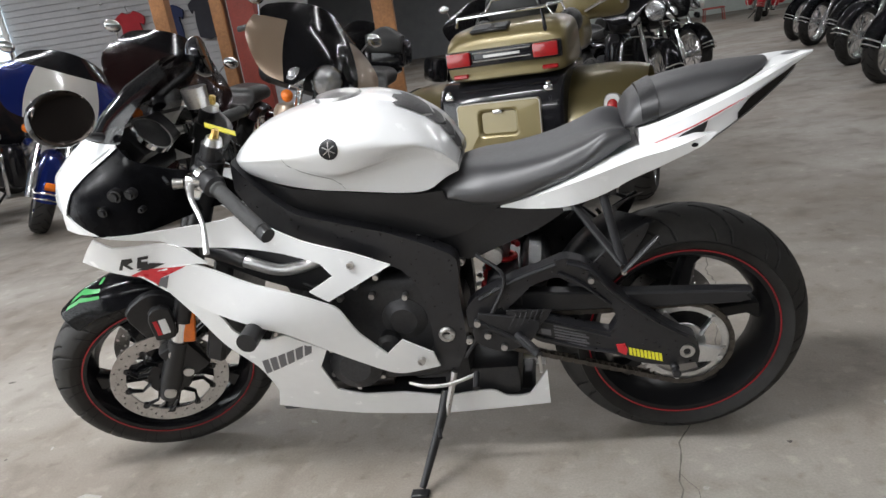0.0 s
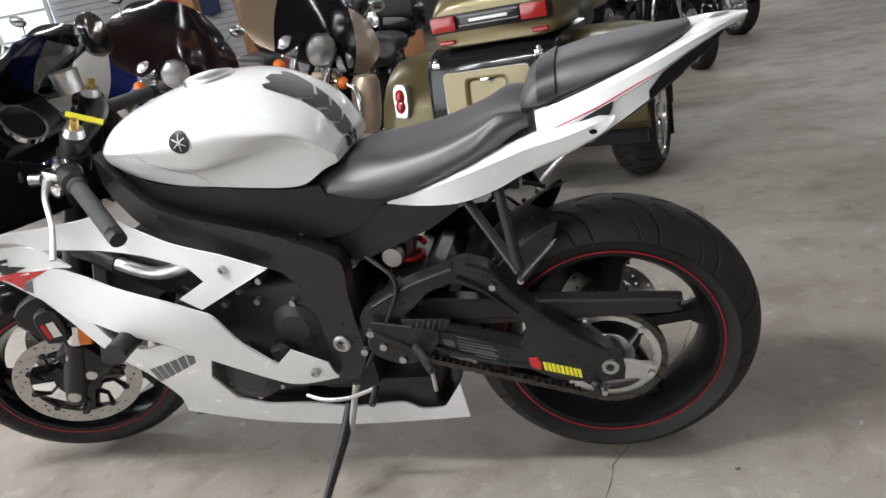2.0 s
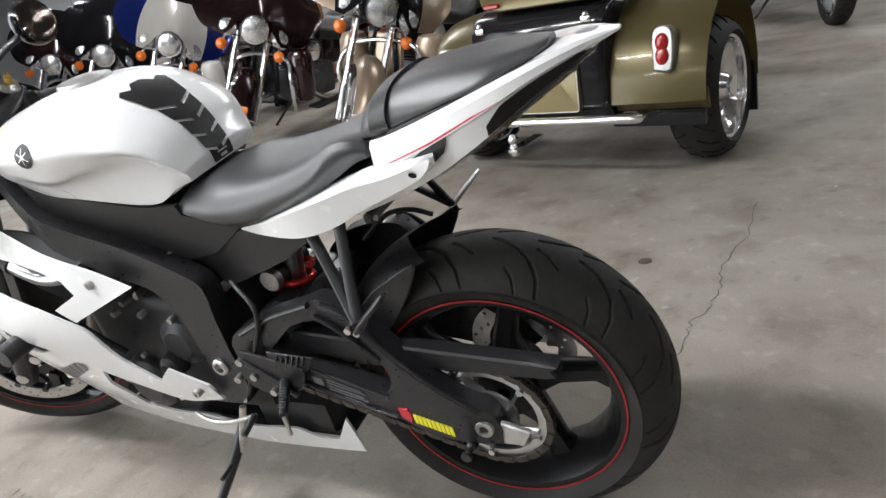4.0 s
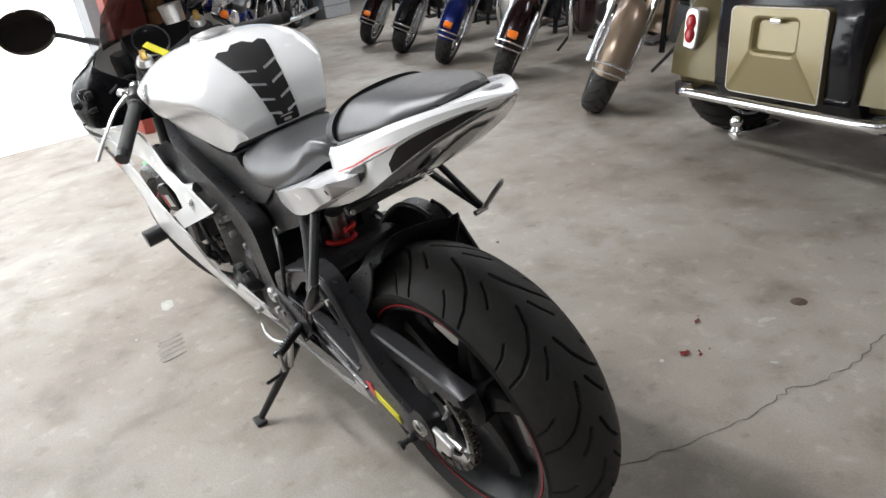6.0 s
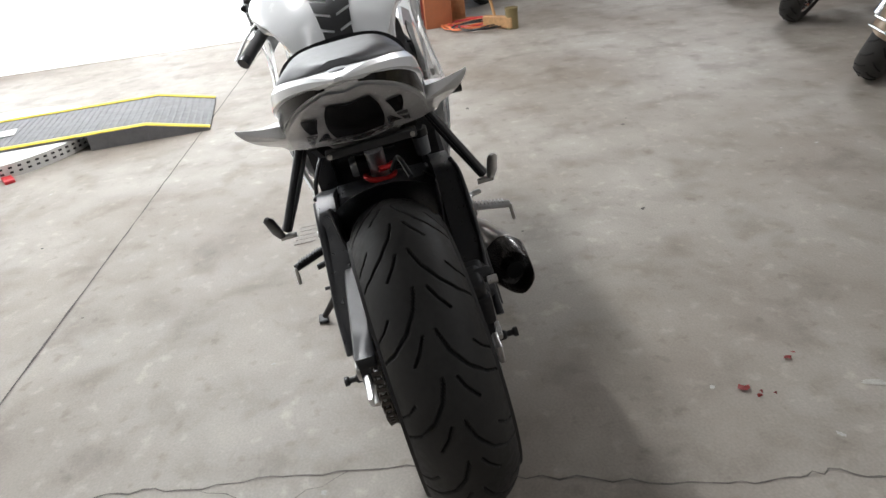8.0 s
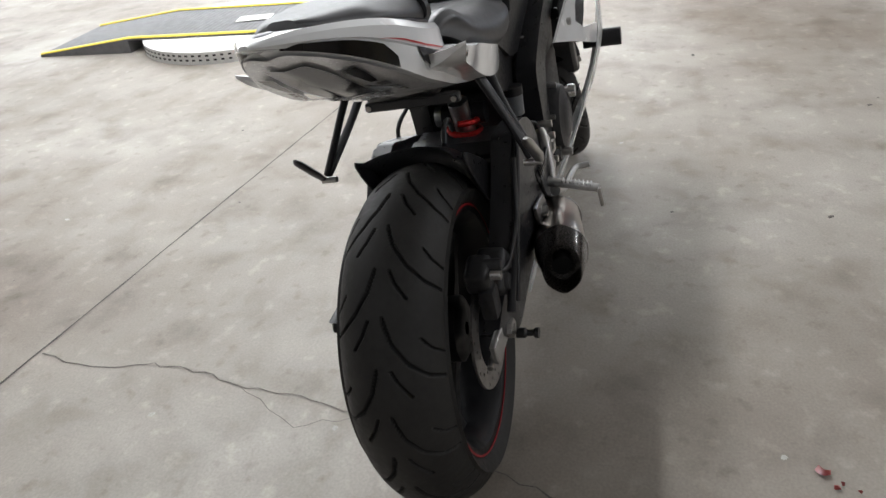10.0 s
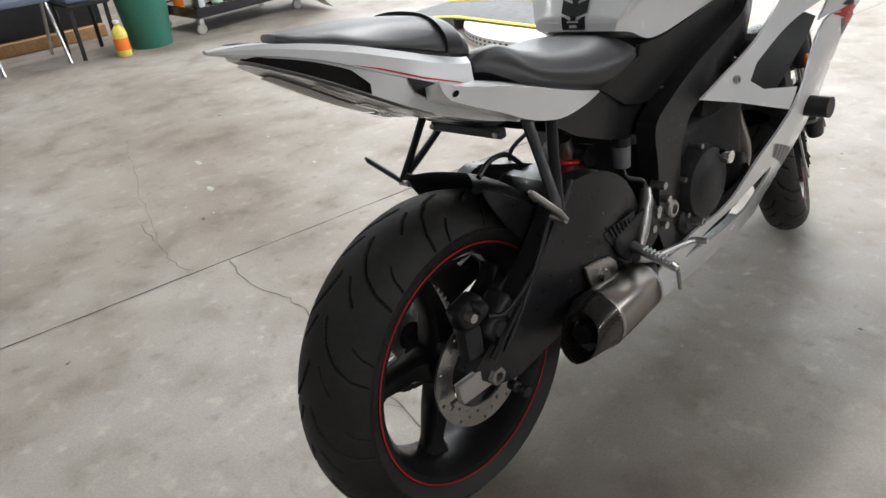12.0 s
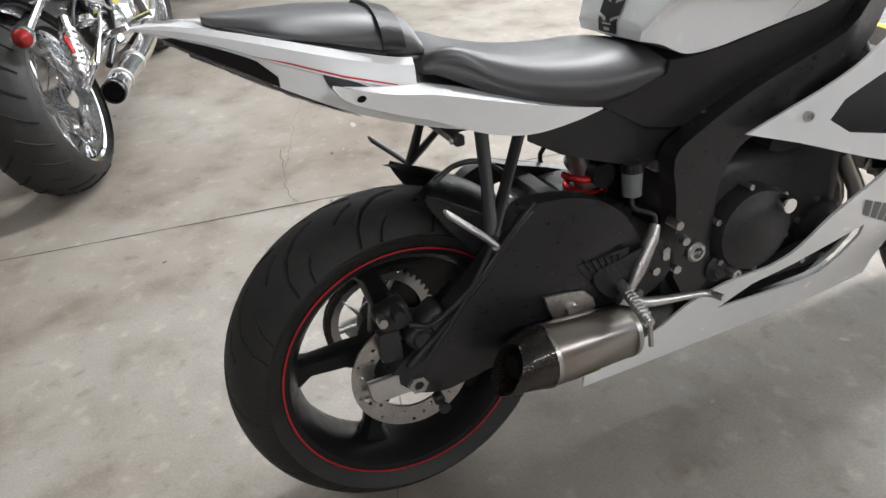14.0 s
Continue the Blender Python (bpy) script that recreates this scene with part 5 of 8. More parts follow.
# shock, reservoirs, engine
bm = bmesh.new()
add_lathe(bm, [(0.0001, -0.062), (0.022, -0.062), (0.024, -0.056), (0.024, -0.046)], (-0.428, 0, 0.560), segs=24)
cap = part("shock_reservoir_cap", bm, ALU, bike, "silver shock reservoir cap")
knob("shock_reservoir", (-0.428, 0, 0.560), "y", [(0.0235, -0.046), (0.0235, 0.05), (0.0001, 0.05)], SATIN, bike, "black shock reservoir")
bm = bmesh.new()
hel = []
for k in range(90):
    a = 2 * math.pi * k / 15
    hel.append((-0.405 + 0.034 * math.cos(a) - 0.0006 * k, 0.034 * math.sin(a), 0.560 - 0.0020 * k))
add_tube(bm, hel, 0.007, 8)
part("spring", bm, REDA, bike, "red shock spring")
tube_part("shock_body", [(-0.40, 0, 0.60), (-0.46, 0, 0.36)], 0.022, ALU, bike, "", 14, 0)
knob("fluid_cup", (-0.445, 0.112, 0), "z", [(0.0001, 0.54), (0.017, 0.54), (0.019, 0.585), (0.0001, 0.585)], material("milky_plastic", (0.17, 0.18, 0.19), 0.35), bike, "milky brake fluid cup")
knob("fluid_lid", (-0.445, 0.112, 0), "z", [(0.0001, 0.585), (0.0205, 0.585), (0.0205, 0.603), (0.0001, 0.605)], SATIN, bike)

bm = bmesh.new()
add_box(bm, (-0.74, 0, 0.42), (0.36, 0.27, 0.30), 0.04, None, 3)
add_box(bm, (-0.84, 0, 0.58), (0.20, 0.26, 0.18), 0.03, Matrix.Rotation(radians(-20), 3, "Y"), 2)
add_box(bm, (-0.60, 0, 0.34), (0.16, 0.20, 0.20), 0.03, None, 2)
eng = part("engine", bm, DARKM, bike, "dark four-cylinder engine")
for s, cs in ((-1, ((-0.80, 0.34, 0.072, 0.165), (-0.655, 0.455, 0.060, 0.150), (-0.70, 0.40, 0.030, 0.172))), (1, ((-0.675, 0.430, 0.085, 0.185), (-0.86, 0.38, 0.055, 0.160), (-0.61, 0.36, 0.03, 0.165)))):
    for x, z, r, y in cs:
        cov = knob("engine_cover", (x, 0, z), "y", [(0.0001, s * y), (r * 0.55, s * y), (r * 0.62, s * (y - 0.004)), (r * 0.92, s * (y - 0.012)), (r, s * (y - 0.03)), (r, s * 0.10)], DARKM, eng, "dark engine cover", 36)
        if r > 0.05:
            for k in range(6):
                a = 0.4 + 2 * math.pi * k / 6
                knob("cover_bolt", (x + r * 1.02 * math.cos(a), 0, z + r * 1.02 * math.sin(a)), "y", [(0.0001, s * (y - 0.020)), (0.006, s * (y - 0.020)), (0.006, s * 0.12)], STEEL, cov, "", 10)
knob("oil_filler", (-0.722, 0, 0.478), "y", [(0.0001, 0.200), (0.014, 0.200), (0.016, 0.195), (0.016, 0.17)], CHROME, eng, "bright oil filler cap")
for s in (-1, 1):
    bm = bmesh.new()
    add_tube(bm, [(-1.06, s * 0.160, 0.690), (-0.99, s * 0.175, 0.668), (-0.92, s * 0.178, 0.640), (-0.86, s * 0.176, 0.640), (-0.80, s * 0.160, 0.650)], [0.015, 0.015, 0.014, 0.014, 0.014], 12, 4)
    part("coolant_pipe", bm, ALU if s < 0 else SATIN, eng, "bare metal coolant pipe" if s < 0 else "black coolant pipe")
    tube_part("coolant_hose", [(-1.10, s * 0.150, 0.700), (-1.05, s * 0.160, 0.688), (-0.99, s * 0.175, 0.668)], 0.019, SATIN, eng, "black rubber hose", 12, 4)
    tube_part("crash_slider", [(-0.985, s * 0.20, 0.522), (-0.985, s * 0.300, 0.520)], 0.024, PLASTIC, bike, "black crash slider", 18, 0)
bm = bmesh.new()
add_box(bm, (-1.12, 0, 0.52), (0.05, 0.30, 0.30), 0.01, Matrix.Rotation(radians(22), 3, "Y"))
part("radiator", bm, SATIN, eng, "black radiator")
bm = bmesh.new()
add_box(bm, (-0.72, 0, 0.165), (0.70, 0.15, 0.02), 0.008)
part("belly_floor", bm, SATIN, bike)
for k in range(4):
    tube_part("exhaust_header", [(-0.95, -0.09 + 0.06 * k, 0.50), (-1.03, -0.085 + 0.055 * k, 0.36), (-0.95, -0.06 + 0.04 * k, 0.24), (-0.75, -0.03 + 0.02 * k, 0.21)], 0.018, TITAN, eng, "titanium exhaust header", 10, 4)
bm = bmesh.new()
add_box(bm, (-0.50, 0.0, 0.215), (0.20, 0.17, 0.09), 0.02, None, 2)
part("exhaust_chamber", bm, DARKM, eng, "sooty exhaust chamber")

# muffler
axis0, axis1, axis2 = Vector((-0.385, 0.179, 0.312)), Vector((-0.200, 0.211, 0.339)), Vector((-0.132, 0.222, 0.343))


def silencer(a, b, r0, r1, slant=0.0):
    b_ = bmesh.new()
    d = (b - a).normalized()
    side = d.cross(Vector((0, 0, 1))).normalized()
    up = side.cross(d)
    rings = []
    for t in (0, 0.03, 0.5, 0.97, 1.0):
        r = r0 + (r1 - r0) * t
        rr = r * (0.96 if t in (0, 1.0) else 1)
        ring = []
        for k in range(30):
            q = 2 * math.pi * k / 30
            h = 1 / max(abs(math.cos((q + math.pi / 6) % (math.pi / 3) - math.pi / 6)), 0.5)
            rad = rr * (0.55 + 0.45 * h * 0.94)
            p = a.lerp(b, t) + rad * (math.cos(q) * side + 1.12 * math.sin(q) * up)
            if slant and t > 0.9:
                p += d * slant * math.sin(q)
            ring.append(p)
        rings.append(ring)
    ring_faces(b_, rings)
    return b_


muf = part("muffler", silencer(axis0, axis1, 0.047, 0.053), TITAN, bike, "titanium muffler with a carbon end cap")
d3 = (axis2 - axis1).normalized()
b2 = silencer(axis1, axis2, 0.054, 0.038, -0.020)
for f in [f for f in b2.faces if len(f.verts) > 4 and (f.calc_center_median() - axis2).length < 0.03]:
    bmesh.ops.inset_individual(b2, faces=[f], thickness=0.016, depth=-0.004)
    deep = bmesh.ops.extrude_discrete_faces(b2, faces=[f])["faces"]
    for v in deep[0].verts:
        v.co -= d3 * 0.05
part("end_cap", b2, CARBON, muf, "dark carbon end cap")
# matt black plug set inside the end cap
b3 = bmesh.new()
add_tube(b3, [axis2 - d3 * 0.012, axis2 - d3 * 0.045], [0.019, 0.018], 24)
part("outlet", b3, MATT_BLACK, muf, "matt black exhaust opening")
for q in (0.02, 0.98):
    p = axis0.lerp(axis1, q)
    r = 0.0545 * (0.93 if q < 0.5 else 1.0)
    b3 = bmesh.new()
    add_tube(b3, [p - d3 * 0.005, p + d3 * 0.005], [r, r], 30)
    part("clamp_band", b3, STEEL, muf)
tube_part("link_pipe", [(-0.56, 0.06, 0.25), (-0.48, 0.13, 0.29), tuple(axis0)], [0.026, 0.028, 0.034], DARKM, muf, "browned link pipe", 14, 4)
bm = bmesh.new()
mt = tree_of(muf)
add_decal(bm, mt, [(-0.262, 0.302), (-0.240, 0.305), (-0.240, 0.326), (-0.262, 0.323)], (0, 0, 0), (1, 0, 0), (0, 0, 1), (0, -1, 0.1), 0.0015)
part("red_mark", bm, REDP, muf)
bm = bmesh.new()
add_decal(bm, mt, [(-0.300, 0.297), (-0.264, 0.302), (-0.264, 0.322), (-0.300, 0.317)], (0, 0, 0), (1, 0, 0), (0, 0, 1), (0, -1, 0.1), 0.0015)
part("yellow_mark", bm, YELLOWP, muf)
plate_part("muffler_hanger", [(-0.235, 0.420), (-0.312, 0.410), (-0.335, 0.372), (-0.300, 0.350), (-0.250, 0.372)], 0.160, 0.168, STEEL, bike, "polished muffler hanger plate", 0.002, 2)
knob("hanger_bolt", (-0.285, 0, 0.385), "y", [(0.0001, 0.178), (0.011, 0.178), (0.012, 0.168)], STEEL, bike, "", 16)

# fork, calipers, fender and bars, all turned with the steering
U = Vector((math.sin(radians(RAKE)), 0, math.cos(radians(RAKE))))


def steer(p):
    return M_F @ Vector(p)


for s in (-1, 1):
    y = s * 0.106
    low = lambda q, dy=0.0, f=0.0: steer(U * q + Vector((f, y + dy, 0)))
    leg = tube_part("fork_leg", [low(0.235), low(0.735)], 0.027, SATIN, bike, "black fork leg", 18, 0)
    tube_part("stanchion", [low(0.14), low(0.25)], 0.0215, CHROME, leg, "polished fork tube", 18, 0)
    tube_part("axle_clamp", [low(-0.035), low(0.02), low(0.165)], [0.024, 0.030, 0.026], SATIN, leg, "black axle clamp", 14, 0)
    tube_part("axle_end", [steer((0, s * 0.12, 0)), steer((0, s * 0.137, 0))], 0.016, STEEL, leg, "", 18, 0)
    knob_m = [low(0.735), low(0.752)]
    tube_part("fork_cap", knob_m, [0.022, 0.018], ALU, leg, "silver fork cap", 18, 0)
    tube_part("adjuster", [low(0.752), low(0.772)], [0.010, 0.008], GOLDM, leg, "gold preload adjuster", 6, 0)
    tube_part("collar", [low(0.66), low(0.70)], 0.033, SATIN, leg, "", 20, 0)
    bm = bmesh.new()
    add_box(bm, (0.070, s * 0.098, 0.085), (0.085, 0.050, 0.120), 0.016, Matrix.Rotation(radians(-20), 3, "Y"), 2)
    place(bm, M_F)
    cal = part("brake_caliper", bm, SATIN, bike, "black radial brake caliper")
    for dz in (0.045, 0.115):
        tube_part("piston_cap", [steer((0.075 - 0.2 * dz, s * 0.120, dz)), steer((0.075 - 0.2 * dz, s * 0.127, dz))], 0.014, ALU, cal, "silver piston cap", 16, 0)
    bm = bmesh.new()
    add_box(bm, (0.118, s * 0.120, 0.19), (0.034, 0.012, 0.105), 0.004, Matrix.Rotation(radians(18), 3, "Y"))
    part("reflector", place(bm, M_F), ORANGE, leg, "amber fork reflector")
bm = bmesh.new()
rows = []
for k in range(21):
    a = radians(20 + 105 * k / 20)
    f = k / 20
    rows.append([((0.326 - 0.055 * abs(q / 6) ** 3) * math.cos(a), (0.076 - 0.05 * max(0, f - 0.75) * 2) * q / 6, (0.326 - 0.055 * abs(q / 6) ** 3) * math.sin(a)) for q in range(-6, 7)])
ring_faces(bm, rows, False, False)
bmesh.ops.solidify(bm, geom=bm.faces[:], thickness=0.004)
fend = part("front_fender", place(bm, M_F), GLOSS, bike, "gloss black front fender with green stripes")
for s in (-1, 1):
    for nm, x0, w, mt in (("white_mark", 0.056, 0.020, WHITE), ("red_mark", 0.044, 0.011, REDP)):
        bm = bmesh.new()
        add_plate(bm, [(x0, 0.200), (x0 + w, 0.200), (x0 + w * 1.1, 0.246), (x0 + w * 0.2, 0.246)], s * 0.1385, s * 0.137, 0.0003)
        part(nm, place(bm, M_F), mt, fend)
    bm = bmesh.new()
    add_plate(bm, [(0.034, 0.185), (0.082, 0.180), (0.096, 0.268), (0.056, 0.280), (0.036, 0.250)], s * 0.120, s * 0.137, 0.003, 2)
    part("fork_guard", place(bm, M_F), SATIN, fend, "black fork guard with a plain mark")
fender_tree = tree_of(fend)
bm = bmesh.new()
for k in range(3):
    z = 0.570 + 0.013 * k
    side_decal(bm, fender_tree, [(-1.535 + 0.012 * k, z - 0.006), (-1.490, z + 0.012), (-1.435, z + 0.016), (-1.435, z + 0.023), (-1.490, z + 0.020), (-1.530 + 0.012 * k, z + 0.002)], -1, 0.002, 0.008)
part("green_stripe", bm, GREENP, fend, "green claw stripes")
for s in (-1, 1):
    bm = bmesh.new()
    add_plate(bm, [(0.0, 0.17), (0.08, 0.19), (0.12, 0.25), (0.06, 0.30), (-0.02, 0.26)], s * 0.070, s * 0.094, 0.004, 3)
    part("fender_arm", place(bm, M_F), SATIN, fend)

bm = bmesh.new()
add_tube(bm, [steer(U * 0.715 + Vector((0, -0.13, 0))), steer(U * 0.715 + Vector((0.03, 0, 0))), steer(U * 0.715 + Vector((0, 0.13, 0)))], 0.026, 12, 4, True, 0.5)
yoke = part("top_yoke", bm, SATIN, bike, "black top yoke")
inv = M_F.inverted()
g0, g1 = inv @ Vector((-1.029, -0.152, 0.863)), inv @ Vector((-0.885, -0.267, 0.778))
lv = [inv @ Vector(p) for p in ((-1.072, -0.165, 0.870), (-1.050, -0.215, 0.848), (-1.012, -0.268, 0.808), (-0.997, -0.317, 0.757))]
for s in (-1, 1):
    f = lambda p: steer((p.x, p.y if s < 0 else -p.y, p.z))
    a, b = f(g0), f(g1)
    d = (b - a).normalized()
    bar = tube_part("handlebar", [a - d * 0.06, a - d * 0.01], 0.014, SATIN, bike, "black clip-on bar", 14, 0)
    tube_part("switch_box", [a - d * 0.028, a - d * 0.008, a + d * 0.022, a + d * 0.03], [0.020, 0.027, 0.027, 0.02], SATIN, bar, "black switch box", 14, 0)
    bm = bmesh.new()
    pts, rs = [], []
    for k in range(27):
        pts.append(a + d * (0.03 + (b - a).length * k / 26 - 0.03 * k / 26))
        rs.append(0.0165 + 0.0012 * (k % 2) + (0.003 if k in (0, 1) else 0))
    add_tube(bm, pts, rs, 14)
    part("grip", bm, GRIPV, bar, "ribbed rubber grip")
    tube_part("bar_end", [b - d * 0.002, b + d * 0.004, b + d * 0.024], [0.014, 0.018, 0.017], SATIN, bar, "", 16, 0)
    pl = [f(p) for p in lv]
    tube_part("lever", pl, [0.008, 0.0065, 0.0055, 0.007], ALU, bar, "silver brake and clutch lever", 10, 4, 0.7)
    tube_part("lever_perch", [a - d * 0.03, pl[0] + (a - pl[0]) * 0.3, pl[0]], [0.020, 0.012, 0.010], ALU, bar, "silver lever perch", 12, 2)
    o = pl[0]
    bm = bmesh.new()
    add_box(bm, o.lerp(a, 0.35), (0.046, 0.026, 0.034), 0.006, Matrix.Rotation(radians(20), 3, "Y"), 2)
    add_box(bm, o + Vector((0.010, 0, -0.022)), (0.030, 0.020, 0.030), 0.005, Matrix.Rotation(radians(35), 3, "Y"), 2)
    part("perch_block", bm, CHROME, bar, "polished lever block")
    tube_part("perch_clamp", [a - d * 0.026, a - d * 0.010], 0.030, CHROME, bar, "polished perch clamp", 20, 0)
    tube_part("adjuster_wheel", [o + (o - a) * 0.25, o + (o - a) * 0.75], [0.011, 0.013], STEEL, bar, "knurled cable adjuster", 10, 0)
    tube_part("pivot_screw", [o + Vector((0, 0, 0.014)), o + Vector((0, 0, -0.014))], 0.008, CHROME, bar, "", 8, 0)
    tube_part("lever_blade", [o, o.lerp(pl[1], 0.6), pl[1]], [0.011, 0.009, 0.006], STEEL, bar, "polished lever root", 10, 0, 0.7)
tube_part("clutch_cable", [lv and (-1.10, -0.20, 0.885), (-1.16, -0.12, 0.90), (-1.15, -0.05, 0.84), (-1.05, -0.04, 0.76)], 0.004, SATIN, bike, "", 8, 5)
cup = Vector((-1.097, 0.034, 1.028))
knob("brake_fluid_pot", (cup.x, cup.y, 0), "z", [(0.0001, cup.z - 0.03), (0.027, cup.z - 0.03), (0.031, cup.z + 0.018), (0.0001, cup.z + 0.020)], STEEL, bike, "silver brake fluid pot", 24)
bm = bmesh.new()
add_box(bm, (-1.012, -0.063, 0.958), (0.072, 0.020, 0.0025), 0.0, Matrix.Rotation(radians(24), 3, "Z") @ Matrix.Rotation(radians(18), 3, "X") @ Matrix.Rotation(radians(34), 3, "Y"))
tagp = part("price_tag", bm, YELLOWP, bike, "yellow paper key tag")


# ---- the other motorcycles ----
# each faces -y of its own axes, with its front wheel on the origin


def wheel_parts(name, parent, c, r, w, spoke, m=Matrix(), tread=False, rimmat=None, whitewall=False):
    """A wheel about the x axis: rim and spokes, with its tyre under it."""
    rimmat = rimmat or CHROME
    bm = bmesh.new()
    rr = r - 0.085 if r > 0.28 else r - 0.06
    hw = w * 0.42
    add_lathe(bm, [(rr, -hw), (rr + 0.008, -hw + 0.004), (rr - 0.012, -hw + 0.02), (rr - 0.02, 0), (rr - 0.012, hw - 0.02), (rr + 0.008, hw - 0.004), (rr, hw), (rr - 0.012, hw - 0.004), (rr - 0.028, 0), (rr - 0.012, -hw + 0.004)], c, "x", 40, True)
    add_lathe(bm, [(0.001, -hw - 0.01), (0.045, -hw - 0.01), (0.05, -hw + 0.01), (0.04, 0), (0.05, hw - 0.01), (0.045, hw + 0.01), (0.001, hw + 0.01)], c, "x", 20)
    ob = part(name, place(bm, m), rimmat, parent, "bright wheel")
    bm = bmesh.new()
    for k in range(spoke):
        a = 2 * math.pi * k / spoke
        q = 0.012 if spoke < 12 else 0.004
        x = (0.02 if k % 2 else -0.02) if spoke >= 12 else 0
        add_tube(bm, [(c[0] + x, c[1] + 0.04 * math.cos(a), c[2] + 0.04 * math.sin(a)), (c[0], c[1] + (rr - 0.01) * math.cos(a), c[2] + (rr - 0.01) * math.sin(a))], [q * 1.3, q], 6)
    sp = part("spokes", place(bm, m), rimmat, ob)
    sp["kind"] = "stuff"
    bm = bmesh.new()
    prof = [(rr + 0.002, -hw * 0.9), (rr + 0.02, -w * 0.49)]
    for k in range(13):
        a = radians(-75 + 150 * k / 12)
        prof.append((r - w * 0.42 + w * 0.42 * math.cos(a), w * 0.51 * math.sin(a) / math.sin(radians(75))))
    prof += [(rr + 0.02, w * 0.49), (rr + 0.002, hw * 0.9)]
    add_lathe(bm, prof, c, "x", 64)
    tyre = part("tyre", place(bm, m), RUBBER, ob, "black road tyre")
    # dark strips laid on the crown stand in for shaded grooves
    bm = bmesh.new()
    n = 22
    for k in range(n):
        a = 2 * math.pi * k / n
        for s in (-1, 1):
            pts = []
            for q in range(4):
                u = s * w * (0.08 + 0.11 * q)
                aa = a + (0.07 * q if s > 0 else 0.07 * q + 0.14)
                rad = r - w * 0.42 + w * 0.42 * math.cos(math.asin(min(1, abs(u) / (w * 0.53)))) + 0.0006
                pts.append((c[0] + u, c[1] + rad * math.cos(aa), c[2] + rad * math.sin(aa)))
            add_tube(bm, pts, 0.0045, 4)
    tr = part("tread", place(bm, m), GROOVE_SHADE, tyre)
    tr["kind"] = "stuff"
    return ob


def lamp(name, c, r, parent, m, lens, body=None, depth=0.06, label=""):
    bm = bmesh.new()
    add_lathe(bm, [(0.001, depth), (r * 0.55, depth * 0.9), (r * 0.95, depth * 0.35), (r * 1.06, 0.0), (r * 1.06, -0.012), (r * 0.94, -0.014)], c, "y", 20)
    ob = part(name, place(bm, m), body or CHROME, parent, label)
    bm = bmesh.new()
    add_lathe(bm, [(r * 0.96, -0.010), (r * 0.7, -0.022), (0.001, -0.030)], c, "y", 20)
    part("lens", place(bm, m), lens, ob)
    return ob


REFLECT = material("faceted_reflector", (0.80, 0.82, 0.84), 0.20, 0.9, 0.6, 0.15, 40)
LEATHER = material("black_leather", (0.02, 0.02, 0.02), 0.45, 0, 0, 0.2, 10, 0.3, 200)
FINM = material("engine_fins", (0.10, 0.10, 0.105), 0.4, 0.8, 0, 0.3, 20)


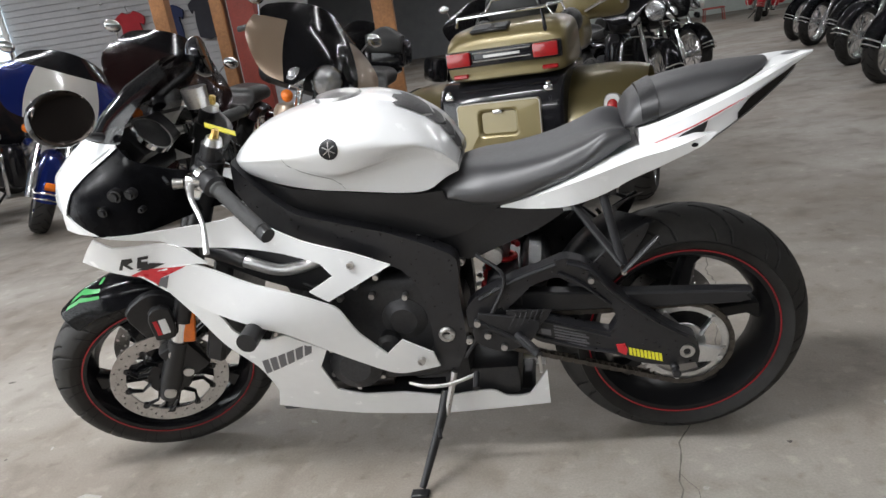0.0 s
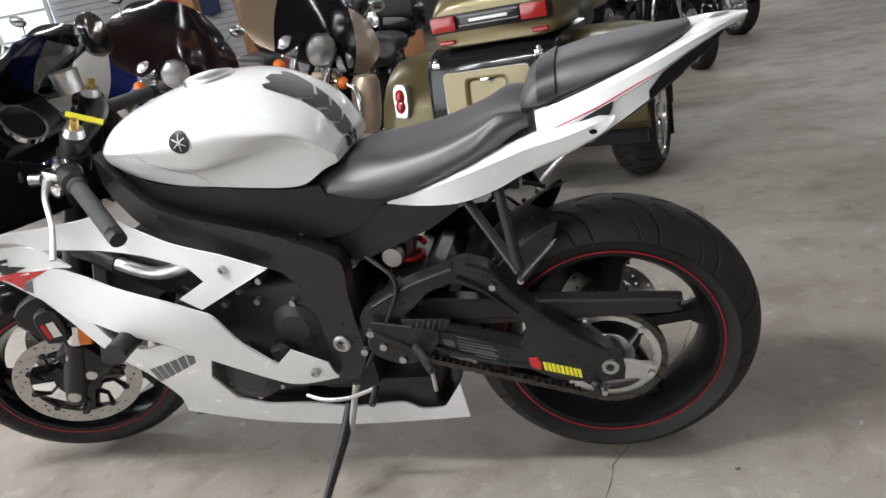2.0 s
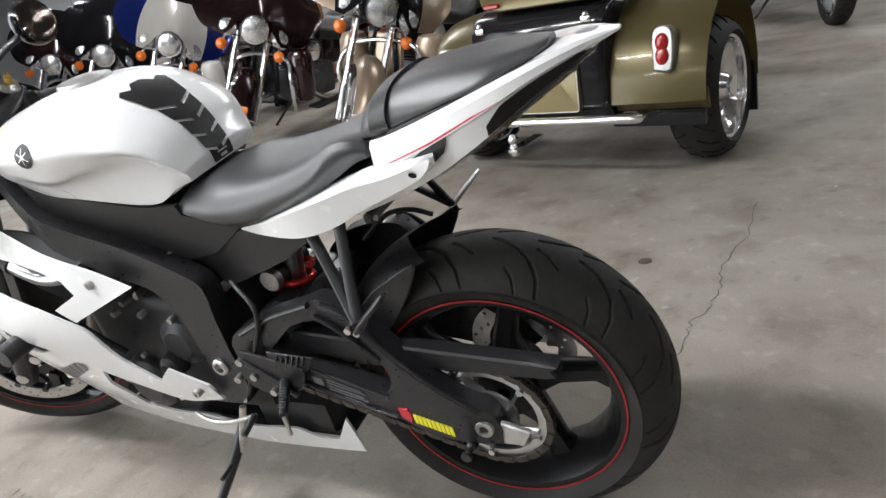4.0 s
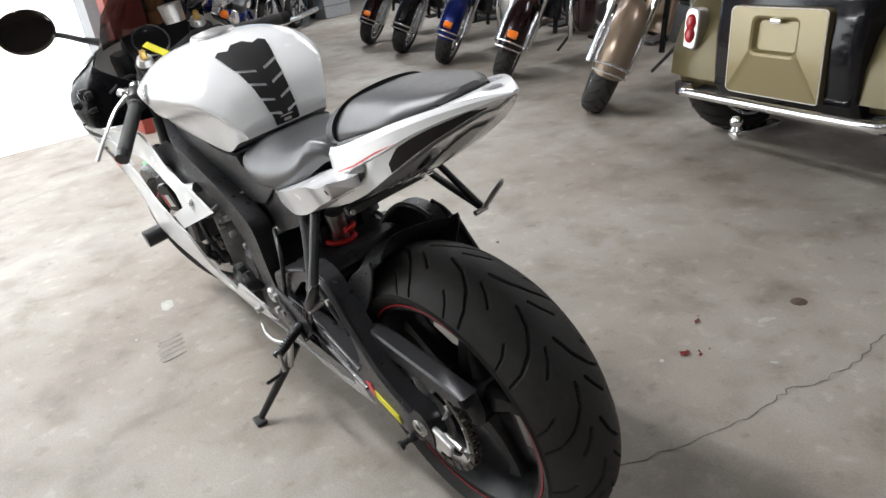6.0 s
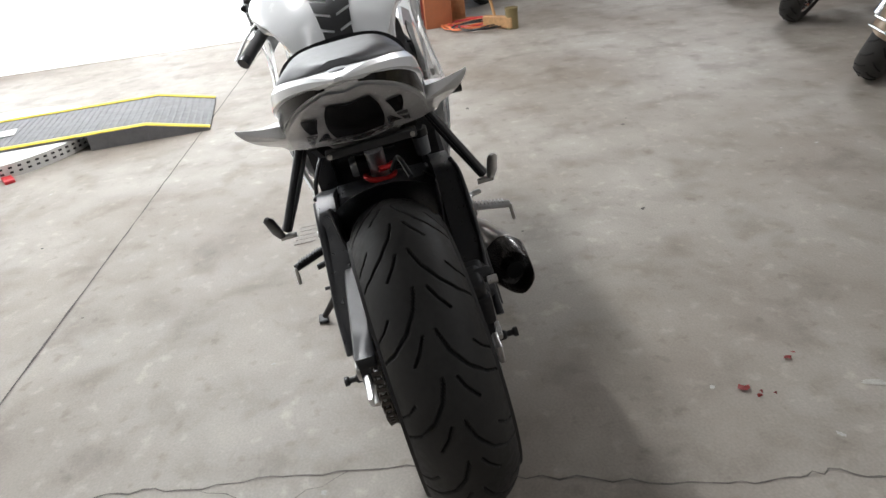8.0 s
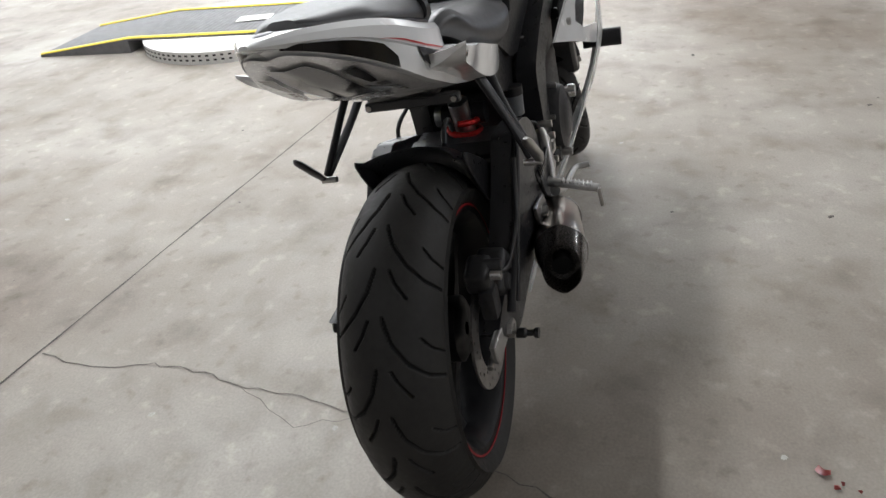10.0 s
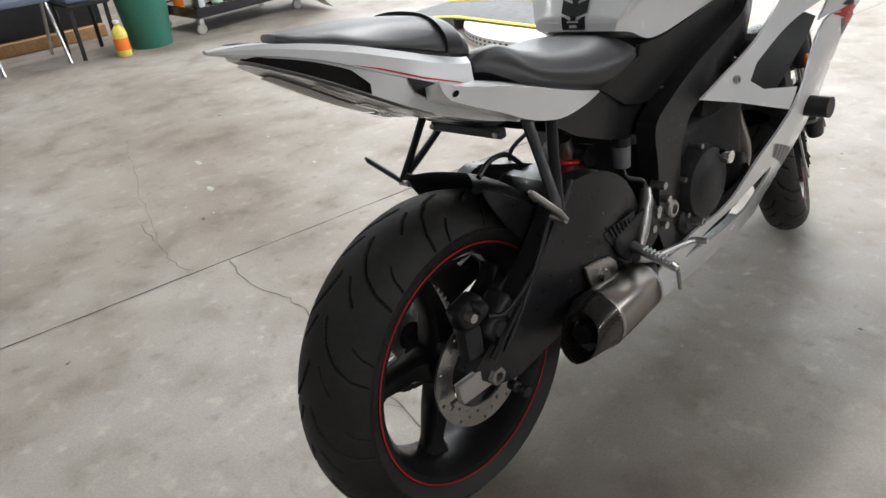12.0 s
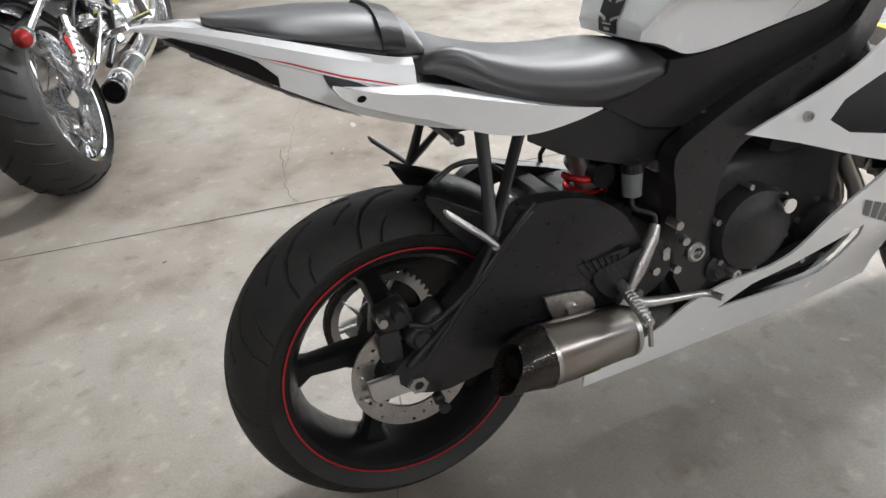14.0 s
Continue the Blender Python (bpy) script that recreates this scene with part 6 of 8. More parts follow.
def cruiser(m, paint, paint2, label, steer_by=14.0, fairing=True, bags=True, fender_lamp=True, group="touring motorcycles in a row", lean=9, fender=None, amber=None, faces=None):
    """A heavy touring motorcycle: fork and fairing turned by the bars, tank, engine, seat, bags."""
    root = thing("touring_motorcycle", m @ pose(0, 0, 0, 0, lean, 0), label, "motorcycle", group)
    R = 0.32
    rake = radians(28)
    S = Matrix.Translation((0, 0, R - 0.016)) @ Matrix.Rotation(radians(steer_by), 4, Vector((0, math.sin(rake), math.cos(rake)))) @ Matrix.Translation((0, 0, -R))
    slope = Matrix()
    slope[2][1], slope[1][2], slope[1][3] = 0.0, 0.207, -0.207 * R
    H = S @ slope
    wheel_parts("front_wheel", root, (0, 0, R), R, 0.135, 24, S)
    wheel_parts("rear_wheel", root, (0, 1.60, R), R, 0.155, 9)
    # front fender
    bm = bmesh.new()
    rows = []
    for k in range(17):
        a = radians(8 + 165 * k / 16)
        rows.append([(0.088 * u, (R + 0.035 - 0.07 * abs(u) ** 3) * math.cos(a) * -1, R + (R + 0.035 - 0.07 * abs(u) ** 3) * math.sin(a)) for u in [q / 6 for q in range(-6, 7)]])
    ring_faces(bm, rows, False, False)
    bmesh.ops.solidify(bm, geom=bm.faces[:], thickness=0.004)
    fe = part("front_fender", place(bm, S), fender or paint, root, "painted front fender")
    bm = bmesh.new()
    add_tube(bm, [(-0.095, -0.30, R + 0.10), (0, -0.352, R + 0.13), (0.095, -0.30, R + 0.10)], 0.007, 8, 5)
    add_tube(bm, [(-0.095, -0.315, R + 0.06), (0, -0.362, R + 0.085), (0.095, -0.315, R + 0.06)], 0.006, 8, 5)
    part("fender_trim", place(bm, S), CHROME, fe, "chrome fender rails")
    if fender_lamp:
        bm = bmesh.new()
        add_box(bm, (0, -0.325, R + 0.175), (0.075, 0.05, 0.045), 0.014, Matrix.Rotation(radians(35), 3, "X"), 2)
        part("fender_lamp", place(bm, S), ORANGE, fe, "amber fender lamp")
    for s in (-1, 1):
        bm = bmesh.new()
        add_tube(bm, [(s * 0.105, 0.0, R), (s * 0.108, 0.10, 0.58), (s * 0.110, 0.22, 0.98)], [0.026, 0.026, 0.022], 14)
        leg = part("fork_leg", place(bm, H), CHROME, root, "chrome fork leg")
        bm = bmesh.new()
        add_tube(bm, [(s * 0.105, -0.002, R - 0.05), (s * 0.106, 0.05, 0.46)], 0.034, 14)
        part("slider", place(bm, H), CHROME, leg)
        lamp("spot_lamp", (s * 0.185, 0.09, 0.885), 0.056, root, H, REFLECT, None, 0.07, "chrome passing lamp")
        lamp("turn_signal", (s * 0.205, 0.10, 0.760), 0.036, root, H, amber or ORANGE, amber or ORANGE, 0.05, "amber turn signal")
        bm = bmesh.new()
        add_tube(bm, [(s * 0.205, 0.12, 0.76), (s * 0.19, 0.13, 0.82), (s * 0.10, 0.15, 0.82)], 0.009, 8)
        part("signal_arm", place(bm, H), CHROME, root)
    lamp("headlight", (0, 0.015, 0.925), 0.092, root, H, REFLECT, None, 0.13, "large round chrome headlight")
    bm = bmesh.new()
    add_tube(bm, [(-0.40, 0.62, 1.03), (-0.30, 0.42, 1.12), (-0.10, 0.26, 1.06), (0.10, 0.26, 1.06), (0.30, 0.42, 1.12), (0.40, 0.62, 1.03)], 0.0135, 10, 5)
    bar = part("handlebar", place(bm, H), CHROME, root, "chrome handlebar")
    for s in (-1, 1):
        bm = bmesh.new()
        add_tube(bm, [(s * 0.385, 0.59, 1.045), (s * 0.43, 0.70, 0.99)], 0.019, 12)
        part("grip", place(bm, H), GRIPV, bar)
        bm = bmesh.new()
        add_tube(bm, [(s * 0.36, 0.50, 1.09), (s * 0.40, 0.48, 1.20), (s * 0.43, 0.47, 1.22)], 0.006, 8)
        mr = part("mirror_arm", place(bm, H), CHROME, bar)
        bm = bmesh.new()
        add_ball(bm, (s * 0.44, 0.47, 1.235), 0.062, (1, 0.35, 0.72))
        part("mirror", place(bm, H), CHROME, mr)
    if fairing:
        def bat(u, v):
            half = 0.45 + 0.05 * math.sin(math.pi * v) - 0.05 * v
            low = 0.835 + 0.195 * max(0.0, 1 - (abs(u) / 0.40) ** 2) + 0.10 * max(0.0, (abs(u) - 0.72) / 0.28) ** 2
            top = 1.185 - 0.06 * abs(u) ** 2.4
            return (half * u, 0.005 + 0.24 * abs(u) ** 2.0 + 0.30 * v ** 1.3, low + (top - low) * v)
        for nm, u0, u1, mt in (("fairing_side", -1, -0.56, (faces or (paint, paint2))[1]), ("fairing_centre", -0.56, 0.56, (faces or (paint, paint2))[0]), ("fairing_side", 0.56, 1, (faces or (paint, paint2))[1])):
            bm = bmesh.new()
            rows = [[bat(u0 + (u1 - u0) * i / 10, j / 12) for i in range(11)] for j in range(13)]
            ring_faces(bm, rows, False, False)
            bmesh.ops.solidify(bm, geom=bm.faces[:], thickness=0.006)
            part(nm, place(bm, H), mt, root, "painted batwing fairing")
        bm = bmesh.new()
        rows = []
        for j in range(7):
            v = j / 6
            rows.append([((0.38 - 0.10 * v ** 2) * u, 0.30 + 0.20 * v + 0.20 * abs(u) ** 2, 1.165 + 0.15 * v * (1 - 0.35 * u * u) - 0.05 * u * u) for u in [i / 8 for i in range(-8, 9)]])
        ring_faces(bm, rows, False, False)
        bmesh.ops.solidify(bm, geom=bm.faces[:], thickness=0.004)
        part("windscreen", place(bm, H), GLOSS, root, "dark low windscreen")
    # tank, seats, fenders
    bm = bmesh.new()
    st = [(0.42, 0.90, ((0.06, 0.885), (0.10, 0.85), (0.09, 0.80), (0.05, 0.78))), (0.52, 0.96, ((0.10, 0.945), (0.165, 0.88), (0.15, 0.80), (0.08, 0.77))), (0.68, 0.955, ((0.11, 0.94), (0.175, 0.875), (0.155, 0.79), (0.08, 0.76))), (0.85, 0.88, ((0.09, 0.87), (0.14, 0.83), (0.12, 0.77), (0.06, 0.75))), (0.96, 0.80, ((0.05, 0.795), (0.07, 0.78), (0.06, 0.75), (0.04, 0.74)))]
    add_loft(bm, st, 5, 5)
    place(bm, Matrix.Rotation(radians(90), 4, "Z"))
    part("fuel_tank", bm, paint, root, "painted teardrop tank")
    bm = bmesh.new()
    st = [(0.90, 0.80, ((0.08, 0.79), (0.12, 0.76), (0.10, 0.70), (0.06, 0.69))), (1.08, 0.745, ((0.12, 0.745), (0.175, 0.72), (0.16, 0.66), (0.08, 0.65))), (1.28, 0.78, ((0.12, 0.78), (0.165, 0.74), (0.15, 0.68), (0.08, 0.66))), (1.36, 0.845, ((0.10, 0.84), (0.14, 0.80), (0.13, 0.72), (0.08, 0.68))), (1.62, 0.85, ((0.10, 0.84), (0.14, 0.80), (0.13, 0.74), (0.08, 0.70))), (1.74, 0.80, ((0.07, 0.79), (0.10, 0.77), (0.09, 0.72), (0.06, 0.70)))]
    add_loft(bm, st, 5, 5)
    place(bm, Matrix.Rotation(radians(90), 4, "Z"))
    part("seat", bm, LEATHER, root, "black leather two-up seat")
    bm = bmesh.new()
    rows = []
    for k in range(17):
        a = radians(-15 + 150 * k / 16)
        rows.append([(0.105 * u, 1.60 + (R + 0.05 - 0.07 * abs(u) ** 3) * math.cos(a), R + (R + 0.05 - 0.07 * abs(u) ** 3) * math.sin(a)) for u in [q / 6 for q in range(-6, 7)]])
    ring_faces(bm, rows, False, False)
    bmesh.ops.solidify(bm, geom=bm.faces[:], thickness=0.004)
    part("rear_fender", bm, paint, root, "painted rear fender")
    # engine
    bm = bmesh.new()
    add_box(bm, (0, 0.80, 0.38), (0.26, 0.44, 0.26), 0.05, None, 2)
    add_lathe(bm, [(0.001, 0.17), (0.09, 0.165), (0.11, 0.14), (0.11, 0)], (0, 0.72, 0.38), "x", 24)
    add_lathe(bm, [(0.001, -0.17), (0.09, -0.165), (0.11, -0.14), (0.11, 0)], (0, 0.72, 0.38), "x", 24)
    eng_ = part("engine", bm, FINM, root, "V-twin engine with fins and chrome covers")
    for a, y in ((-24, 0.62), (24, 0.86)):
        bm = bmesh.new()
        rot = Matrix.Rotation(radians(-a), 3, "X")
        for k in range(9):
            add_box(bm, Vector((0, 0.74 + (y - 0.74) * (0.4 + 0.11 * k), 0.50 + 0.024 * k)), (0.16, 0.17, 0.012), 0.004, rot)
        part("cylinder", bm, FINM, eng_, "finned cylinder")
        bm = bmesh.new()
        add_box(bm, Vector((0, 0.74 + (y - 0.74) * 1.45, 0.735)), (0.15, 0.16, 0.07), 0.02, rot, 2)
        part("rocker_cover", bm, CHROME, eng_, "chrome rocker cover")
    bm = bmesh.new()
    add_lathe(bm, [(0.001, 0.20), (0.075, 0.195), (0.09, 0.17), (0.09, 0.12)], (0, 0.70, 0.64), "x", 24)
    part("air_cleaner", bm, CHROME, eng_, "chrome air cleaner")
    bm = bmesh.new()
    add_tube(bm, [(-0.27, 0.30, 0.28), (-0.31, 0.26, 0.50), (-0.20, 0.34, 0.66), (0.20, 0.34, 0.66), (0.31, 0.26, 0.50), (0.27, 0.30, 0.28)], 0.017, 10, 5)
    part("engine_guard", bm, CHROME, root, "chrome engine guard")
    for s in (-1, 1):
        bm = bmesh.new()
        add_tube(bm, [(s * 0.14, 0.62, 0.55), (s * 0.20, 0.56, 0.40), (s * 0.20, 0.80, 0.24), (s * 0.21, 1.20, 0.22), (s * 0.22, 2.0, 0.25)], [0.022, 0.024, 0.026, 0.045, 0.045], 12, 5)
        part("exhaust", bm, CHROME, root, "chrome exhaust pipe")
        bm = bmesh.new()
        add_box(bm, (s * 0.24, 0.72, 0.24), (0.11, 0.34, 0.02), 0.008, None, 2)
        part("floorboard", bm, SATIN, root)
        bm = bmesh.new()
        add_tube(bm, [(s * 0.10, 0.30, 0.30), (s * 0.09, 0.32, 0.60), (s * 0.05, 0.40, 0.80)], 0.018, 8)
        part("frame_tube", bm, GLOSS, root)
        if bags:
            bm = bmesh.new()
            add_box(bm, (s * 0.32, 1.62, 0.50), (0.20, 0.62, 0.30), 0.06, None, 3)
            part("saddlebag", bm, paint, root, "painted hard saddlebag")
            bm = bmesh.new()
            add_lathe(bm, [(0.001, 0.33), (0.060, 0.34), (0.082, 0.38), (0.092, 0.46), (0.096, 0.58), (0.090, 0.66), (0.070, 0.70), (0.001, 0.712)], (s * 0.285, 0.42, 0), "z", 22)
            part("leg_shield", bm, fender or paint2, root, "rounded painted leg shield")
    bm = bmesh.new()
    add_box(bm, (0, 0.345, 0.56), (0.25, 0.04, 0.34), 0.03, Matrix.Rotation(radians(-10), 3, "X"), 2)
    cool = part("oil_cooler", bm, fender or SATIN, root)
    for k in range(7):
        bm = bmesh.new()
        add_box(bm, (0, 0.318 + 0.006 * k, 0.45 + 0.036 * k), (0.19, 0.012, 0.010), 0.002)
        part("cooler_fin", bm, FINM, cool)
    if fairing:
        bm = bmesh.new()
        add_box(bm, (0, 0.46, 0.90), (0.62, 0.20, 0.30), 0.09, Matrix.Rotation(radians(-20), 3, "X"), 3)
        part("inner_fairing", place(bm, H), SATIN, root, "black inner fairing")
    bm = bmesh.new()
    add_tube(bm, [(-0.12, 0.70, 0.22), (-0.28, 0.66, 0.012)], [0.013, 0.011], 8)
    part("side_stand", bm, SATIN, root)
    return root


# the row beside the trike: all stand at one slant
ROW_YAW = -5.0


def row_pose(x, y, yaw=ROW_YAW):
    return pose(x + 0.10, y, 0, 0, 0, yaw)


champ = cruiser(row_pose(-2.01, 2.50), GLOSS, CHAMP, "black and champagne touring motorcycle with batwing fairing", 46, True, True, False, fender=CHAMP)
maroon = cruiser(row_pose(-3.30, 2.92), MAROON, MAROON, "dark maroon touring motorcycle with batwing fairing", 46)
blue = cruiser(row_pose(-4.42, 3.20), BLUEP, CREAM, "blue and cream touring motorcycle with batwing fairing", 46, faces=(CREAM, BLUEP))
cruiser(row_pose(-5.50, 3.45), GLOSS, GLOSS, "black touring motorcycle with chrome fork", 46, True, True, False)
cruiser(row_pose(-6.60, 3.72), MAROON, GLOSS, "maroon and black touring motorcycle", 46)
cruiser(pose(-8.2, 2.3, 0, 0, 0, 40), GLOSS, GLOSS, "black cruiser motorcycle without fairing", 10, False, False, False)
cruiser(pose(-9.0, 3.1, 0, 0, 0, 40), SKYP, CREAM, "turquoise cruiser motorcycle with chrome", 10, False, False)
cruiser(pose(-5.63, 1.29, 0, 0, 0, 55), BLUEP, BLUEP, "blue cruiser motorcycle with chrome", 5, False, False)
cruiser(pose(-9.8, 3.9, 0, 0, 0, 40), SKYP, SKYP, "turquoise cruiser motorcycle among the far row", 10, False, False)
cruiser(pose(-10.3, 1.9, 0, 0, 0, 45), BLUEP, CREAM, "blue cruiser motorcycle among the far row", 10, False, False)
cruiser(pose(-11.2, 3.0, 0, 0, 0, 45), BLUEP, BLUEP, "deep blue cruiser motorcycle among the far row", 10, False, False)
backrest = bmesh.new()
st = [(-0.15, 1.02, ((0.05, 1.02), (0.07, 1.0), (0.06, 0.90), (0.04, 0.88))), (0.0, 1.09, ((0.045, 1.085), (0.075, 1.02), (0.07, 0.90), (0.04, 0.88))), (0.15, 1.02, ((0.05, 1.02), (0.07, 1.0), (0.06, 0.90), (0.04, 0.88)))]
add_loft(backrest, st, 5, 6)
part("backrest", place(backrest, Matrix.Translation((0, 1.78, 0.06))), LEATHER, champ, "black leather passenger backrest")
bm = bmesh.new()
add_box(bm, (0, 1.90, 0.93), (0.34, 0.28, 0.22), 0.06, None, 3)
part("top_box", bm, GLOSS, champ)
bm = bmesh.new()
add_box(bm, (0, 1.80, 0.80), (0.20, 0.30, 0.07), 0.02)
part("rack", bm, GLOSS, champ)

# a black touring motorcycle past the trike, and the dark line across the aisle
cruiser(pose(0.72, 5.30, 0, 0, 0, 28), GLOSS, GLOSS, "black touring motorcycle with chrome lamps", -16, True, True, False, "motorcycles behind the trike", amber=GLOSS)
cruiser(pose(1.35, 7.3, 0, 0, 0, 35), GLOSS, CREAM, "black and white touring motorcycle", -10, True, True, False, "motorcycles behind the trike", amber=GLOSS)
cruiser(pose(-0.95, 6.0, 0, 0, 0, 20), GLOSS, GLOSS, "black touring motorcycle with dark screen", -12, True, True, False, "motorcycles behind the trike", amber=GLOSS)
cruiser(pose(-2.7, 6.6, 0, 0, 0, 10), GLOSS, MAROON, "black and maroon touring motorcycle", -12, True, True, False, "motorcycles behind the trike", amber=GLOSS)
dark = cruiser(pose(3.38, 8.25, 0, 0, 0, -62), GLOSS, GLOSS, "black cruiser motorcycle with black wheels", 12, False, False, False, "dark motorcycles along the aisle", amber=GLOSS)
for x, y, r in ((3.40, 9.35, -60), (3.55, 10.5, -60), (2.66, 5.22, -66), (2.95, 6.7, -64)):
    copy_thing(dark, pose(x, y, 0, 0, 0, r) @ pose(0, 0, 0, 0, 4, 0))


# ---- the olive and black trike ----
# its own axes: x to its right, y ahead; the origin lies under the middle of its tail
trike = thing("trike", pose(-0.54, 1.93, 0, 0, 0, -12.4), "olive gold and black trike with chrome bumper", "motorcycle")


def tpart(name, bm, mat, label="", parent=None):
    return part(name, bm, mat, parent or trike, label)


# trunk body
bm = bmesh.new()
prof = [(0.02, 0.30), (-0.015, 0.36), (-0.005, 0.55), (0.02, 0.70), (0.06, 0.755), (0.16, 0.785), (0.60, 0.80)]
rings = []
for x, k in ((-0.335, 0.6), (-0.320, 0.15), (-0.30, 0.0), (0.30, 0.0), (0.320, 0.15), (0.335, 0.6)):
    rings.append([(x, y + 0.05 * k, z - 0.02 * k) for y, z in prof] + [(x, 0.60, 0.30)])
ring_faces(bm, rings)
trunk = tpart("trunk", bm, GLOSS, "gloss black trunk")
# lid: an olive panel with a pressed square recess and a chrome latch
bm = bmesh.new()


def face_y(z):
    return float(np.interp(z, [0.30, 0.36, 0.55, 0.70, 0.755], [0.02, -0.015, -0.005, 0.02, 0.06]))


def rounded(w, h, r, cz, n=5):
    """A rounded rectangle about (0, cz) as (x, z)."""
    out = []
    for cx, cy, a0 in ((w - r, h - r, 0), (r - w, h - r, 90), (r - w, r - h, 180), (w - r, r - h, 270)):
        out += [(cx + r * math.cos(radians(a0 + 90 * k / n)), cz + cy + r * math.sin(radians(a0 + 90 * k / n))) for k in range(n + 1)]
    return out


LID = [(rounded(0.222, 0.168, 0.022, 0.510), 0.0), (rounded(0.222, 0.168, 0.022, 0.510), -0.026), (rounded(0.217, 0.163, 0.020, 0.510), -0.031), (rounded(0.112, 0.074, 0.028, 0.572), -0.031), (rounded(0.102, 0.064, 0.024, 0.572), -0.026), (rounded(0.092, 0.054, 0.020, 0.572), -0.008)]
vs = ring_faces(bm, [[(x, face_y(z) + dy, z) for x, z in o] for o, dy in LID], True, False)
bm.faces.new(vs[-1])
lid = part("trunk_lid", bm, KHAKI, trike, "olive gold trunk lid with a pressed recess", 12)
bm = bmesh.new()
rim = rounded(0.2195, 0.1655, 0.021, 0.510)
add_tube(bm, [(x, face_y(z) - 0.029, z) for x, z in rim + rim[:1]], 0.0025, 6)
tpart("lid_rim", bm, CREAM, "thin pale rim", lid)
bm = bmesh.new()
add_box(bm, (0.0, -0.018, 0.628), (0.05, 0.020, 0.020), 0.006, None, 2)
tpart("latch", bm, CHROME, "chrome latch", lid)
for s in (-1, 1):
    bm = bmesh.new()
    add_box(bm, (s * 0.265, 0.030, 0.715), (0.045, 0.03, 0.028), 0.008, None, 2)
    add_ball(bm, (s * 0.265, 0.022, 0.735), 0.014)
    tpart("hinge", bm, CHROME, "chrome trunk hinge", trunk)
    # fender over the wheel
    bm = bmesh.new()
    rings = []
    for k in range(15):
        a = radians(-28 + 216 * k / 14)
        cy, cz, r = 0.42, 0.33, 0.37
        y, z = cy - (r + 0.03) * math.cos(a), cz + r * 1.18 * math.sin(a)
        if k < 2:
            y = 0.085 if k == 0 else 0.06
            z = 0.30 if k == 0 else 0.40
        sec = []
        for q in range(9):
            u = q / 8
            x = 0.31 + (0.41 if s > 0 else 0.35) * u
            dip = 0.05 * u ** 4
            f = (y - cy), (z - cz)
            sec.append((s * x, cy + f[0] * (1 - dip * 1.6), cz + f[1] * (1 - dip * 1.6)))
        rings.append(sec)
    ring_faces(bm, rings, False, False)
    bmesh.ops.solidify(bm, geom=bm.faces[:], thickness=0.006)
    fd = tpart("rear_fender", bm, KHAKI, "olive gold rear fender")
    bm = bmesh.new()
    add_box(bm, (s * (0.51 if s > 0 else 0.485), 0.085, 0.275), (0.40 if s > 0 else 0.345, 0.03, 0.07), 0.012, None, 2)
    tpart("fender_skirt", bm, GLOSS, "black fender edge", fd)
    # tail light: two red lenses on a chrome plate
    bm = bmesh.new()
    add_plate(bm, [(-0.036, -0.080), (0.036, -0.080), (0.042, 0.06), (0.0, 0.090), (-0.042, 0.06)], -0.012, 0.05, 0.006, 3)
    mm = Matrix.Translation((0.565 if s > 0 else -0.515, 0.050, 0.560)) @ Matrix.Rotation(radians(-10), 4, "X")
    tl_ = tpart("tail_light", place(bm, mm), STEEL, "chrome tail light with two red lenses")
    for dz in (-0.026, 0.026):
        bm = bmesh.new()
        add_ball(bm, (0, -0.012, dz), 0.034, (0.82, 0.5, 1.05))
        tpart("lens", place(bm, mm), REDL, "", tl_)
    w = wheel_parts("rear_wheel", trike, (s * 0.61, 0.44, 0.305), 0.305, 0.22, 8, rimmat=CHROME)
    bm = bmesh.new()
    add_lathe(bm, [(0.001, s * 0.085), (0.05, s * 0.085), (0.07, s * 0.05), (0.16, s * 0.02), (0.205, s * 0.06), (0.22, s * 0.095)], (s * 0.61, 0.44, 0.305), "x", 40)
    part("chrome_dish", bm, CHROME, w, "deep chrome wheel dish")
    bm = bmesh.new()
    add_box(bm, (s * 0.62, 0.80, 0.22), (0.18, 0.02, 0.24), 0.004)
    tpart("mud_flap", bm, SATIN, "black mud flap")
# bumper and hitch
bm = bmesh.new()
add_tube(bm, [(-0.49, 0.10, 0.31), (-0.46, -0.02, 0.31), (-0.40, -0.055, 0.31), (0.40, -0.055, 0.31), (0.46, -0.02, 0.31), (0.49, 0.10, 0.31)], 0.020, 14, 4)
tpart("bumper", bm, CHROME, "chrome tube bumper")
bm = bmesh.new()
add_ball(bm, (-0.10, -0.10, 0.245), 0.025)
add_lathe(bm, [(0.001, 0.17), (0.018, 0.17), (0.02, 0.19), (0.012, 0.20), (0.012, 0.235), (0.026, 0.21)], (-0.10, -0.10, 0), "z", 16)
add_box(bm, (-0.10, 0.0, 0.195), (0.05, 0.24, 0.02), 0.004)
tpart("hitch_ball", bm, CHROME, "chrome tow hitch ball")
# rear axle and underbody
bm = bmesh.new()
add_tube(bm, [(-0.5, 0.44, 0.305), (0.5, 0.44, 0.305)], 0.04, 10)
add_box(bm, (0, 0.5, 0.27), (0.5, 0.6, 0.10), 0.03)
tpart("axle", bm, SATIN, "black rear axle")
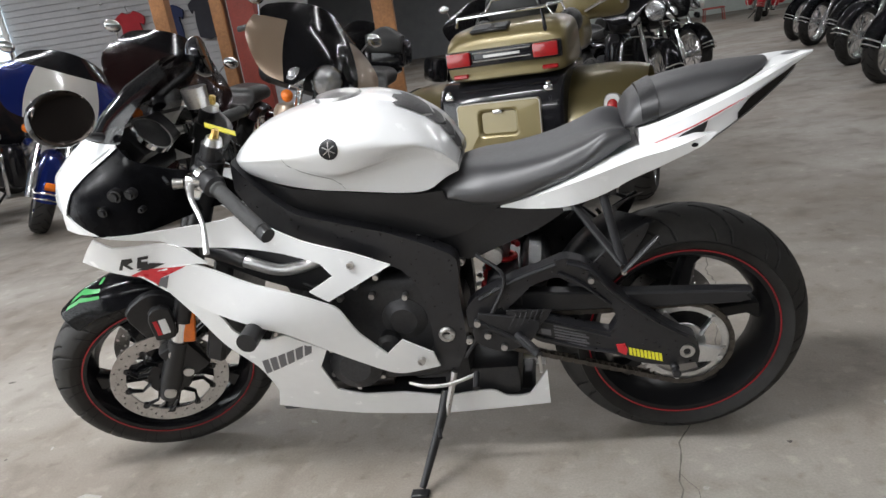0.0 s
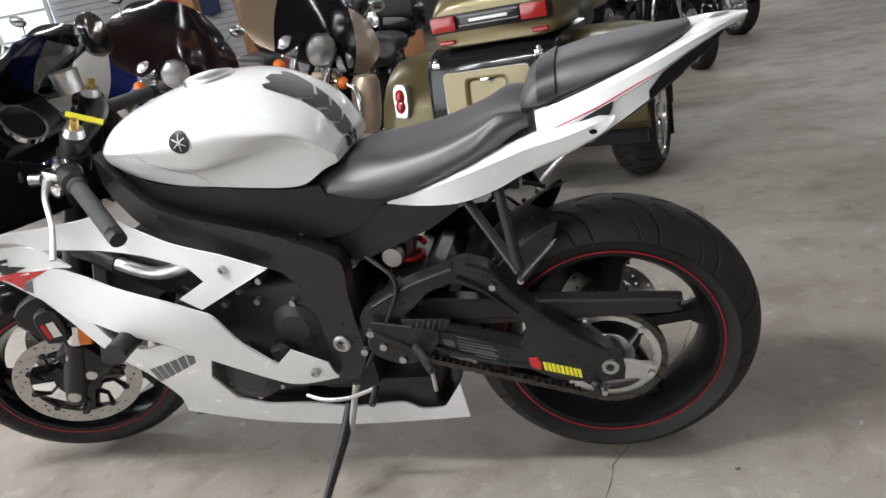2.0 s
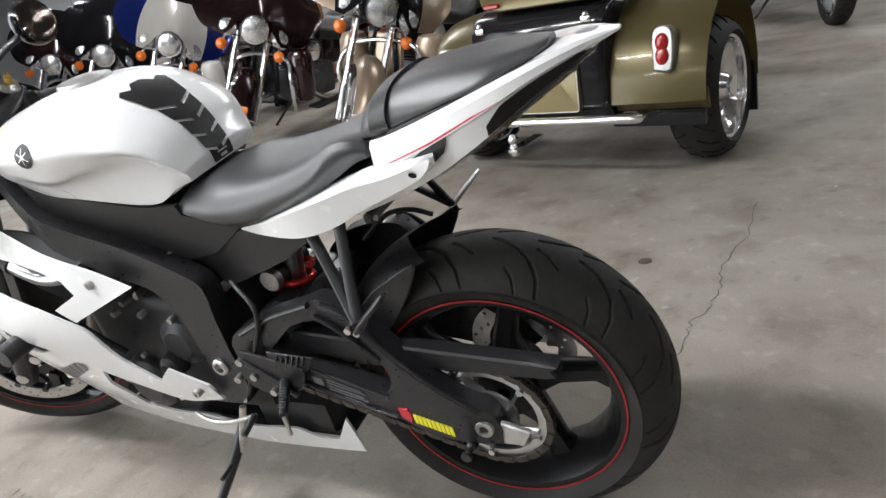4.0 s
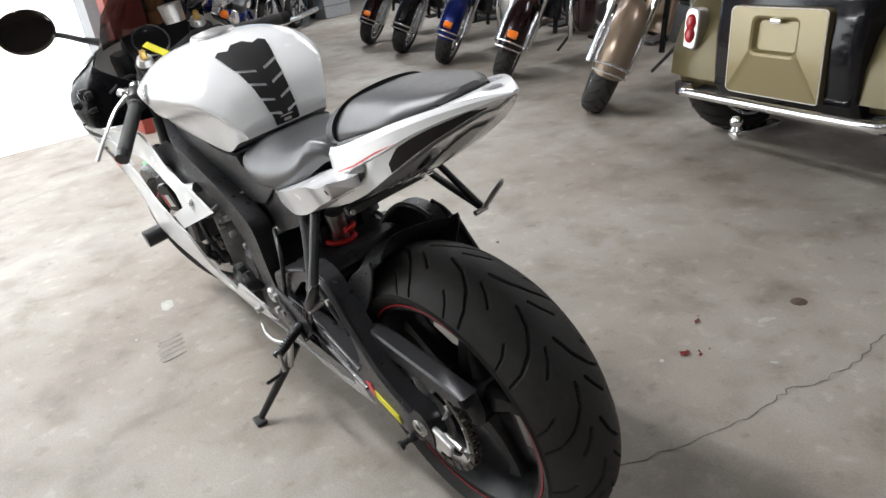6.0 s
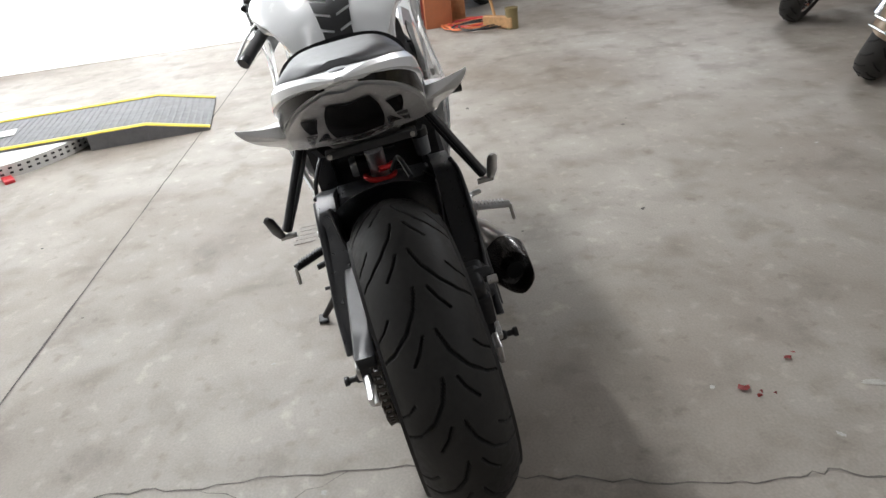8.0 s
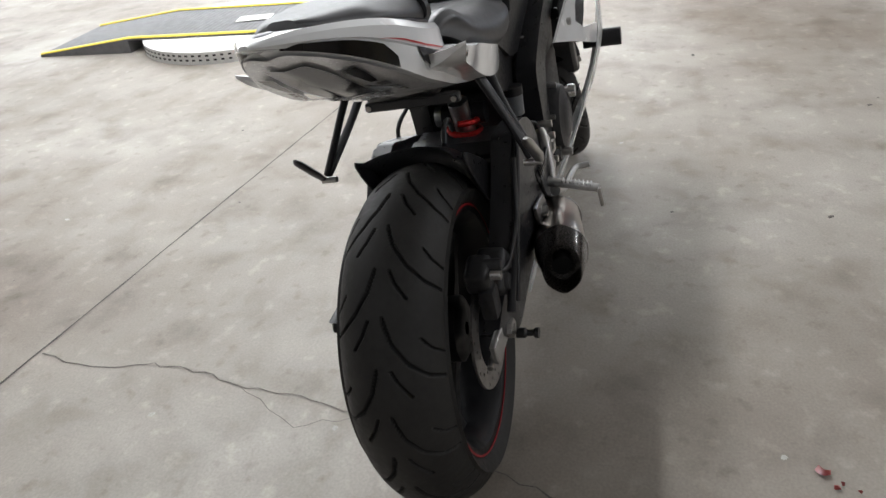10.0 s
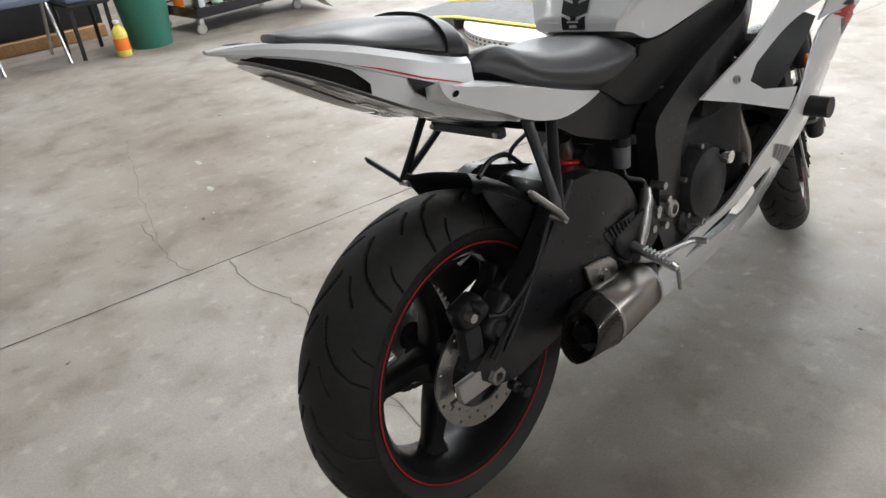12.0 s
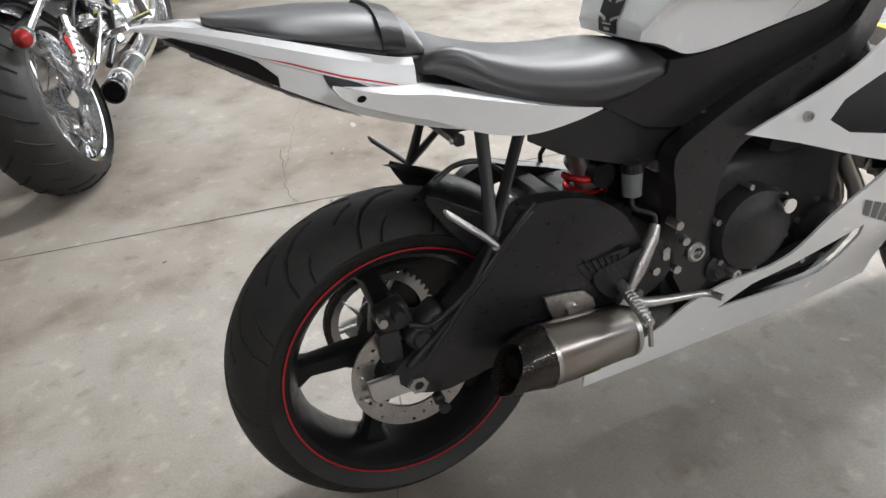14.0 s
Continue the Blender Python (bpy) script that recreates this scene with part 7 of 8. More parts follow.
# top box with its lights, rack and aerial
bm = bmesh.new()
st = []
for y, w_, z0, z1 in ((0.035, 0.285, 0.795, 0.955), (0.06, 0.310, 0.785, 1.005), (0.16, 0.320, 0.785, 1.05), (0.42, 0.315, 0.79, 1.06), (0.50, 0.29, 0.80, 1.02)):
    st.append((y, z1, ((w_ * 0.62, z1 - 0.004), (w_ * 0.94, z1 - 0.04), (w_, (z0 + z1) / 2), (w_ * 0.96, z0 + 0.02), (w_ * 0.7, z0))))
add_loft(bm, st, 4, 4)
place(bm, Matrix.Rotation(radians(90), 4, "Z") @ Matrix.Diagonal((1, -1, 1, 1)))
bmesh.ops.reverse_faces(bm, faces=bm.faces[:])
tb = tpart("top_box", place(bm, Matrix.Translation((0.05, 0, 0))), KHAKI, "olive gold top box")
bm = bmesh.new()
add_box(bm, (0.05, 0.025, 0.90), (0.60, 0.05, 0.085), 0.012, None, 2)
tpart("light_bar", bm, GLOSS, "black light bar", tb)
for s in (-1, 1):
    bm = bmesh.new()
    add_box(bm, (0.05 + s * 0.225, 0.004, 0.902), (0.125, 0.05, 0.07), 0.01, None, 2)
    tpart("box_light", bm, REDL, "red top box light", tb)
    bm = bmesh.new()
    add_box(bm, (0.05 + s * 0.235, 0.03, 0.815), (0.08, 0.03, 0.022), 0.006)
    tpart("reflector", bm, REDL, "red reflector", tb)
bm = bmesh.new()
add_tube(bm, [(-0.10, -0.004, 0.885), (0.20, -0.004, 0.885), (0.20, -0.004, 0.925), (-0.10, -0.004, 0.925), (-0.10, -0.004, 0.885)], 0.004, 6)
tpart("badge_frame", bm, CHROME, "", tb)
bm = bmesh.new()
add_box(bm, (0.05, -0.002, 0.905), (0.19, 0.006, 0.014), 0.001)
tpart("badge_bar", bm, STEEL, "plain silver bar", tb)
bm = bmesh.new()
add_box(bm, (-0.02, 0.10, 1.036), (0.20, 0.10, 0.02), 0.008, Matrix.Rotation(radians(14), 3, "X"))
tpart("vent", bm, SATIN, "", tb)
for k, pts in enumerate(([(-0.20, 0.10, 1.06), (-0.18, 0.08, 1.10), (0.28, 0.08, 1.10), (0.30, 0.10, 1.06)], [(-0.20, 0.44, 1.06), (-0.18, 0.46, 1.11), (0.28, 0.46, 1.11), (0.30, 0.44, 1.06)], [(-0.18, 0.08, 1.10), (-0.18, 0.46, 1.11)], [(0.28, 0.08, 1.10), (0.28, 0.46, 1.11)], [(-0.02, 0.08, 1.10), (-0.02, 0.46, 1.11)], [(0.12, 0.08, 1.10), (0.12, 0.46, 1.11)], [(-0.10, 0.30, 1.11), (-0.06, 0.32, 1.17), (0.16, 0.32, 1.17), (0.20, 0.30, 1.11)])):
    bm = bmesh.new()
    add_tube(bm, pts, 0.008, 8)
    tpart("rack_rail", bm, CHROME, "chrome luggage rail", tb)
bm = bmesh.new()
add_tube(bm, [(0.27, 0.06, 0.98), (0.26, 0.08, 1.05), (0.17, 0.14, 1.55)], [0.012, 0.008, 0.003], 8)
tpart("aerial", bm, GLOSS, "black whip aerial", tb)
bm = bmesh.new()
add_ball(bm, (0.05, 0.50, 1.13), 0.16, (1.3, 0.45, 0.95), 24, 14)
tpart("backrest", bm, LEATHER, "black leather backrest")
for s in (-1, 1):
    bm = bmesh.new()
    add_ball(bm, (0.05 + s * 0.25, 0.56, 1.0), 0.08, (0.8, 1.7, 0.9))
    tpart("armrest", bm, LEATHER)
# front half
bm = bmesh.new()
add_box(bm, (0.02, 1.0, 0.78), (0.38, 0.75, 0.18), 0.07, None, 3)
tpart("seat", bm, LEATHER, "black leather seat")
bm = bmesh.new()
add_box(bm, (0.02, 1.25, 0.45), (0.46, 0.8, 0.4), 0.08, None, 2)
tpart("engine", bm, FINM)
bm = bmesh.new()
add_box(bm, (0.02, 1.75, 0.88), (0.34, 0.5, 0.24), 0.10, None, 3)
tpart("fuel_tank", bm, KHAKI, "olive gold tank")
bm = bmesh.new()
add_box(bm, (0.02, 2.25, 1.12), (0.82, 0.22, 0.34), 0.10, None, 3)
tpart("fairing", bm, KHAKI, "olive gold fairing")
for s in (-1, 1):
    bm = bmesh.new()
    add_lathe(bm, [(0.001, 0.0), (0.045, 0.0), (0.052, 0.01), (0.052, 0.03)], (0.02 + s * 0.09, 2.10, 1.17), "y", 20)
    tpart("gauge", bm, CREAM, "pale round gauge")
    bm = bmesh.new()
    add_tube(bm, [(0.02 + s * 0.10, 2.12, 1.02), (0.02 + s * 0.36, 1.85, 1.10), (0.02 + s * 0.42, 1.72, 1.05)], 0.013, 10, 4)
    tpart("handlebar", bm, CHROME, "chrome handlebar")
wheel_parts("front_wheel", trike, (0.02, 2.75, 0.31), 0.31, 0.13, 9)


# ---- the chrome custom motorcycle seen from behind ----
def custom(m, label, group):
    root = thing("custom_motorcycle", m @ pose(0, 0, 0, 0, -11, 0), label, "motorcycle", group)
    # faces +y of its own axes, rear wheel on the origin
    w = wheel_parts("rear_wheel", root, (0, 0, 0.325), 0.325, 0.250, 20)
    bm = bmesh.new()
    rows = []
    for k in range(13):
        a = radians(78 + 80 * k / 12)
        rows.append([(0.130 * u, -(0.365 - 0.06 * abs(u) ** 3) * math.cos(a), 0.325 + (0.365 - 0.06 * abs(u) ** 3) * math.sin(a)) for u in [q / 6 for q in range(-6, 7)]])
    ring_faces(bm, rows, False, False)
    bmesh.ops.solidify(bm, geom=bm.faces[:], thickness=0.005)
    part("rear_fender", bm, GLOSS, root, "gloss black rear fender")
    for s in (-1, 1):
        lamp("turn_signal", (s * 0.16, -0.18, 0.585), 0.034, root, Matrix(), REDL, CHROME, 0.05, "red lens turn signal")
        bm = bmesh.new()
        add_tube(bm, [(s * 0.16, -0.15, 0.585), (s * 0.15, 0.25, 0.66), (s * 0.12, 0.55, 0.70)], 0.014, 10, 4)
        part("fender_strut", bm, CHROME, root, "chrome fender strut")
        bm = bmesh.new()
        add_tube(bm, [(s * 0.155, 0.0, 0.325), (s * 0.15, 0.30, 0.36), (s * 0.14, 0.62, 0.38)], 0.022, 10, 4)
        part("swingarm", bm, CHROME, root, "chrome swingarm leg")
        bm = bmesh.new()
        add_tube(bm, [(s * 0.165, 0.05, 0.38), (s * 0.16, 0.18, 0.55)], 0.020, 10)
        part("shock", bm, CHROME, root, "chrome shock absorber")
        bm = bmesh.new()
        add_box(bm, (s * 0.172, 0.08, 0.46), (0.012, 0.03, 0.10), 0.004)
        part("reflector", bm, REDL, root, "red side reflector")
    bm = bmesh.new()
    add_tube(bm, [(0.20, 1.00, 0.55), (0.27, 0.90, 0.38), (0.265, 0.60, 0.30), (0.252, 0.03, 0.29)], [0.026, 0.028, 0.040, 0.042], 18, 5)
    ex = part("exhaust", bm, CHROME, root, "chrome drag pipe with a black mouth")
    bm = bmesh.new()
    add_lathe(bm, [(0.034, 0.035), (0.036, 0.010), (0.043, 0.008), (0.045, 0.016), (0.044, 0.040)], (0.252, 0, 0.29), "y", 22)
    part("mouth_ring", bm, GLOSS, ex)
    bm = bmesh.new()
    add_lathe(bm, [(0.0001, 0.028), (0.035, 0.026)], (0.252, 0, 0.29), "y", 22)
    part("pipe_mouth", bm, MATT_BLACK, ex)
    for y in (0.12, 0.34):
        bm = bmesh.new()
        add_lathe(bm, [(0.040, y), (0.047, y + 0.004), (0.047, y + 0.018), (0.040, y + 0.022)], (0.256, 0, 0.293), "y", 18)
        part("pipe_clamp", bm, ALU, ex)
    # brake, pegs, linkage and hoses beside the wheel
    bm = bmesh.new()
    add_box(bm, (0.160, 0.13, 0.405), (0.05, 0.12, 0.06), 0.014, Matrix.Rotation(radians(30), 3, "X"), 2)
    part("brake_caliper", bm, CHROME, root, "chrome brake caliper")
    for pts, r, mt in (([(0.17, 0.34, 0.40), (0.24, 0.33, 0.42), (0.31, 0.32, 0.43)], 0.013, CHROME), ([(0.19, 0.62, 0.37), (0.27, 0.63, 0.39), (0.34, 0.62, 0.40)], 0.013, CHROME),
                       ([(0.18, 0.20, 0.36), (0.21, 0.36, 0.47), (0.18, 0.55, 0.50)], 0.010, CHROME), ([(0.16, 0.12, 0.44), (0.20, 0.25, 0.58), (0.17, 0.50, 0.55), (0.14, 0.70, 0.60)], 0.006, SATIN),
                       ([(0.20, 0.25, 0.33), (0.21, 0.45, 0.40), (0.20, 0.62, 0.52)], 0.014, GLOSS), ([(0.19, 0.30, 0.60), (0.21, 0.46, 0.52), (0.20, 0.60, 0.44)], 0.011, CHROME)):
        bm = bmesh.new()
        add_tube(bm, pts, r, 10, 4)
        part("foot_peg" if pts[-1][0] > 0.3 else "link_rod", bm, mt, root)
    for k in range(6):
        bm = bmesh.new()
        add_lathe(bm, [(0.020, -0.006), (0.031, -0.004), (0.031, 0.004), (0.020, 0.006)], (0, 0, 0), "z", 16, closed=True)
        c = Vector((0.165, 0.05, 0.38)).lerp(Vector((0.16, 0.18, 0.55)), 0.15 + 0.12 * k)
        part("spring_coil", place(bm, Matrix.Translation(c) @ Matrix.Rotation(radians(-37), 4, "X")), CHROME, root)
    for y, z, r in ((0.40, 0.45, 0.030), (0.52, 0.36, 0.038), (0.30, 0.50, 0.022), (0.60, 0.55, 0.034)):
        bm = bmesh.new()
        add_lathe(bm, [(0.001, 0.030), (r * 0.6, 0.028), (r, 0.014), (r, -0.03)], (0.185, y, z), "x", 20)
        part("bolt_cap", bm, CHROME, root)
    bm = bmesh.new()
    add_box(bm, (0, 0.85, 0.42), (0.28, 0.42, 0.30), 0.05, None, 2)
    en = part("engine", bm, CHROME, root, "polished V-twin engine")
    for y in (0.74, 0.96):
        for k in range(7):
            bm = bmesh.new()
            add_box(bm, (0, y + (y - 0.85) * 0.1 * k, 0.58 + 0.028 * k), (0.18, 0.17, 0.014), 0.004)
            part("fin", bm, ALU, en)
    for x, y, z, r in ((0.17, 0.82, 0.40, 0.09), (0.17, 0.62, 0.42, 0.07), (0.16, 0.90, 0.68, 0.075)):
        bm = bmesh.new()
        add_lathe(bm, [(0.001, 0.05), (r * 0.7, 0.045), (r, 0.02), (r, -0.04)], (x, y, z), "x", 24)
        part("cover", bm, CHROME, en, "polished cover")
    bm = bmesh.new()
    st = [(0.55, 0.70, ((0.06, 0.69), (0.10, 0.67), (0.09, 0.62), (0.05, 0.61))), (0.35, 0.68, ((0.10, 0.68), (0.15, 0.66), (0.14, 0.62), (0.06, 0.61))), (0.15, 0.73, ((0.09, 0.73), (0.12, 0.70), (0.11, 0.66), (0.06, 0.65))), (-0.02, 0.74, ((0.05, 0.74), (0.07, 0.72), (0.06, 0.70), (0.04, 0.69)))]
    add_loft(bm, st, 4, 4)
    part("seat", place(bm, Matrix.Rotation(radians(90), 4, "Z") @ Matrix.Diagonal((1, -1, 1, 1))), LEATHER, root, "black low seat")
    bm = bmesh.new()
    st = [(0.55, 0.74, ((0.05, 0.73), (0.07, 0.71), (0.06, 0.68), (0.04, 0.67))), (0.80, 0.86, ((0.10, 0.85), (0.16, 0.80), (0.14, 0.73), (0.07, 0.71))), (1.10, 0.90, ((0.09, 0.89), (0.14, 0.84), (0.12, 0.78), (0.06, 0.76))), (1.25, 0.88, ((0.04, 0.87), (0.06, 0.85), (0.05, 0.81), (0.03, 0.80)))]
    add_loft(bm, st, 4, 4)
    part("fuel_tank", place(bm, Matrix.Rotation(radians(90), 4, "Z") @ Matrix.Diagonal((1, -1, 1, 1))), YELLOWP, root, "yellow painted tank")
    wheel_parts("front_wheel", root, (0, 1.75, 0.32), 0.32, 0.135, 20)
    for s in (-1, 1):
        bm = bmesh.new()
        add_tube(bm, [(s * 0.09, 1.75, 0.32), (s * 0.09, 1.35, 0.95)], 0.024, 12)
        part("fork_leg", bm, CHROME, root, "chrome fork leg")
    bm = bmesh.new()
    add_tube(bm, [(-0.38, 1.0, 1.02), (-0.2, 1.25, 1.06), (0.2, 1.25, 1.06), (0.38, 1.0, 1.02)], 0.014, 10, 4)
    part("handlebar", bm, CHROME, root, "chrome handlebar")
    bm = bmesh.new()
    add_tube(bm, [(-0.12, 0.7, 0.25), (-0.30, 0.72, 0.07)], 0.012, 8)
    part("side_stand", bm, SATIN, root)
    return root


first = custom(pose(0.70, -1.79, 0, 0, 0, 168), "chrome custom motorcycle with a fat rear tyre", "custom motorcycles along the wall")
copy_thing(first, pose(0.38, -3.58, 0, 0, 0, 168) @ pose(0, 0, 0, 0, -11, 0))


# ---- the hall ----
def concrete():
    m = bpy.data.materials.new("stained_concrete")
    m.use_nodes = True
    nt = m.node_tree
    p = nt.nodes["Principled BSDF"]
    geo = nt.nodes.new("ShaderNodeNewGeometry")

    def noise_node(scale, detail=5, distort=0.0):
        n = nt.nodes.new("ShaderNodeTexNoise")
        n.inputs["Scale"].default_value, n.inputs["Detail"].default_value, n.inputs["Distortion"].default_value = scale, detail, distort
        nt.links.new(geo.outputs["Position"], n.inputs["Vector"])
        return n

    def ramp(src, stops):
        r = nt.nodes.new("ShaderNodeValToRGB")
        while len(r.color_ramp.elements) < len(stops):
            r.color_ramp.elements.new(0.5)
        for el, (pos, c) in zip(r.color_ramp.elements, stops):
            el.position, el.color = pos, (*c, 1)
        nt.links.new(src, r.inputs[0])
        return r

    def mix(kind, fac, a, b):
        x = nt.nodes.new("ShaderNodeMix")
        x.data_type, x.blend_type = "RGBA", kind
        x.inputs[0].default_value = fac
        nt.links.new(a, x.inputs[6])
        nt.links.new(b, x.inputs[7])
        return x.outputs[2]
    big = ramp(noise_node(0.9, 7, 0.15).outputs["Fac"], [(0.30, (0.192, 0.160, 0.130)), (0.48, (0.266, 0.238, 0.207)), (0.70, (0.353, 0.333, 0.303))])
    mid = ramp(noise_node(5.0, 8, 0.25).outputs["Fac"], [(0.30, (0.70, 0.67, 0.63)), (0.48, (0.97, 0.96, 0.95)), (0.7, (1.10, 1.10, 1.10))])
    spots = ramp(noise_node(17, 6).outputs["Fac"], [(0.28, (0.74, 0.71, 0.68)), (0.40, (1, 1, 1)), (0.58, (1, 1, 1)), (0.70, (1.28, 1.28, 1.27))])
    grain = ramp(noise_node(160, 3).outputs["Fac"], [(0.3, (0.90, 0.90, 0.90)), (0.7, (1.08, 1.08, 1.08))])
    c = mix("MULTIPLY", 1.0, big.outputs[0], mid.outputs[0])
    c = mix("MULTIPLY", 0.8, c, spots.outputs[0])
    c = mix("MULTIPLY", 1.0, c, grain.outputs[0])
    nt.links.new(c, p.inputs["Base Color"])
    rr = nt.nodes.new("ShaderNodeMapRange")
    rr.inputs["To Min"].default_value, rr.inputs["To Max"].default_value = 0.42, 0.75
    nt.links.new(noise_node(2.2, 5).outputs["Fac"], rr.inputs["Value"])
    nt.links.new(rr.outputs[0], p.inputs["Roughness"])
    b = nt.nodes.new("ShaderNodeBump")
    b.inputs["Strength"].default_value, b.inputs["Distance"].default_value = 0.25, 0.003
    nt.links.new(noise_node(60, 5).outputs["Fac"], b.inputs["Height"])
    nt.links.new(b.outputs[0], p.inputs["Normal"])
    return m


CONCRETE = concrete()
# south and east walls: dark tone added to cut fill light and reflections
DARKWALL = material("fill_cutting_wall", (0.11, 0.11, 0.115), 0.7, 0, 0, 0.12, 3, 0.3, 40)
BLOCK = material("grey_painted_block", (0.30, 0.31, 0.32), 0.7, 0, 0, 0.12, 3, 0.3, 40)
CEIL = material("ceiling_board", (0.30, 0.295, 0.285), 0.8, 0, 0, 0.1, 2, 0.2, 30)
POST_RED = material("red_steel_post", (0.28, 0.05, 0.035), 0.5, 0, 0, 0.2, 6, 0.1)
DAY = glow("daylight", (0.95, 0.98, 1.0), 1.5)


def slab(name, lo, hi, mat, kind="structure", label="", category=""):
    bm = bmesh.new()
    add_box(bm, [(a + b) / 2 for a, b in zip(lo, hi)], [b - a for a, b in zip(lo, hi)])
    ob = part(name, bm, mat)
    return tagged(ob, label, category, "", kind)


slab("floor", (-14, -9.2, -0.2), (9.2, 24.2, 0), CONCRETE, label="worn stained grey concrete floor", category="floor")
slab("ceiling", (-14, -9.2, 4.0), (9.2, 24.2, 4.2), CEIL, label="pale boarded ceiling", category="ceiling")
slab("wall_south", (-14, -9.2, 0), (9.2, -9.0, 4), DARKWALL, label="plain wall toned dark to cut fill light", category="wall")
slab("wall_east", (9.0, -9.0, 0), (9.2, 24, 4), DARKWALL, label="plain wall toned dark to cut fill light", category="wall")
slab("wall_north", (-14, 24, 0), (9.2, 24.2, 4), BLOCK, label="grey painted wall", category="wall")
slab("wall_west", (-14.2, 0.6, 0), (-14, 24, 4), BLOCK, label="grey painted wall", category="wall")
slab("wall_door_side", (-14, 0.46, 0), (-5.12, 0.62, 4), BLOCK, label="grey painted wall", category="wall")
slab("wall_over_door", (-5.32, -9, 3.5), (-5.12, 0.46, 4), BLOCK, label="grey painted wall", category="wall")
slab("backdrop", (-5.6, -9, 0), (-5.5, 0.46, 3.6), DAY, label="white daylight outside the open loading door", category="daylight")


# ---- floor joints, cracks, litter ----
DARKJ = material("joint_dirt", (0.085, 0.077, 0.07), 0.9, 0, 0, 0.4, 30)
floor_ob = bpy.data.objects["floor"]


CRACKM = material("crack_dirt", (0.13, 0.118, 0.105), 0.9, 0, 0, 0.4, 30)


def ribbon(name, line, width, mat, label, wob=0.0, z=0.0012, jag=3):
    """A thin dirt-filled line in the floor, uneven in width."""
    rnd = random.Random(len(line) * 7 + int(abs(line[0][0]) * 100))
    pts = [Vector(p) for p in line]
    fine = []
    for a, b in zip(pts, pts[1:]):
        for k in range(jag):
            p = a.lerp(b, k / jag)
            n = Vector((-(b - a).y, (b - a).x)).normalized()
            fine.append(p + n * rnd.uniform(-wob, wob))
    fine.append(pts[-1])
    bm = bmesh.new()
    rows = []
    for i, p in enumerate(fine):
        d = (fine[min(i + 1, len(fine) - 1)] - fine[max(i - 1, 0)]).normalized()
        n = Vector((-d.y, d.x)) * width * rnd.uniform(0.35, 1.0) / 2
        rows.append([(p.x - n.x, p.y - n.y, z), (p.x + n.x, p.y + n.y, z)])
    ring_faces(bm, rows, False, False)
    ob = part(name, bm, mat, floor_ob)
    return ob


ribbon("floor_joint", [(-5.0 + 0.5 * k, -1.230 - 0.1004 * (-5.0 + 0.5 * k)) for k in range(29)], 0.009, DARKJ, "", 0.002, 0.0012, 6)
ribbon("crack", [(-0.103, -1.205), (-0.085, -0.98), (-0.118, -0.86), (-0.112, -0.735), (-0.083, -0.60), (-0.074, -0.452), (-0.043, -0.308), (-0.027, -0.156), (0.03, 0.0), (0.09, 0.15), (0.145, 0.32), (0.205, 0.50), (0.228, 0.62), (0.224, 0.70), (0.270, 0.80), (0.285, 0.92), (0.280, 1.06), (0.34, 1.30), (0.36, 1.6)], 0.0055, CRACKM, "", 0.008, 0.0012, 5)
ribbon("crack", [(-0.025, -1.716), (-0.004, -1.52), (0.025, -1.367), (0.0, -1.25)], 0.0038, CRACKM, "", 0.008, 0.0012, 5)
ribbon("crack", [(0.025, -1.364), (-0.032, -1.593), (-0.12, -1.95), (-0.26, -2.35), (-0.352, -2.664)], 0.0024, CRACKM, "", 0.012, 0.0012, 5)
ribbon("crack", [(-0.085, -0.60), (0.02, -0.40), (-0.04, -0.25)], 0.0024, CRACKM, "", 0.008, 0.0013, 5)

# oil and tyre marks: thin uneven films
OIL = material("oil_mark", (0.20, 0.175, 0.15), 0.5, 0, 0, 0.25, 14)
PALE = material("pale_scuff", (0.38, 0.36, 0.335), 0.8, 0, 0, 0.2, 20)


def blot(name, c, rx, ry, mat, seed, z=0.0016, rot=0.0):
    rnd = random.Random(seed)
    bm = bmesh.new()
    vs = []
    for k in range(18):
        a = 2 * math.pi * k / 18
        r = rnd.uniform(0.65, 1.1)
        x, y = rx * r * math.cos(a), ry * r * math.sin(a)
        vs.append(bm.verts.new((c[0] + x * math.cos(rot) - y * math.sin(rot), c[1] + x * math.sin(rot) + y * math.cos(rot), z)))
    bm.faces.new(vs)
    return part(name, bm, mat, floor_ob)


def drain_cover():
    bm = bmesh.new()
    add_lathe(bm, [(0.001, 0.003), (0.019, 0.003), (0.023, 0.0)], (0.035, 1.095, 0), "z", 20)
    ob = part("floor_plug", bm, material("rusty_iron", (0.075, 0.05, 0.035), 0.7, 0, 0, 0.3, 60))
    return tagged(ob, "small round rusty metal plug in the floor", "floor plug")


drain_cover()
for k in range(5):
    bm = bmesh.new()
    add_box(bm, (-1.36 + 0.034 * k, -0.330 - 0.007 * k, 0.0016), (0.030, 0.080, 0.0012), 0.0, Matrix.Rotation(0.1, 3, "Z"))
    part("grid_mark", bm, OIL, floor_ob)
blot("stain", (-1.62, -0.26), 0.05, 0.03, PALE, 4)
RIND = material("red_wrapper", (0.30, 0.05, 0.045), 0.3, 0, 0.4, 0.3, 60)
rnd = random.Random(5)
for x, y, r in ((-0.042, 0.672, 0.020), (-0.110, 0.826, 0.018), (-0.008, 0.690, 0.010), (-0.006, 0.728, 0.008), (-0.02, 0.70, 0.007), (-0.125, 0.845, 0.009)):
    bm = bmesh.new()
    vs = []
    for k in range(7):
        a = 2 * math.pi * k / 7
        q = 0.72 * r * rnd.uniform(0.4, 1.1)
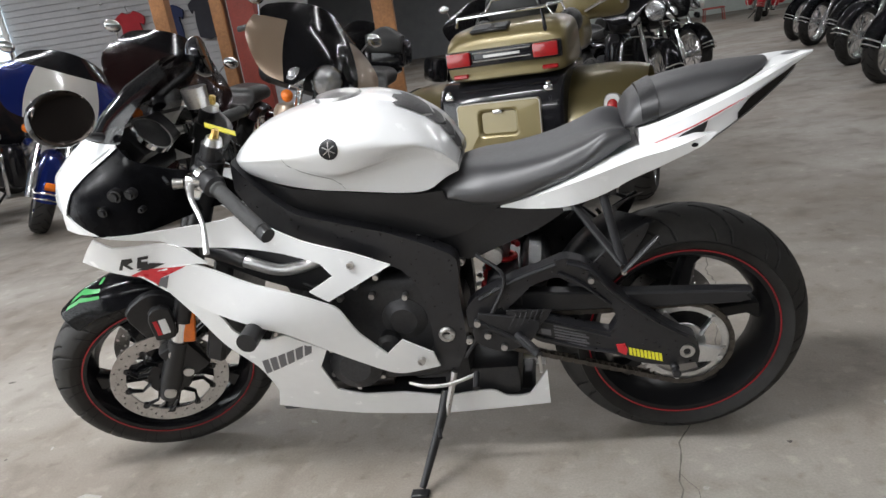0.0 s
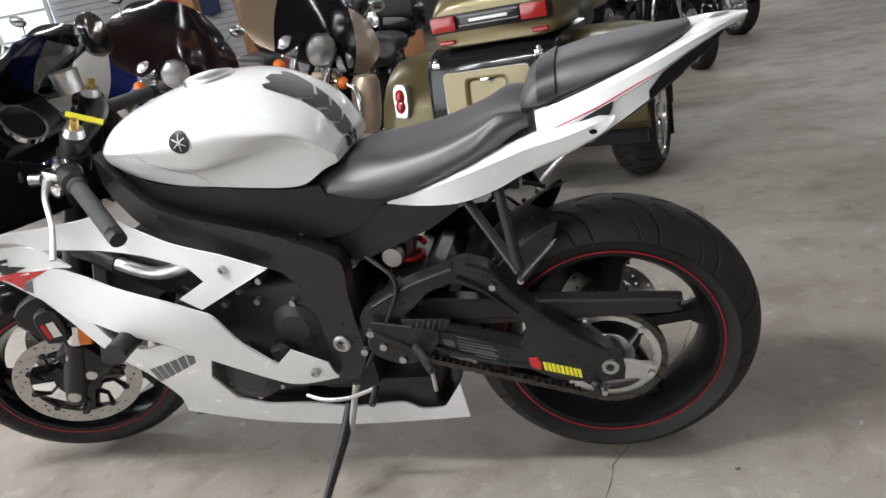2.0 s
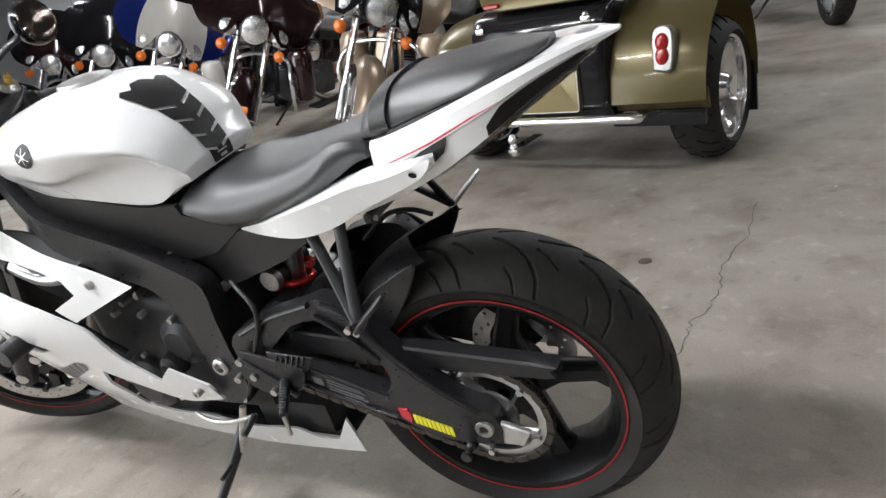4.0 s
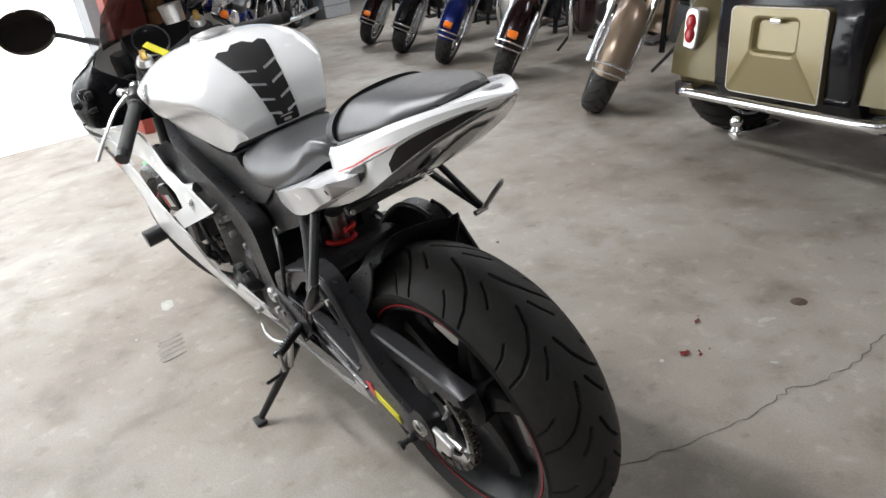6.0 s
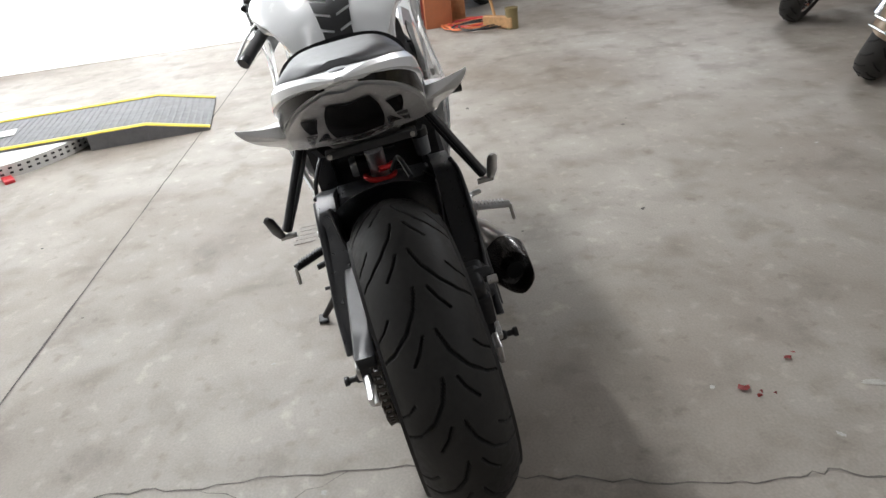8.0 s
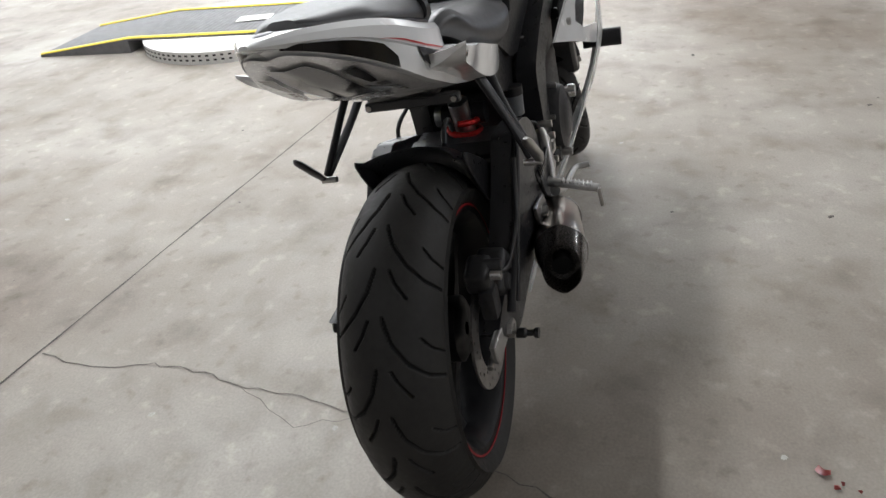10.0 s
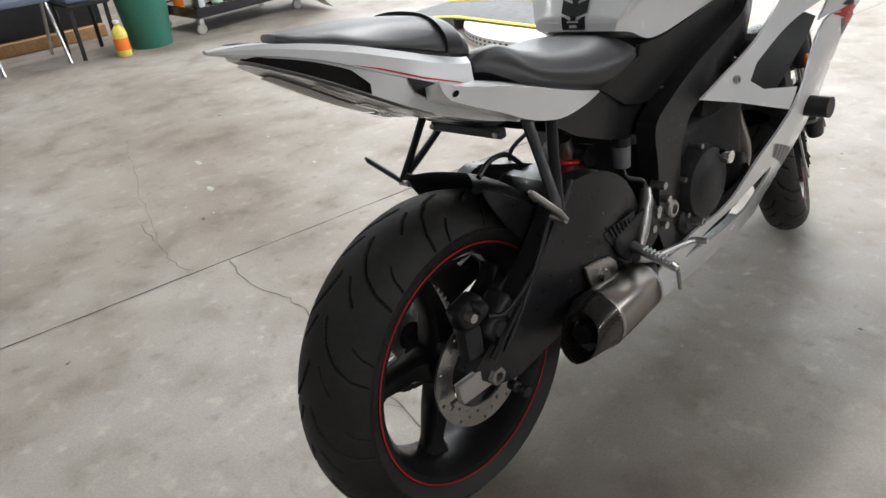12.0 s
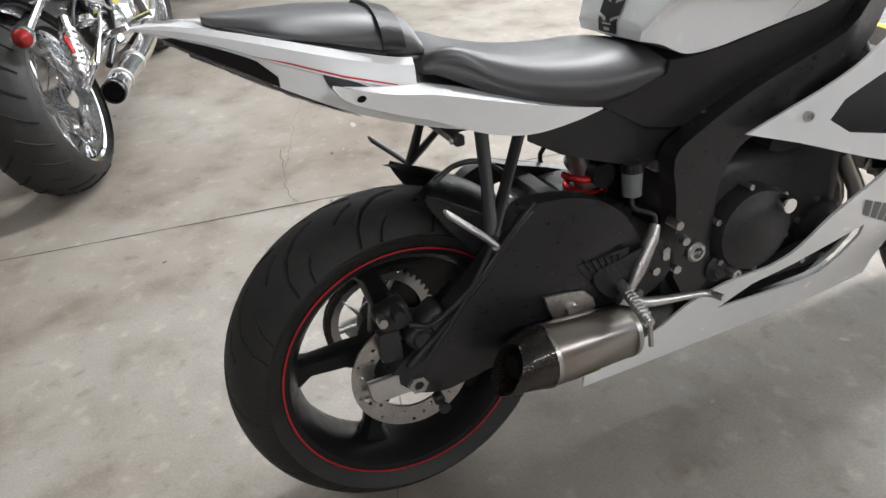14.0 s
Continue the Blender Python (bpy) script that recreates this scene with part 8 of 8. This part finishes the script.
        vs.append((x + q * math.cos(a), y + q * math.sin(a), 0.003 + 0.006 * rnd.random()))
    top = bm.verts.new((x, y, 0.010))
    ring = [bm.verts.new(v) for v in vs]
    for k in range(7):
        bm.faces.new((ring[k], ring[(k + 1) % 7], top))
    bmesh.ops.solidify(bm, geom=bm.faces[:], thickness=0.001)
    tagged(part("wrapper_scrap", bm, RIND), "crumpled red shiny wrapper scrap on the floor", "litter", "red scraps on the floor")
for i in range(60):
    x, y = rnd.uniform(-2.6, 1.8), rnd.uniform(-3.4, 2.0)
    s = rnd.uniform(0.004, 0.012)
    blot("speck", (x, y), s * rnd.uniform(0.5, 1.6), s * 0.7, PALE if rnd.random() < 0.65 else DARKJ, i + 40, 0.0014, rnd.uniform(0, 3))
for x, y, a, l in ((0.02, 0.95, 1.2, 0.03), (-0.45, -2.1, 1.5, 0.04), (-0.35, -1.8, 1.5, 0.03)):
    blot("scuff", (x, y), l, 0.012, PALE, int(l * 1000 + 7), 0.0015, a)

# ---- turntable with its ramp ----
TREAD = material("grey_tread_plate", (0.17, 0.17, 0.175), 0.6, 0.3, 0, 0.2, 20, 0.3, 90)
YEL = material("yellow_edge_paint", (0.75, 0.58, 0.05), 0.5, 0, 0, 0.12, 20)
WHT = material("white_powder_coat", (0.72, 0.72, 0.70), 0.4, 0, 0, 0.05, 10)
table = thing("turntable", pose(-3.11, -2.20, 0, 0, 0, 4), "low round white turntable with perforated rim", "turntable")
bm = bmesh.new()
add_lathe(bm, [(0.001, 0.075), (0.62, 0.075), (0.64, 0.07), (0.64, 0.0)], axis="z", segs=72)
part("disc", bm, WHT, table)
bm = bmesh.new()
for k in range(90):
    a = 2 * math.pi * k / 90
    for z in (0.025, 0.05):
        add_box(bm, (0.641 * math.cos(a), 0.641 * math.sin(a), z), (0.003, 0.018, 0.010), 0.0, Matrix.Rotation(a, 3, "Z"))
ho = part("rim_hole", bm, SATIN, table)
ho["kind"] = "stuff"
ramp = thing("ramp", pose(-3.11, -2.20, 0, 0, 0, 4), "grey ribbed ramp with yellow edges over the turntable", "ramp")
for k, (y0, y1, z0, z1) in enumerate(((1.28, 0.95, 0.012, 0.085), (0.95, 0.64, 0.085, 0.085), (0.64, -0.64, 0.085, 0.085), (-0.64, -1.30, 0.085, 0.012))):
    ln = abs(y1 - y0)
    bm = bmesh.new()
    add_plate(bm, [(y0, 0.0), (y0, z0), (y1, z1), (y1, 0.0)] if abs(y0) > 0.65 or abs(y1) > 0.65 else [(y0, 0.076), (y0, z0), (y1, z1), (y1, 0.076)], -0.345, 0.345, 0.002)
    place(bm, Matrix.Rotation(radians(90), 4, "Z") @ Matrix.Diagonal((1, -1, 1, 1)))
    bmesh.ops.reverse_faces(bm, faces=bm.faces[:])
    pl = part("deck", bm, TREAD, ramp, "grey ribbed deck")
    for s in (-1, 1):
        bm = bmesh.new()
        add_tube(bm, [(s * 0.325, y0, z0 + 0.004), (s * 0.325, y1, z1 + 0.004)], 0.020, 8, 0, True, 0.35)
        part("edge_stripe", bm, YEL, ramp, "yellow edge stripe")
    n = int(ln / 0.035)
    bm = bmesh.new()
    for q in range(n):
        t = (q + 0.5) / n
        add_box(bm, (0, y0 + (y1 - y0) * t, z0 + (z1 - z0) * t + 0.0012), (0.59, 0.014, 0.0015))
    rb = part("rib", bm, TREAD, pl)
    rb["kind"] = "stuff"
bm = bmesh.new()
add_box(bm, (0, 0, 0), (0.13, 0.22, 0.0015))
tagged(part("paper_sheet", place(bm, pose(-3.10, -2.12, 0.0915, 0, 0, 12)), material("paper", (0.75, 0.74, 0.70), 0.7)), "white sheet of paper lying on the ramp", "paper")
bm = bmesh.new()
add_box(bm, (0, 0, 0), (0.10, 0.05, 0.018), 0.006, None, 2)
tagged(part("pedal_latch", place(bm, pose(-2.50, -1.86, 0.0095, 0, 0, 30)), REDP), "small red latch beside the turntable", "latch")


# ---- the working corner: chairs, bin, bottles, cart, tarp ----
BINM = material("green_bin_plastic", (0.02, 0.13, 0.09), 0.45, 0, 0, 0.1, 6)
WOODM = material("pale_timber", (0.42, 0.24, 0.11), 0.6, 0, 0, 0.25, 5, 0.2, 60)
TARP = material("grey_canvas", (0.40, 0.37, 0.34), 0.9, 0, 0, 0.15, 8, 0.4, 120)
FLUID = material("yellow_fluid_bottle", (0.75, 0.62, 0.12), 0.25, 0, 0.2, 0.1, 10)
bin_ = thing("waste_bin", pose(-1.32, -4.56, 0), "dark green plastic waste bin full of rubbish", "bin")
bm = bmesh.new()
add_lathe(bm, [(0.001, 0.01), (0.135, 0.01), (0.145, 0.0), (0.185, 0.40), (0.20, 0.405), (0.20, 0.42), (0.18, 0.42), (0.17, 0.30), (0.001, 0.30)], axis="z", segs=40)
part("body", bm, BINM, bin_)
rnd = random.Random(9)
for k in range(12):
    bm = bmesh.new()
    add_ball(bm, (rnd.uniform(-0.1, 0.1), rnd.uniform(-0.1, 0.1), 0.34 + 0.08 * rnd.random()), 0.05, (1, rnd.uniform(0.5, 1.2), rnd.uniform(0.4, 0.9)), 7, 5)
    for v in bm.verts:
        v.co += Vector((rnd.uniform(-0.012, 0.012), rnd.uniform(-0.012, 0.012), rnd.uniform(-0.012, 0.012)))
    part("rubbish", bm, (CREAM, WHT, FLUID)[k % 3], bin_)


def bottle(m, mat, label, h=0.24, r=0.05, cap=None):
    ob = thing("bottle", m, label, "bottle", "cleaner bottles")
    bm = bmesh.new()
    add_lathe(bm, [(0.001, 0.0), (r * 0.92, 0.0), (r, 0.01), (r, h * 0.62), (r * 0.85, h * 0.75), (r * 0.36, h * 0.86), (r * 0.36, h * 0.93), (0.001, h * 0.93)], axis="z", segs=24)
    part("body", bm, mat, ob)
    bm = bmesh.new()
    add_lathe(bm, [(0.001, h * 0.92), (r * 0.42, h * 0.92), (r * 0.42, h), (0.001, h)], axis="z", segs=16)
    part("cap", bm, cap or WHT, ob)
    bm = bmesh.new()
    add_lathe(bm, [(r * 1.01, h * 0.18), (r * 1.015, h * 0.18), (r * 1.015, h * 0.52), (r * 1.01, h * 0.52)], axis="z", segs=24, closed=True)
    part("label_band", bm, ORANGE if mat is FLUID else WHT, ob)
    return ob


bottle(pose(-1.06, -4.42, 0), FLUID, "yellow fluid bottle standing on the floor")


def chair(m, label):
    ob = thing("folding_chair", m, label, "chair", "chairs in the corner")
    for s in (-1, 1):
        bm = bmesh.new()
        add_tube(bm, [(s * 0.21, -0.20, 0.0), (s * 0.21, 0.02, 0.42), (s * 0.20, 0.16, 0.80)], 0.012, 10, 3)
        part("front_leg", bm, STEEL, ob)
        bm = bmesh.new()
        add_tube(bm, [(s * 0.19, 0.24, 0.0), (s * 0.19, 0.0, 0.42)], 0.012, 10)
        part("rear_leg", bm, STEEL, ob)
    bm = bmesh.new()
    add_box(bm, (0, 0, 0.43), (0.42, 0.40, 0.04), 0.015, None, 2)
    part("seat", bm, material("blue_grey_vinyl", (0.10, 0.12, 0.17), 0.5), ob, "blue grey seat pad")
    bm = bmesh.new()
    add_box(bm, (0, 0.15, 0.74), (0.40, 0.02, 0.18), 0.008)
    part("backrest", bm, SATIN, ob)
    return ob


c1 = chair(pose(-0.55, -4.80, 0, 0, 0, 176), "folding chair with steel tube legs")
copy_thing(c1, pose(-0.02, -4.86, 0, 0, 0, 184))
bm = bmesh.new()
add_box(bm, (-0.60, -5.27, 0.046), (1.3, 0.09, 0.09), 0.004)
tagged(part("timber_beam", bm, WOODM), "loose pale timber beam lying on the floor", "beam")
# black block added to stand for the shadowed space below the bench
bm = bmesh.new()
add_box(bm, (-0.72, -5.48, 0.20), (1.10, 0.32, 0.40), 0.02, None, 2)
tagged(part("dark_block", bm, SATIN), "black block standing for the shaded space under the bench", "crate")

bench = thing("low_bench", pose(-0.95, -4.72, 0), "low black steel bench with a blue grey pad", "bench")
for x in (-0.12, 0.12):
    for y in (-0.17, 0.17):
        bm = bmesh.new()
        add_box(bm, (x, y, 0.18), (0.025, 0.025, 0.36), 0.003)
        part("leg", bm, SATIN, bench)
bm = bmesh.new()
add_box(bm, (0, 0, 0.365), (0.29, 0.42, 0.03), 0.006)
part("seat_board", bm, SATIN, bench)
bm = bmesh.new()
add_box(bm, (0, 0, 0.405), (0.28, 0.41, 0.05), 0.016, None, 3)
part("pad", bm, material("blue_grey_mat", (0.09, 0.12, 0.18), 0.6), bench, "blue grey pad")

cart = thing("service_cart", pose(-2.12, -4.78, 0, 0, 0, 6), "black steel service cart loaded with bottles", "cart")
for z in (0.13, 0.62):
    bm = bmesh.new()
    add_box(bm, (0, 0, z), (0.98, 0.56, 0.012), 0.003)
    tray = part("tray", bm, GLOSS, cart, "black tray")
    for p, q in (((0, -0.28), (0.98, 0.012)), ((0, 0.28), (0.98, 0.012)), ((-0.49, 0), (0.012, 0.56)), ((0.49, 0), (0.012, 0.56))):
        bm = bmesh.new()
        add_box(bm, (p[0], p[1], z + 0.03), (q[0], q[1], 0.075), 0.003)
        part("lip", bm, GLOSS, tray)
for x in (-0.46, 0.46):
    for y in (-0.25, 0.25):
        bm = bmesh.new()
        add_box(bm, (x, y, 0.40), (0.03, 0.03, 0.56), 0.003)
        part("upright", bm, GLOSS, cart)
        bm = bmesh.new()
        add_lathe(bm, [(0.001, -0.014), (0.036, -0.014), (0.042, -0.008), (0.042, 0.008), (0.036, 0.014), (0.001, 0.014)], (x, y, 0.042), "y", 20)
        cs = part("castor", bm, STEEL, cart, "steel castor")
        bm = bmesh.new()
        add_box(bm, (x, y, 0.095), (0.045, 0.05, 0.05), 0.006)
        part("fork", bm, STEEL, cs)
cm = cart.matrix_world.copy()
rnd = random.Random(12)
for k in range(11):
    x, y = -0.40 + 0.08 * k, -0.10 + 0.16 * (k % 2)
    mat, lab = ((FLUID, "yellow fluid bottle on the cart"), (WHT, "white cleaner bottle on the cart"), (GREENP, "green cleaner bottle on the cart"), (GLOSS, "black polish bottle on the cart"))[(k * 3 + k // 4) % 4]
    bottle(cm @ pose(x, y, 0.137), mat, lab, rnd.uniform(0.17, 0.28), rnd.uniform(0.032, 0.045))
for k in range(5):
    bm = bmesh.new()
    add_ball(bm, (0, 0, 0), 0.055, (1.3, 1, 0.6), 9, 6)
    for v in bm.verts:
        v.co += Vector((rnd.uniform(-0.015, 0.015), rnd.uniform(-0.015, 0.015), rnd.uniform(-0.01, 0.01)))
    tagged(part("rag", place(bm, cm @ pose(0.42 - 0.14 * k, -0.18, 0.165)), WHT if k % 2 else CREAM), "crumpled white cleaning rag on the cart", "rag", "rags on the cart")

# canvas hanging from the cart end on to the floor
bm = bmesh.new()
rows = []
for i in range(15):
    t = i / 14
    row = []
    for j in range(21):
        u = j / 20
        x = -2.34 - 0.42 * t ** 0.8 - 0.05 * math.sin(3 * u + t)
        y = -4.86 + 0.56 * u + 0.14 * t * (u - 0.3)
        z = 0.66 * (1 - t) ** 1.5 + 0.012 + 0.02 * math.sin(9 * u + 4 * t) * (0.3 + t * (1 - t) * 2) + 0.02 * t
        row.append((x, y, max(0.006, z)))
    rows.append(row)
ring_faces(bm, rows, False, False)
bmesh.ops.solidify(bm, geom=bm.faces[:], thickness=0.004)
tagged(part("canvas_sheet", bm, TARP), "grey canvas sheet draped from the cart to the floor", "sheet")
bm = bmesh.new()
add_lathe(bm, [(0.001, 0.0), (0.15, 0.0), (0.16, 0.012), (0.175, 0.17), (0.165, 0.17), (0.15, 0.02), (0.001, 0.02)], (-2.95, -5.75, 0), "z", 36)
tagged(part("pail", bm, material("purple_brown_plastic", (0.06, 0.03, 0.04), 0.4)), "dark maroon plastic pail on the floor", "pail")

# clutter by the door post: broom, can, cord, orange box
cordm = material("orange_cord", (0.60, 0.16, 0.05), 0.5)
rnd = random.Random(3)
for k in range(4):
    pts = []
    cx, cy = -4.75 + 0.08 * k, 0.95 + 0.07 * (k % 2)
    for q in range(26):
        a = 2 * math.pi * q / 9 + k
        r = 0.10 + 0.07 * rnd.random()
        pts.append((cx + r * math.cos(a) * 1.2, cy + r * math.sin(a) * 1.5, 0.008 + 0.012 * rnd.random() + 0.004 * k))
    bm = bmesh.new()
    add_tube(bm, pts, 0.0055, 6, 3)
    tagged(part("extension_cord", bm, (cordm, REDP, cordm, SATIN)[k]), "coiled extension cord lying on the floor", "cord", "tangled cords")
can = thing("metal_can", pose(-4.32, 1.22, 0), "dented brass coloured can on the floor", "can")
bm = bmesh.new()
add_lathe(bm, [(0.001, 0.0), (0.05, 0.0), (0.052, 0.006), (0.048, 0.012), (0.048, 0.145), (0.052, 0.15), (0.050, 0.155), (0.044, 0.15), (0.001, 0.14)], axis="z", segs=24)
part("body", bm, material("dull_brass", (0.22, 0.17, 0.08), 0.5, 0.5), can)
bm = bmesh.new()
add_tube(bm, [(-4.40, 1.12, 0.02), (-4.62, 0.92, 1.25)], 0.012, 10)
br = part("broom", bm, WOODM)
tagged(br, "wooden broom leaning by the post", "broom")
bm = bmesh.new()
add_box(bm, (-4.39, 1.13, 0.05), (0.28, 0.05, 0.09), 0.01, Matrix.Rotation(0.7, 3, "Z"))
part("bristle_head", bm, WOODM, br)
bm = bmesh.new()
add_box(bm, (-4.86, 0.72, 0.14), (0.24, 0.22, 0.28), 0.01, None, 2)
tagged(part("cardboard_box", bm, material("orange_brown_card", (0.36, 0.12, 0.05), 0.8)), "orange brown box on the floor by the post", "box")


# ---- posts, slat wall, far doors ----
TIMBER = material("orange_timber_post", (0.40, 0.19, 0.08), 0.6, 0, 0, 0.25, 5, 0.2, 40)
SLATM = material("grey_slat_board", (0.46, 0.46, 0.47), 0.55, 0, 0, 0.08, 3)
PALEWALL = material("pale_upper_wall", (0.62, 0.62, 0.58), 0.75, 0, 0, 0.08, 2)
DOORM = material("pale_door_panel", (0.60, 0.66, 0.62), 0.5, 0, 0, 0.06, 2)


def post(x, y, w, d, mat, label, rz=0):
    bm = bmesh.new()
    add_box(bm, (0, 0, 2.0), (w, d, 4.0), 0.008, None, 2)
    ob = part("post", place(bm, pose(x, y, 0, 0, 0, rz)), mat)
    return tagged(ob, label, "post", "", "structure")


post(-3.30, 5.55, 0.26, 0.20, POST_RED, "dark red painted steel post", 8)
post(-3.53, 5.48, 0.12, 0.18, TIMBER, "orange timber post beside the red steel", 8)
post(-4.38, 5.9, 0.16, 0.18, TIMBER, "orange timber post", 8)
post(-1.82, 5.4, 0.20, 0.18, TIMBER, "orange timber post", 8)
post(-4.93, 0.66, 0.22, 0.26, POST_RED, "dark red painted steel door post", 0)
post(-4.96, 0.90, 0.12, 0.14, TIMBER, "orange timber trim beside the door post", 0)
bm = bmesh.new()
add_box(bm, (-10.6, 5.3, 2.0), (0.62, 0.5, 4.0), 0.01)
pillar = tagged(part("block_pillar", bm, BLOCK), "grey painted block pillar", "pillar", "", "structure")
for k in range(10):
    bm = bmesh.new()
    add_box(bm, (-10.6, 5.3, 0.2 + 0.4 * k), (0.626, 0.506, 0.008))
    part("mortar_joint", bm, SATIN, pillar)
# slat wall with shirts
SL = pose(-8.2, 9.2, 0, 0, 0, 12)
bm = bmesh.new()
add_box(bm, (0, 0.05, 1.25), (8.4, 0.05, 2.5), 0.0)
sw = tagged(part("slat_wall", place(bm, SL), SLATM), "grey slatted display wall", "wall", "", "structure")
for k in range(25):
    bm = bmesh.new()
    add_box(bm, (0, 0.015, 0.05 + 0.1 * k), (8.4, 0.02, 0.088), 0.003)
    part("slat", place(bm, SL), SLATM, sw)
bm = bmesh.new()
add_box(bm, (0, 0.06, 3.25), (8.4, 0.04, 1.5))
tagged(part("wall_upper", place(bm, SL), PALEWALL), "pale upper wall", "wall", "", "structure")


def shirt(x, z, mat, label):
    ob = thing("t_shirt", SL @ pose(x, -0.06, z), label, "shirt", "shirts on the wall")
    bm = bmesh.new()
    add_plate(bm, [(-0.09, 0.0), (-0.04, -0.03), (0.04, -0.03), (0.09, 0.0), (0.24, -0.10), (0.20, -0.24), (0.15, -0.20), (0.16, -0.62), (-0.16, -0.62), (-0.15, -0.20), (-0.20, -0.24), (-0.24, -0.10)], -0.02, 0.03, 0.01, 2)
    part("cloth", bm, mat, ob)
    bm = bmesh.new()
    add_tube(bm, [(0, 0.06, 0.08), (0, -0.06, 0.08), (0, -0.02, 0.0)], 0.006, 8, 3)
    part("hanger_hook", bm, CHROME, ob)


shirt(1.35, 2.02, material("red_cotton", (0.42, 0.03, 0.04), 0.9), "red cotton t-shirt hanging on the slat wall")
shirt(1.98, 2.02, material("navy_cotton", (0.03, 0.04, 0.10), 0.9), "navy cotton t-shirt hanging on the slat wall")
shirt(2.55, 2.08, material("charcoal_cotton", (0.04, 0.04, 0.05), 0.9), "charcoal cotton t-shirt hanging on the slat wall")
for k in range(5):
    bm = bmesh.new()
    add_tube(bm, [(0.6 + 0.35 * k + 1.2 * (k > 1), 0, 2.20), (0.6 + 0.35 * k + 1.2 * (k > 1), -0.12, 2.18)], 0.012, 8)
    tagged(part("display_hook", place(bm, SL), WHT), "white display hook on the slat wall", "hook", "display hooks")
# a bright glazed shop front at the end of the slat wall
bm = bmesh.new()
add_box(bm, (-1.55, -0.05, 1.55), (1.9, 0.06, 1.7))
wn = tagged(part("window_1", place(bm, SL), glow("bright_glass", (0.80, 0.92, 1.0), 1.1)), "bright glazed shop window", "window", "", "structure")
for k in range(5):
    bm = bmesh.new()
    add_box(bm, (-1.55, -0.09, 0.75 + 0.4 * k), (1.95, 0.05, 0.05), 0.004)
    part("glazing_bar", place(bm, SL), WHT, wn)
for k in range(3):
    bm = bmesh.new()
    add_box(bm, (-2.48 + 0.93 * k, -0.09, 1.55), (0.06, 0.06, 1.75), 0.004)
    part("window_frame", place(bm, SL), WHT, wn)
# glowing pane added to the west wall, for bluish light on the far motorcycles
bm = bmesh.new()
add_box(bm, (-13.97, 3.6, 1.9), (0.05, 5.2, 1.9))
wn = tagged(part("blue_fill_pane", bm, glow("blue_fill_glow", (0.52, 0.72, 1.0), 0.8)), "wide glowing pane added to tint the far row blue", "window", "", "structure")
for k in range(6):
    bm = bmesh.new()
    add_box(bm, (-13.93, 1.0 + 1.04 * k, 1.9), (0.06, 0.07, 1.95), 0.004)
    part("window_frame", bm, WHT, wn)
for k in range(3):
    bm = bmesh.new()
    add_box(bm, (-13.925, 3.6, 0.95 + 0.95 * k), (0.05, 5.25, 0.06), 0.004)
    part("glazing_bar", bm, WHT, wn)
# far sectional door
bm = bmesh.new()
add_box(bm, (4.6, 23.93, 1.8), (7.0, 0.06, 3.6))
dr = tagged(part("door_1", bm, DOORM), "pale sectional garage door", "door", "", "structure")
for k in range(6):
    for q in range(5):
        bm = bmesh.new()
        add_box(bm, (1.8 + 1.4 * q, 23.89, 0.32 + 0.6 * k), (1.28, 0.03, 0.50), 0.02)
        part("door_panel", bm, DOORM, dr)
# low red stool and a small workbench far down the aisle
st_ = thing("step_stool", pose(4.2, 19.6, 0), "small dark red step stool", "stool")
bm = bmesh.new()
add_box(bm, (0, 0, 0.34), (0.55, 0.30, 0.04), 0.01)
part("top", bm, POST_RED, st_)
for x in (-0.24, 0.24):
    for y in (-0.12, 0.12):
        bm = bmesh.new()
        add_tube(bm, [(x * 1.1, y * 1.1, 0), (x, y, 0.33)], 0.015, 8)
        part("leg", bm, POST_RED, st_)
bench = thing("side_table", pose(5.3, 14.8, 0, 0, 0, 10), "small wooden table with steel legs", "table")
bm = bmesh.new()
add_box(bm, (0, 0, 0.78), (0.9, 0.6, 0.05), 0.01)
part("top", bm, WOODM, bench)
bm = bmesh.new()
add_box(bm, (0, 0.1, 0.55), (0.7, 0.4, 0.40), 0.02)
part("drawer_box", bm, WOODM, bench)
for x in (-0.4, 0.4):
    for y in (-0.25, 0.25):
        bm = bmesh.new()
        add_tube(bm, [(x, y, 0), (x, y, 0.76)], 0.02, 8)
        part("leg", bm, STEEL, bench)
cruiser(pose(4.55, 16.6, 0, 0, 0, -20), REDP, REDP, "bright red touring motorcycle", 8, True, True, False, "motorcycles behind the trike")
# ceiling fittings under which the strip lamps sit
for x, y, watt in STRIPS:
    bm = bmesh.new()
    add_box(bm, (x, y, 3.957), (min(2.4, 2 * (9.0 - x) - 0.1), 0.20, 0.086), 0.01)
    tagged(part("strip_light", bm, WHT), "white ceiling strip light fitting", "lamp", "ceiling strip lights")
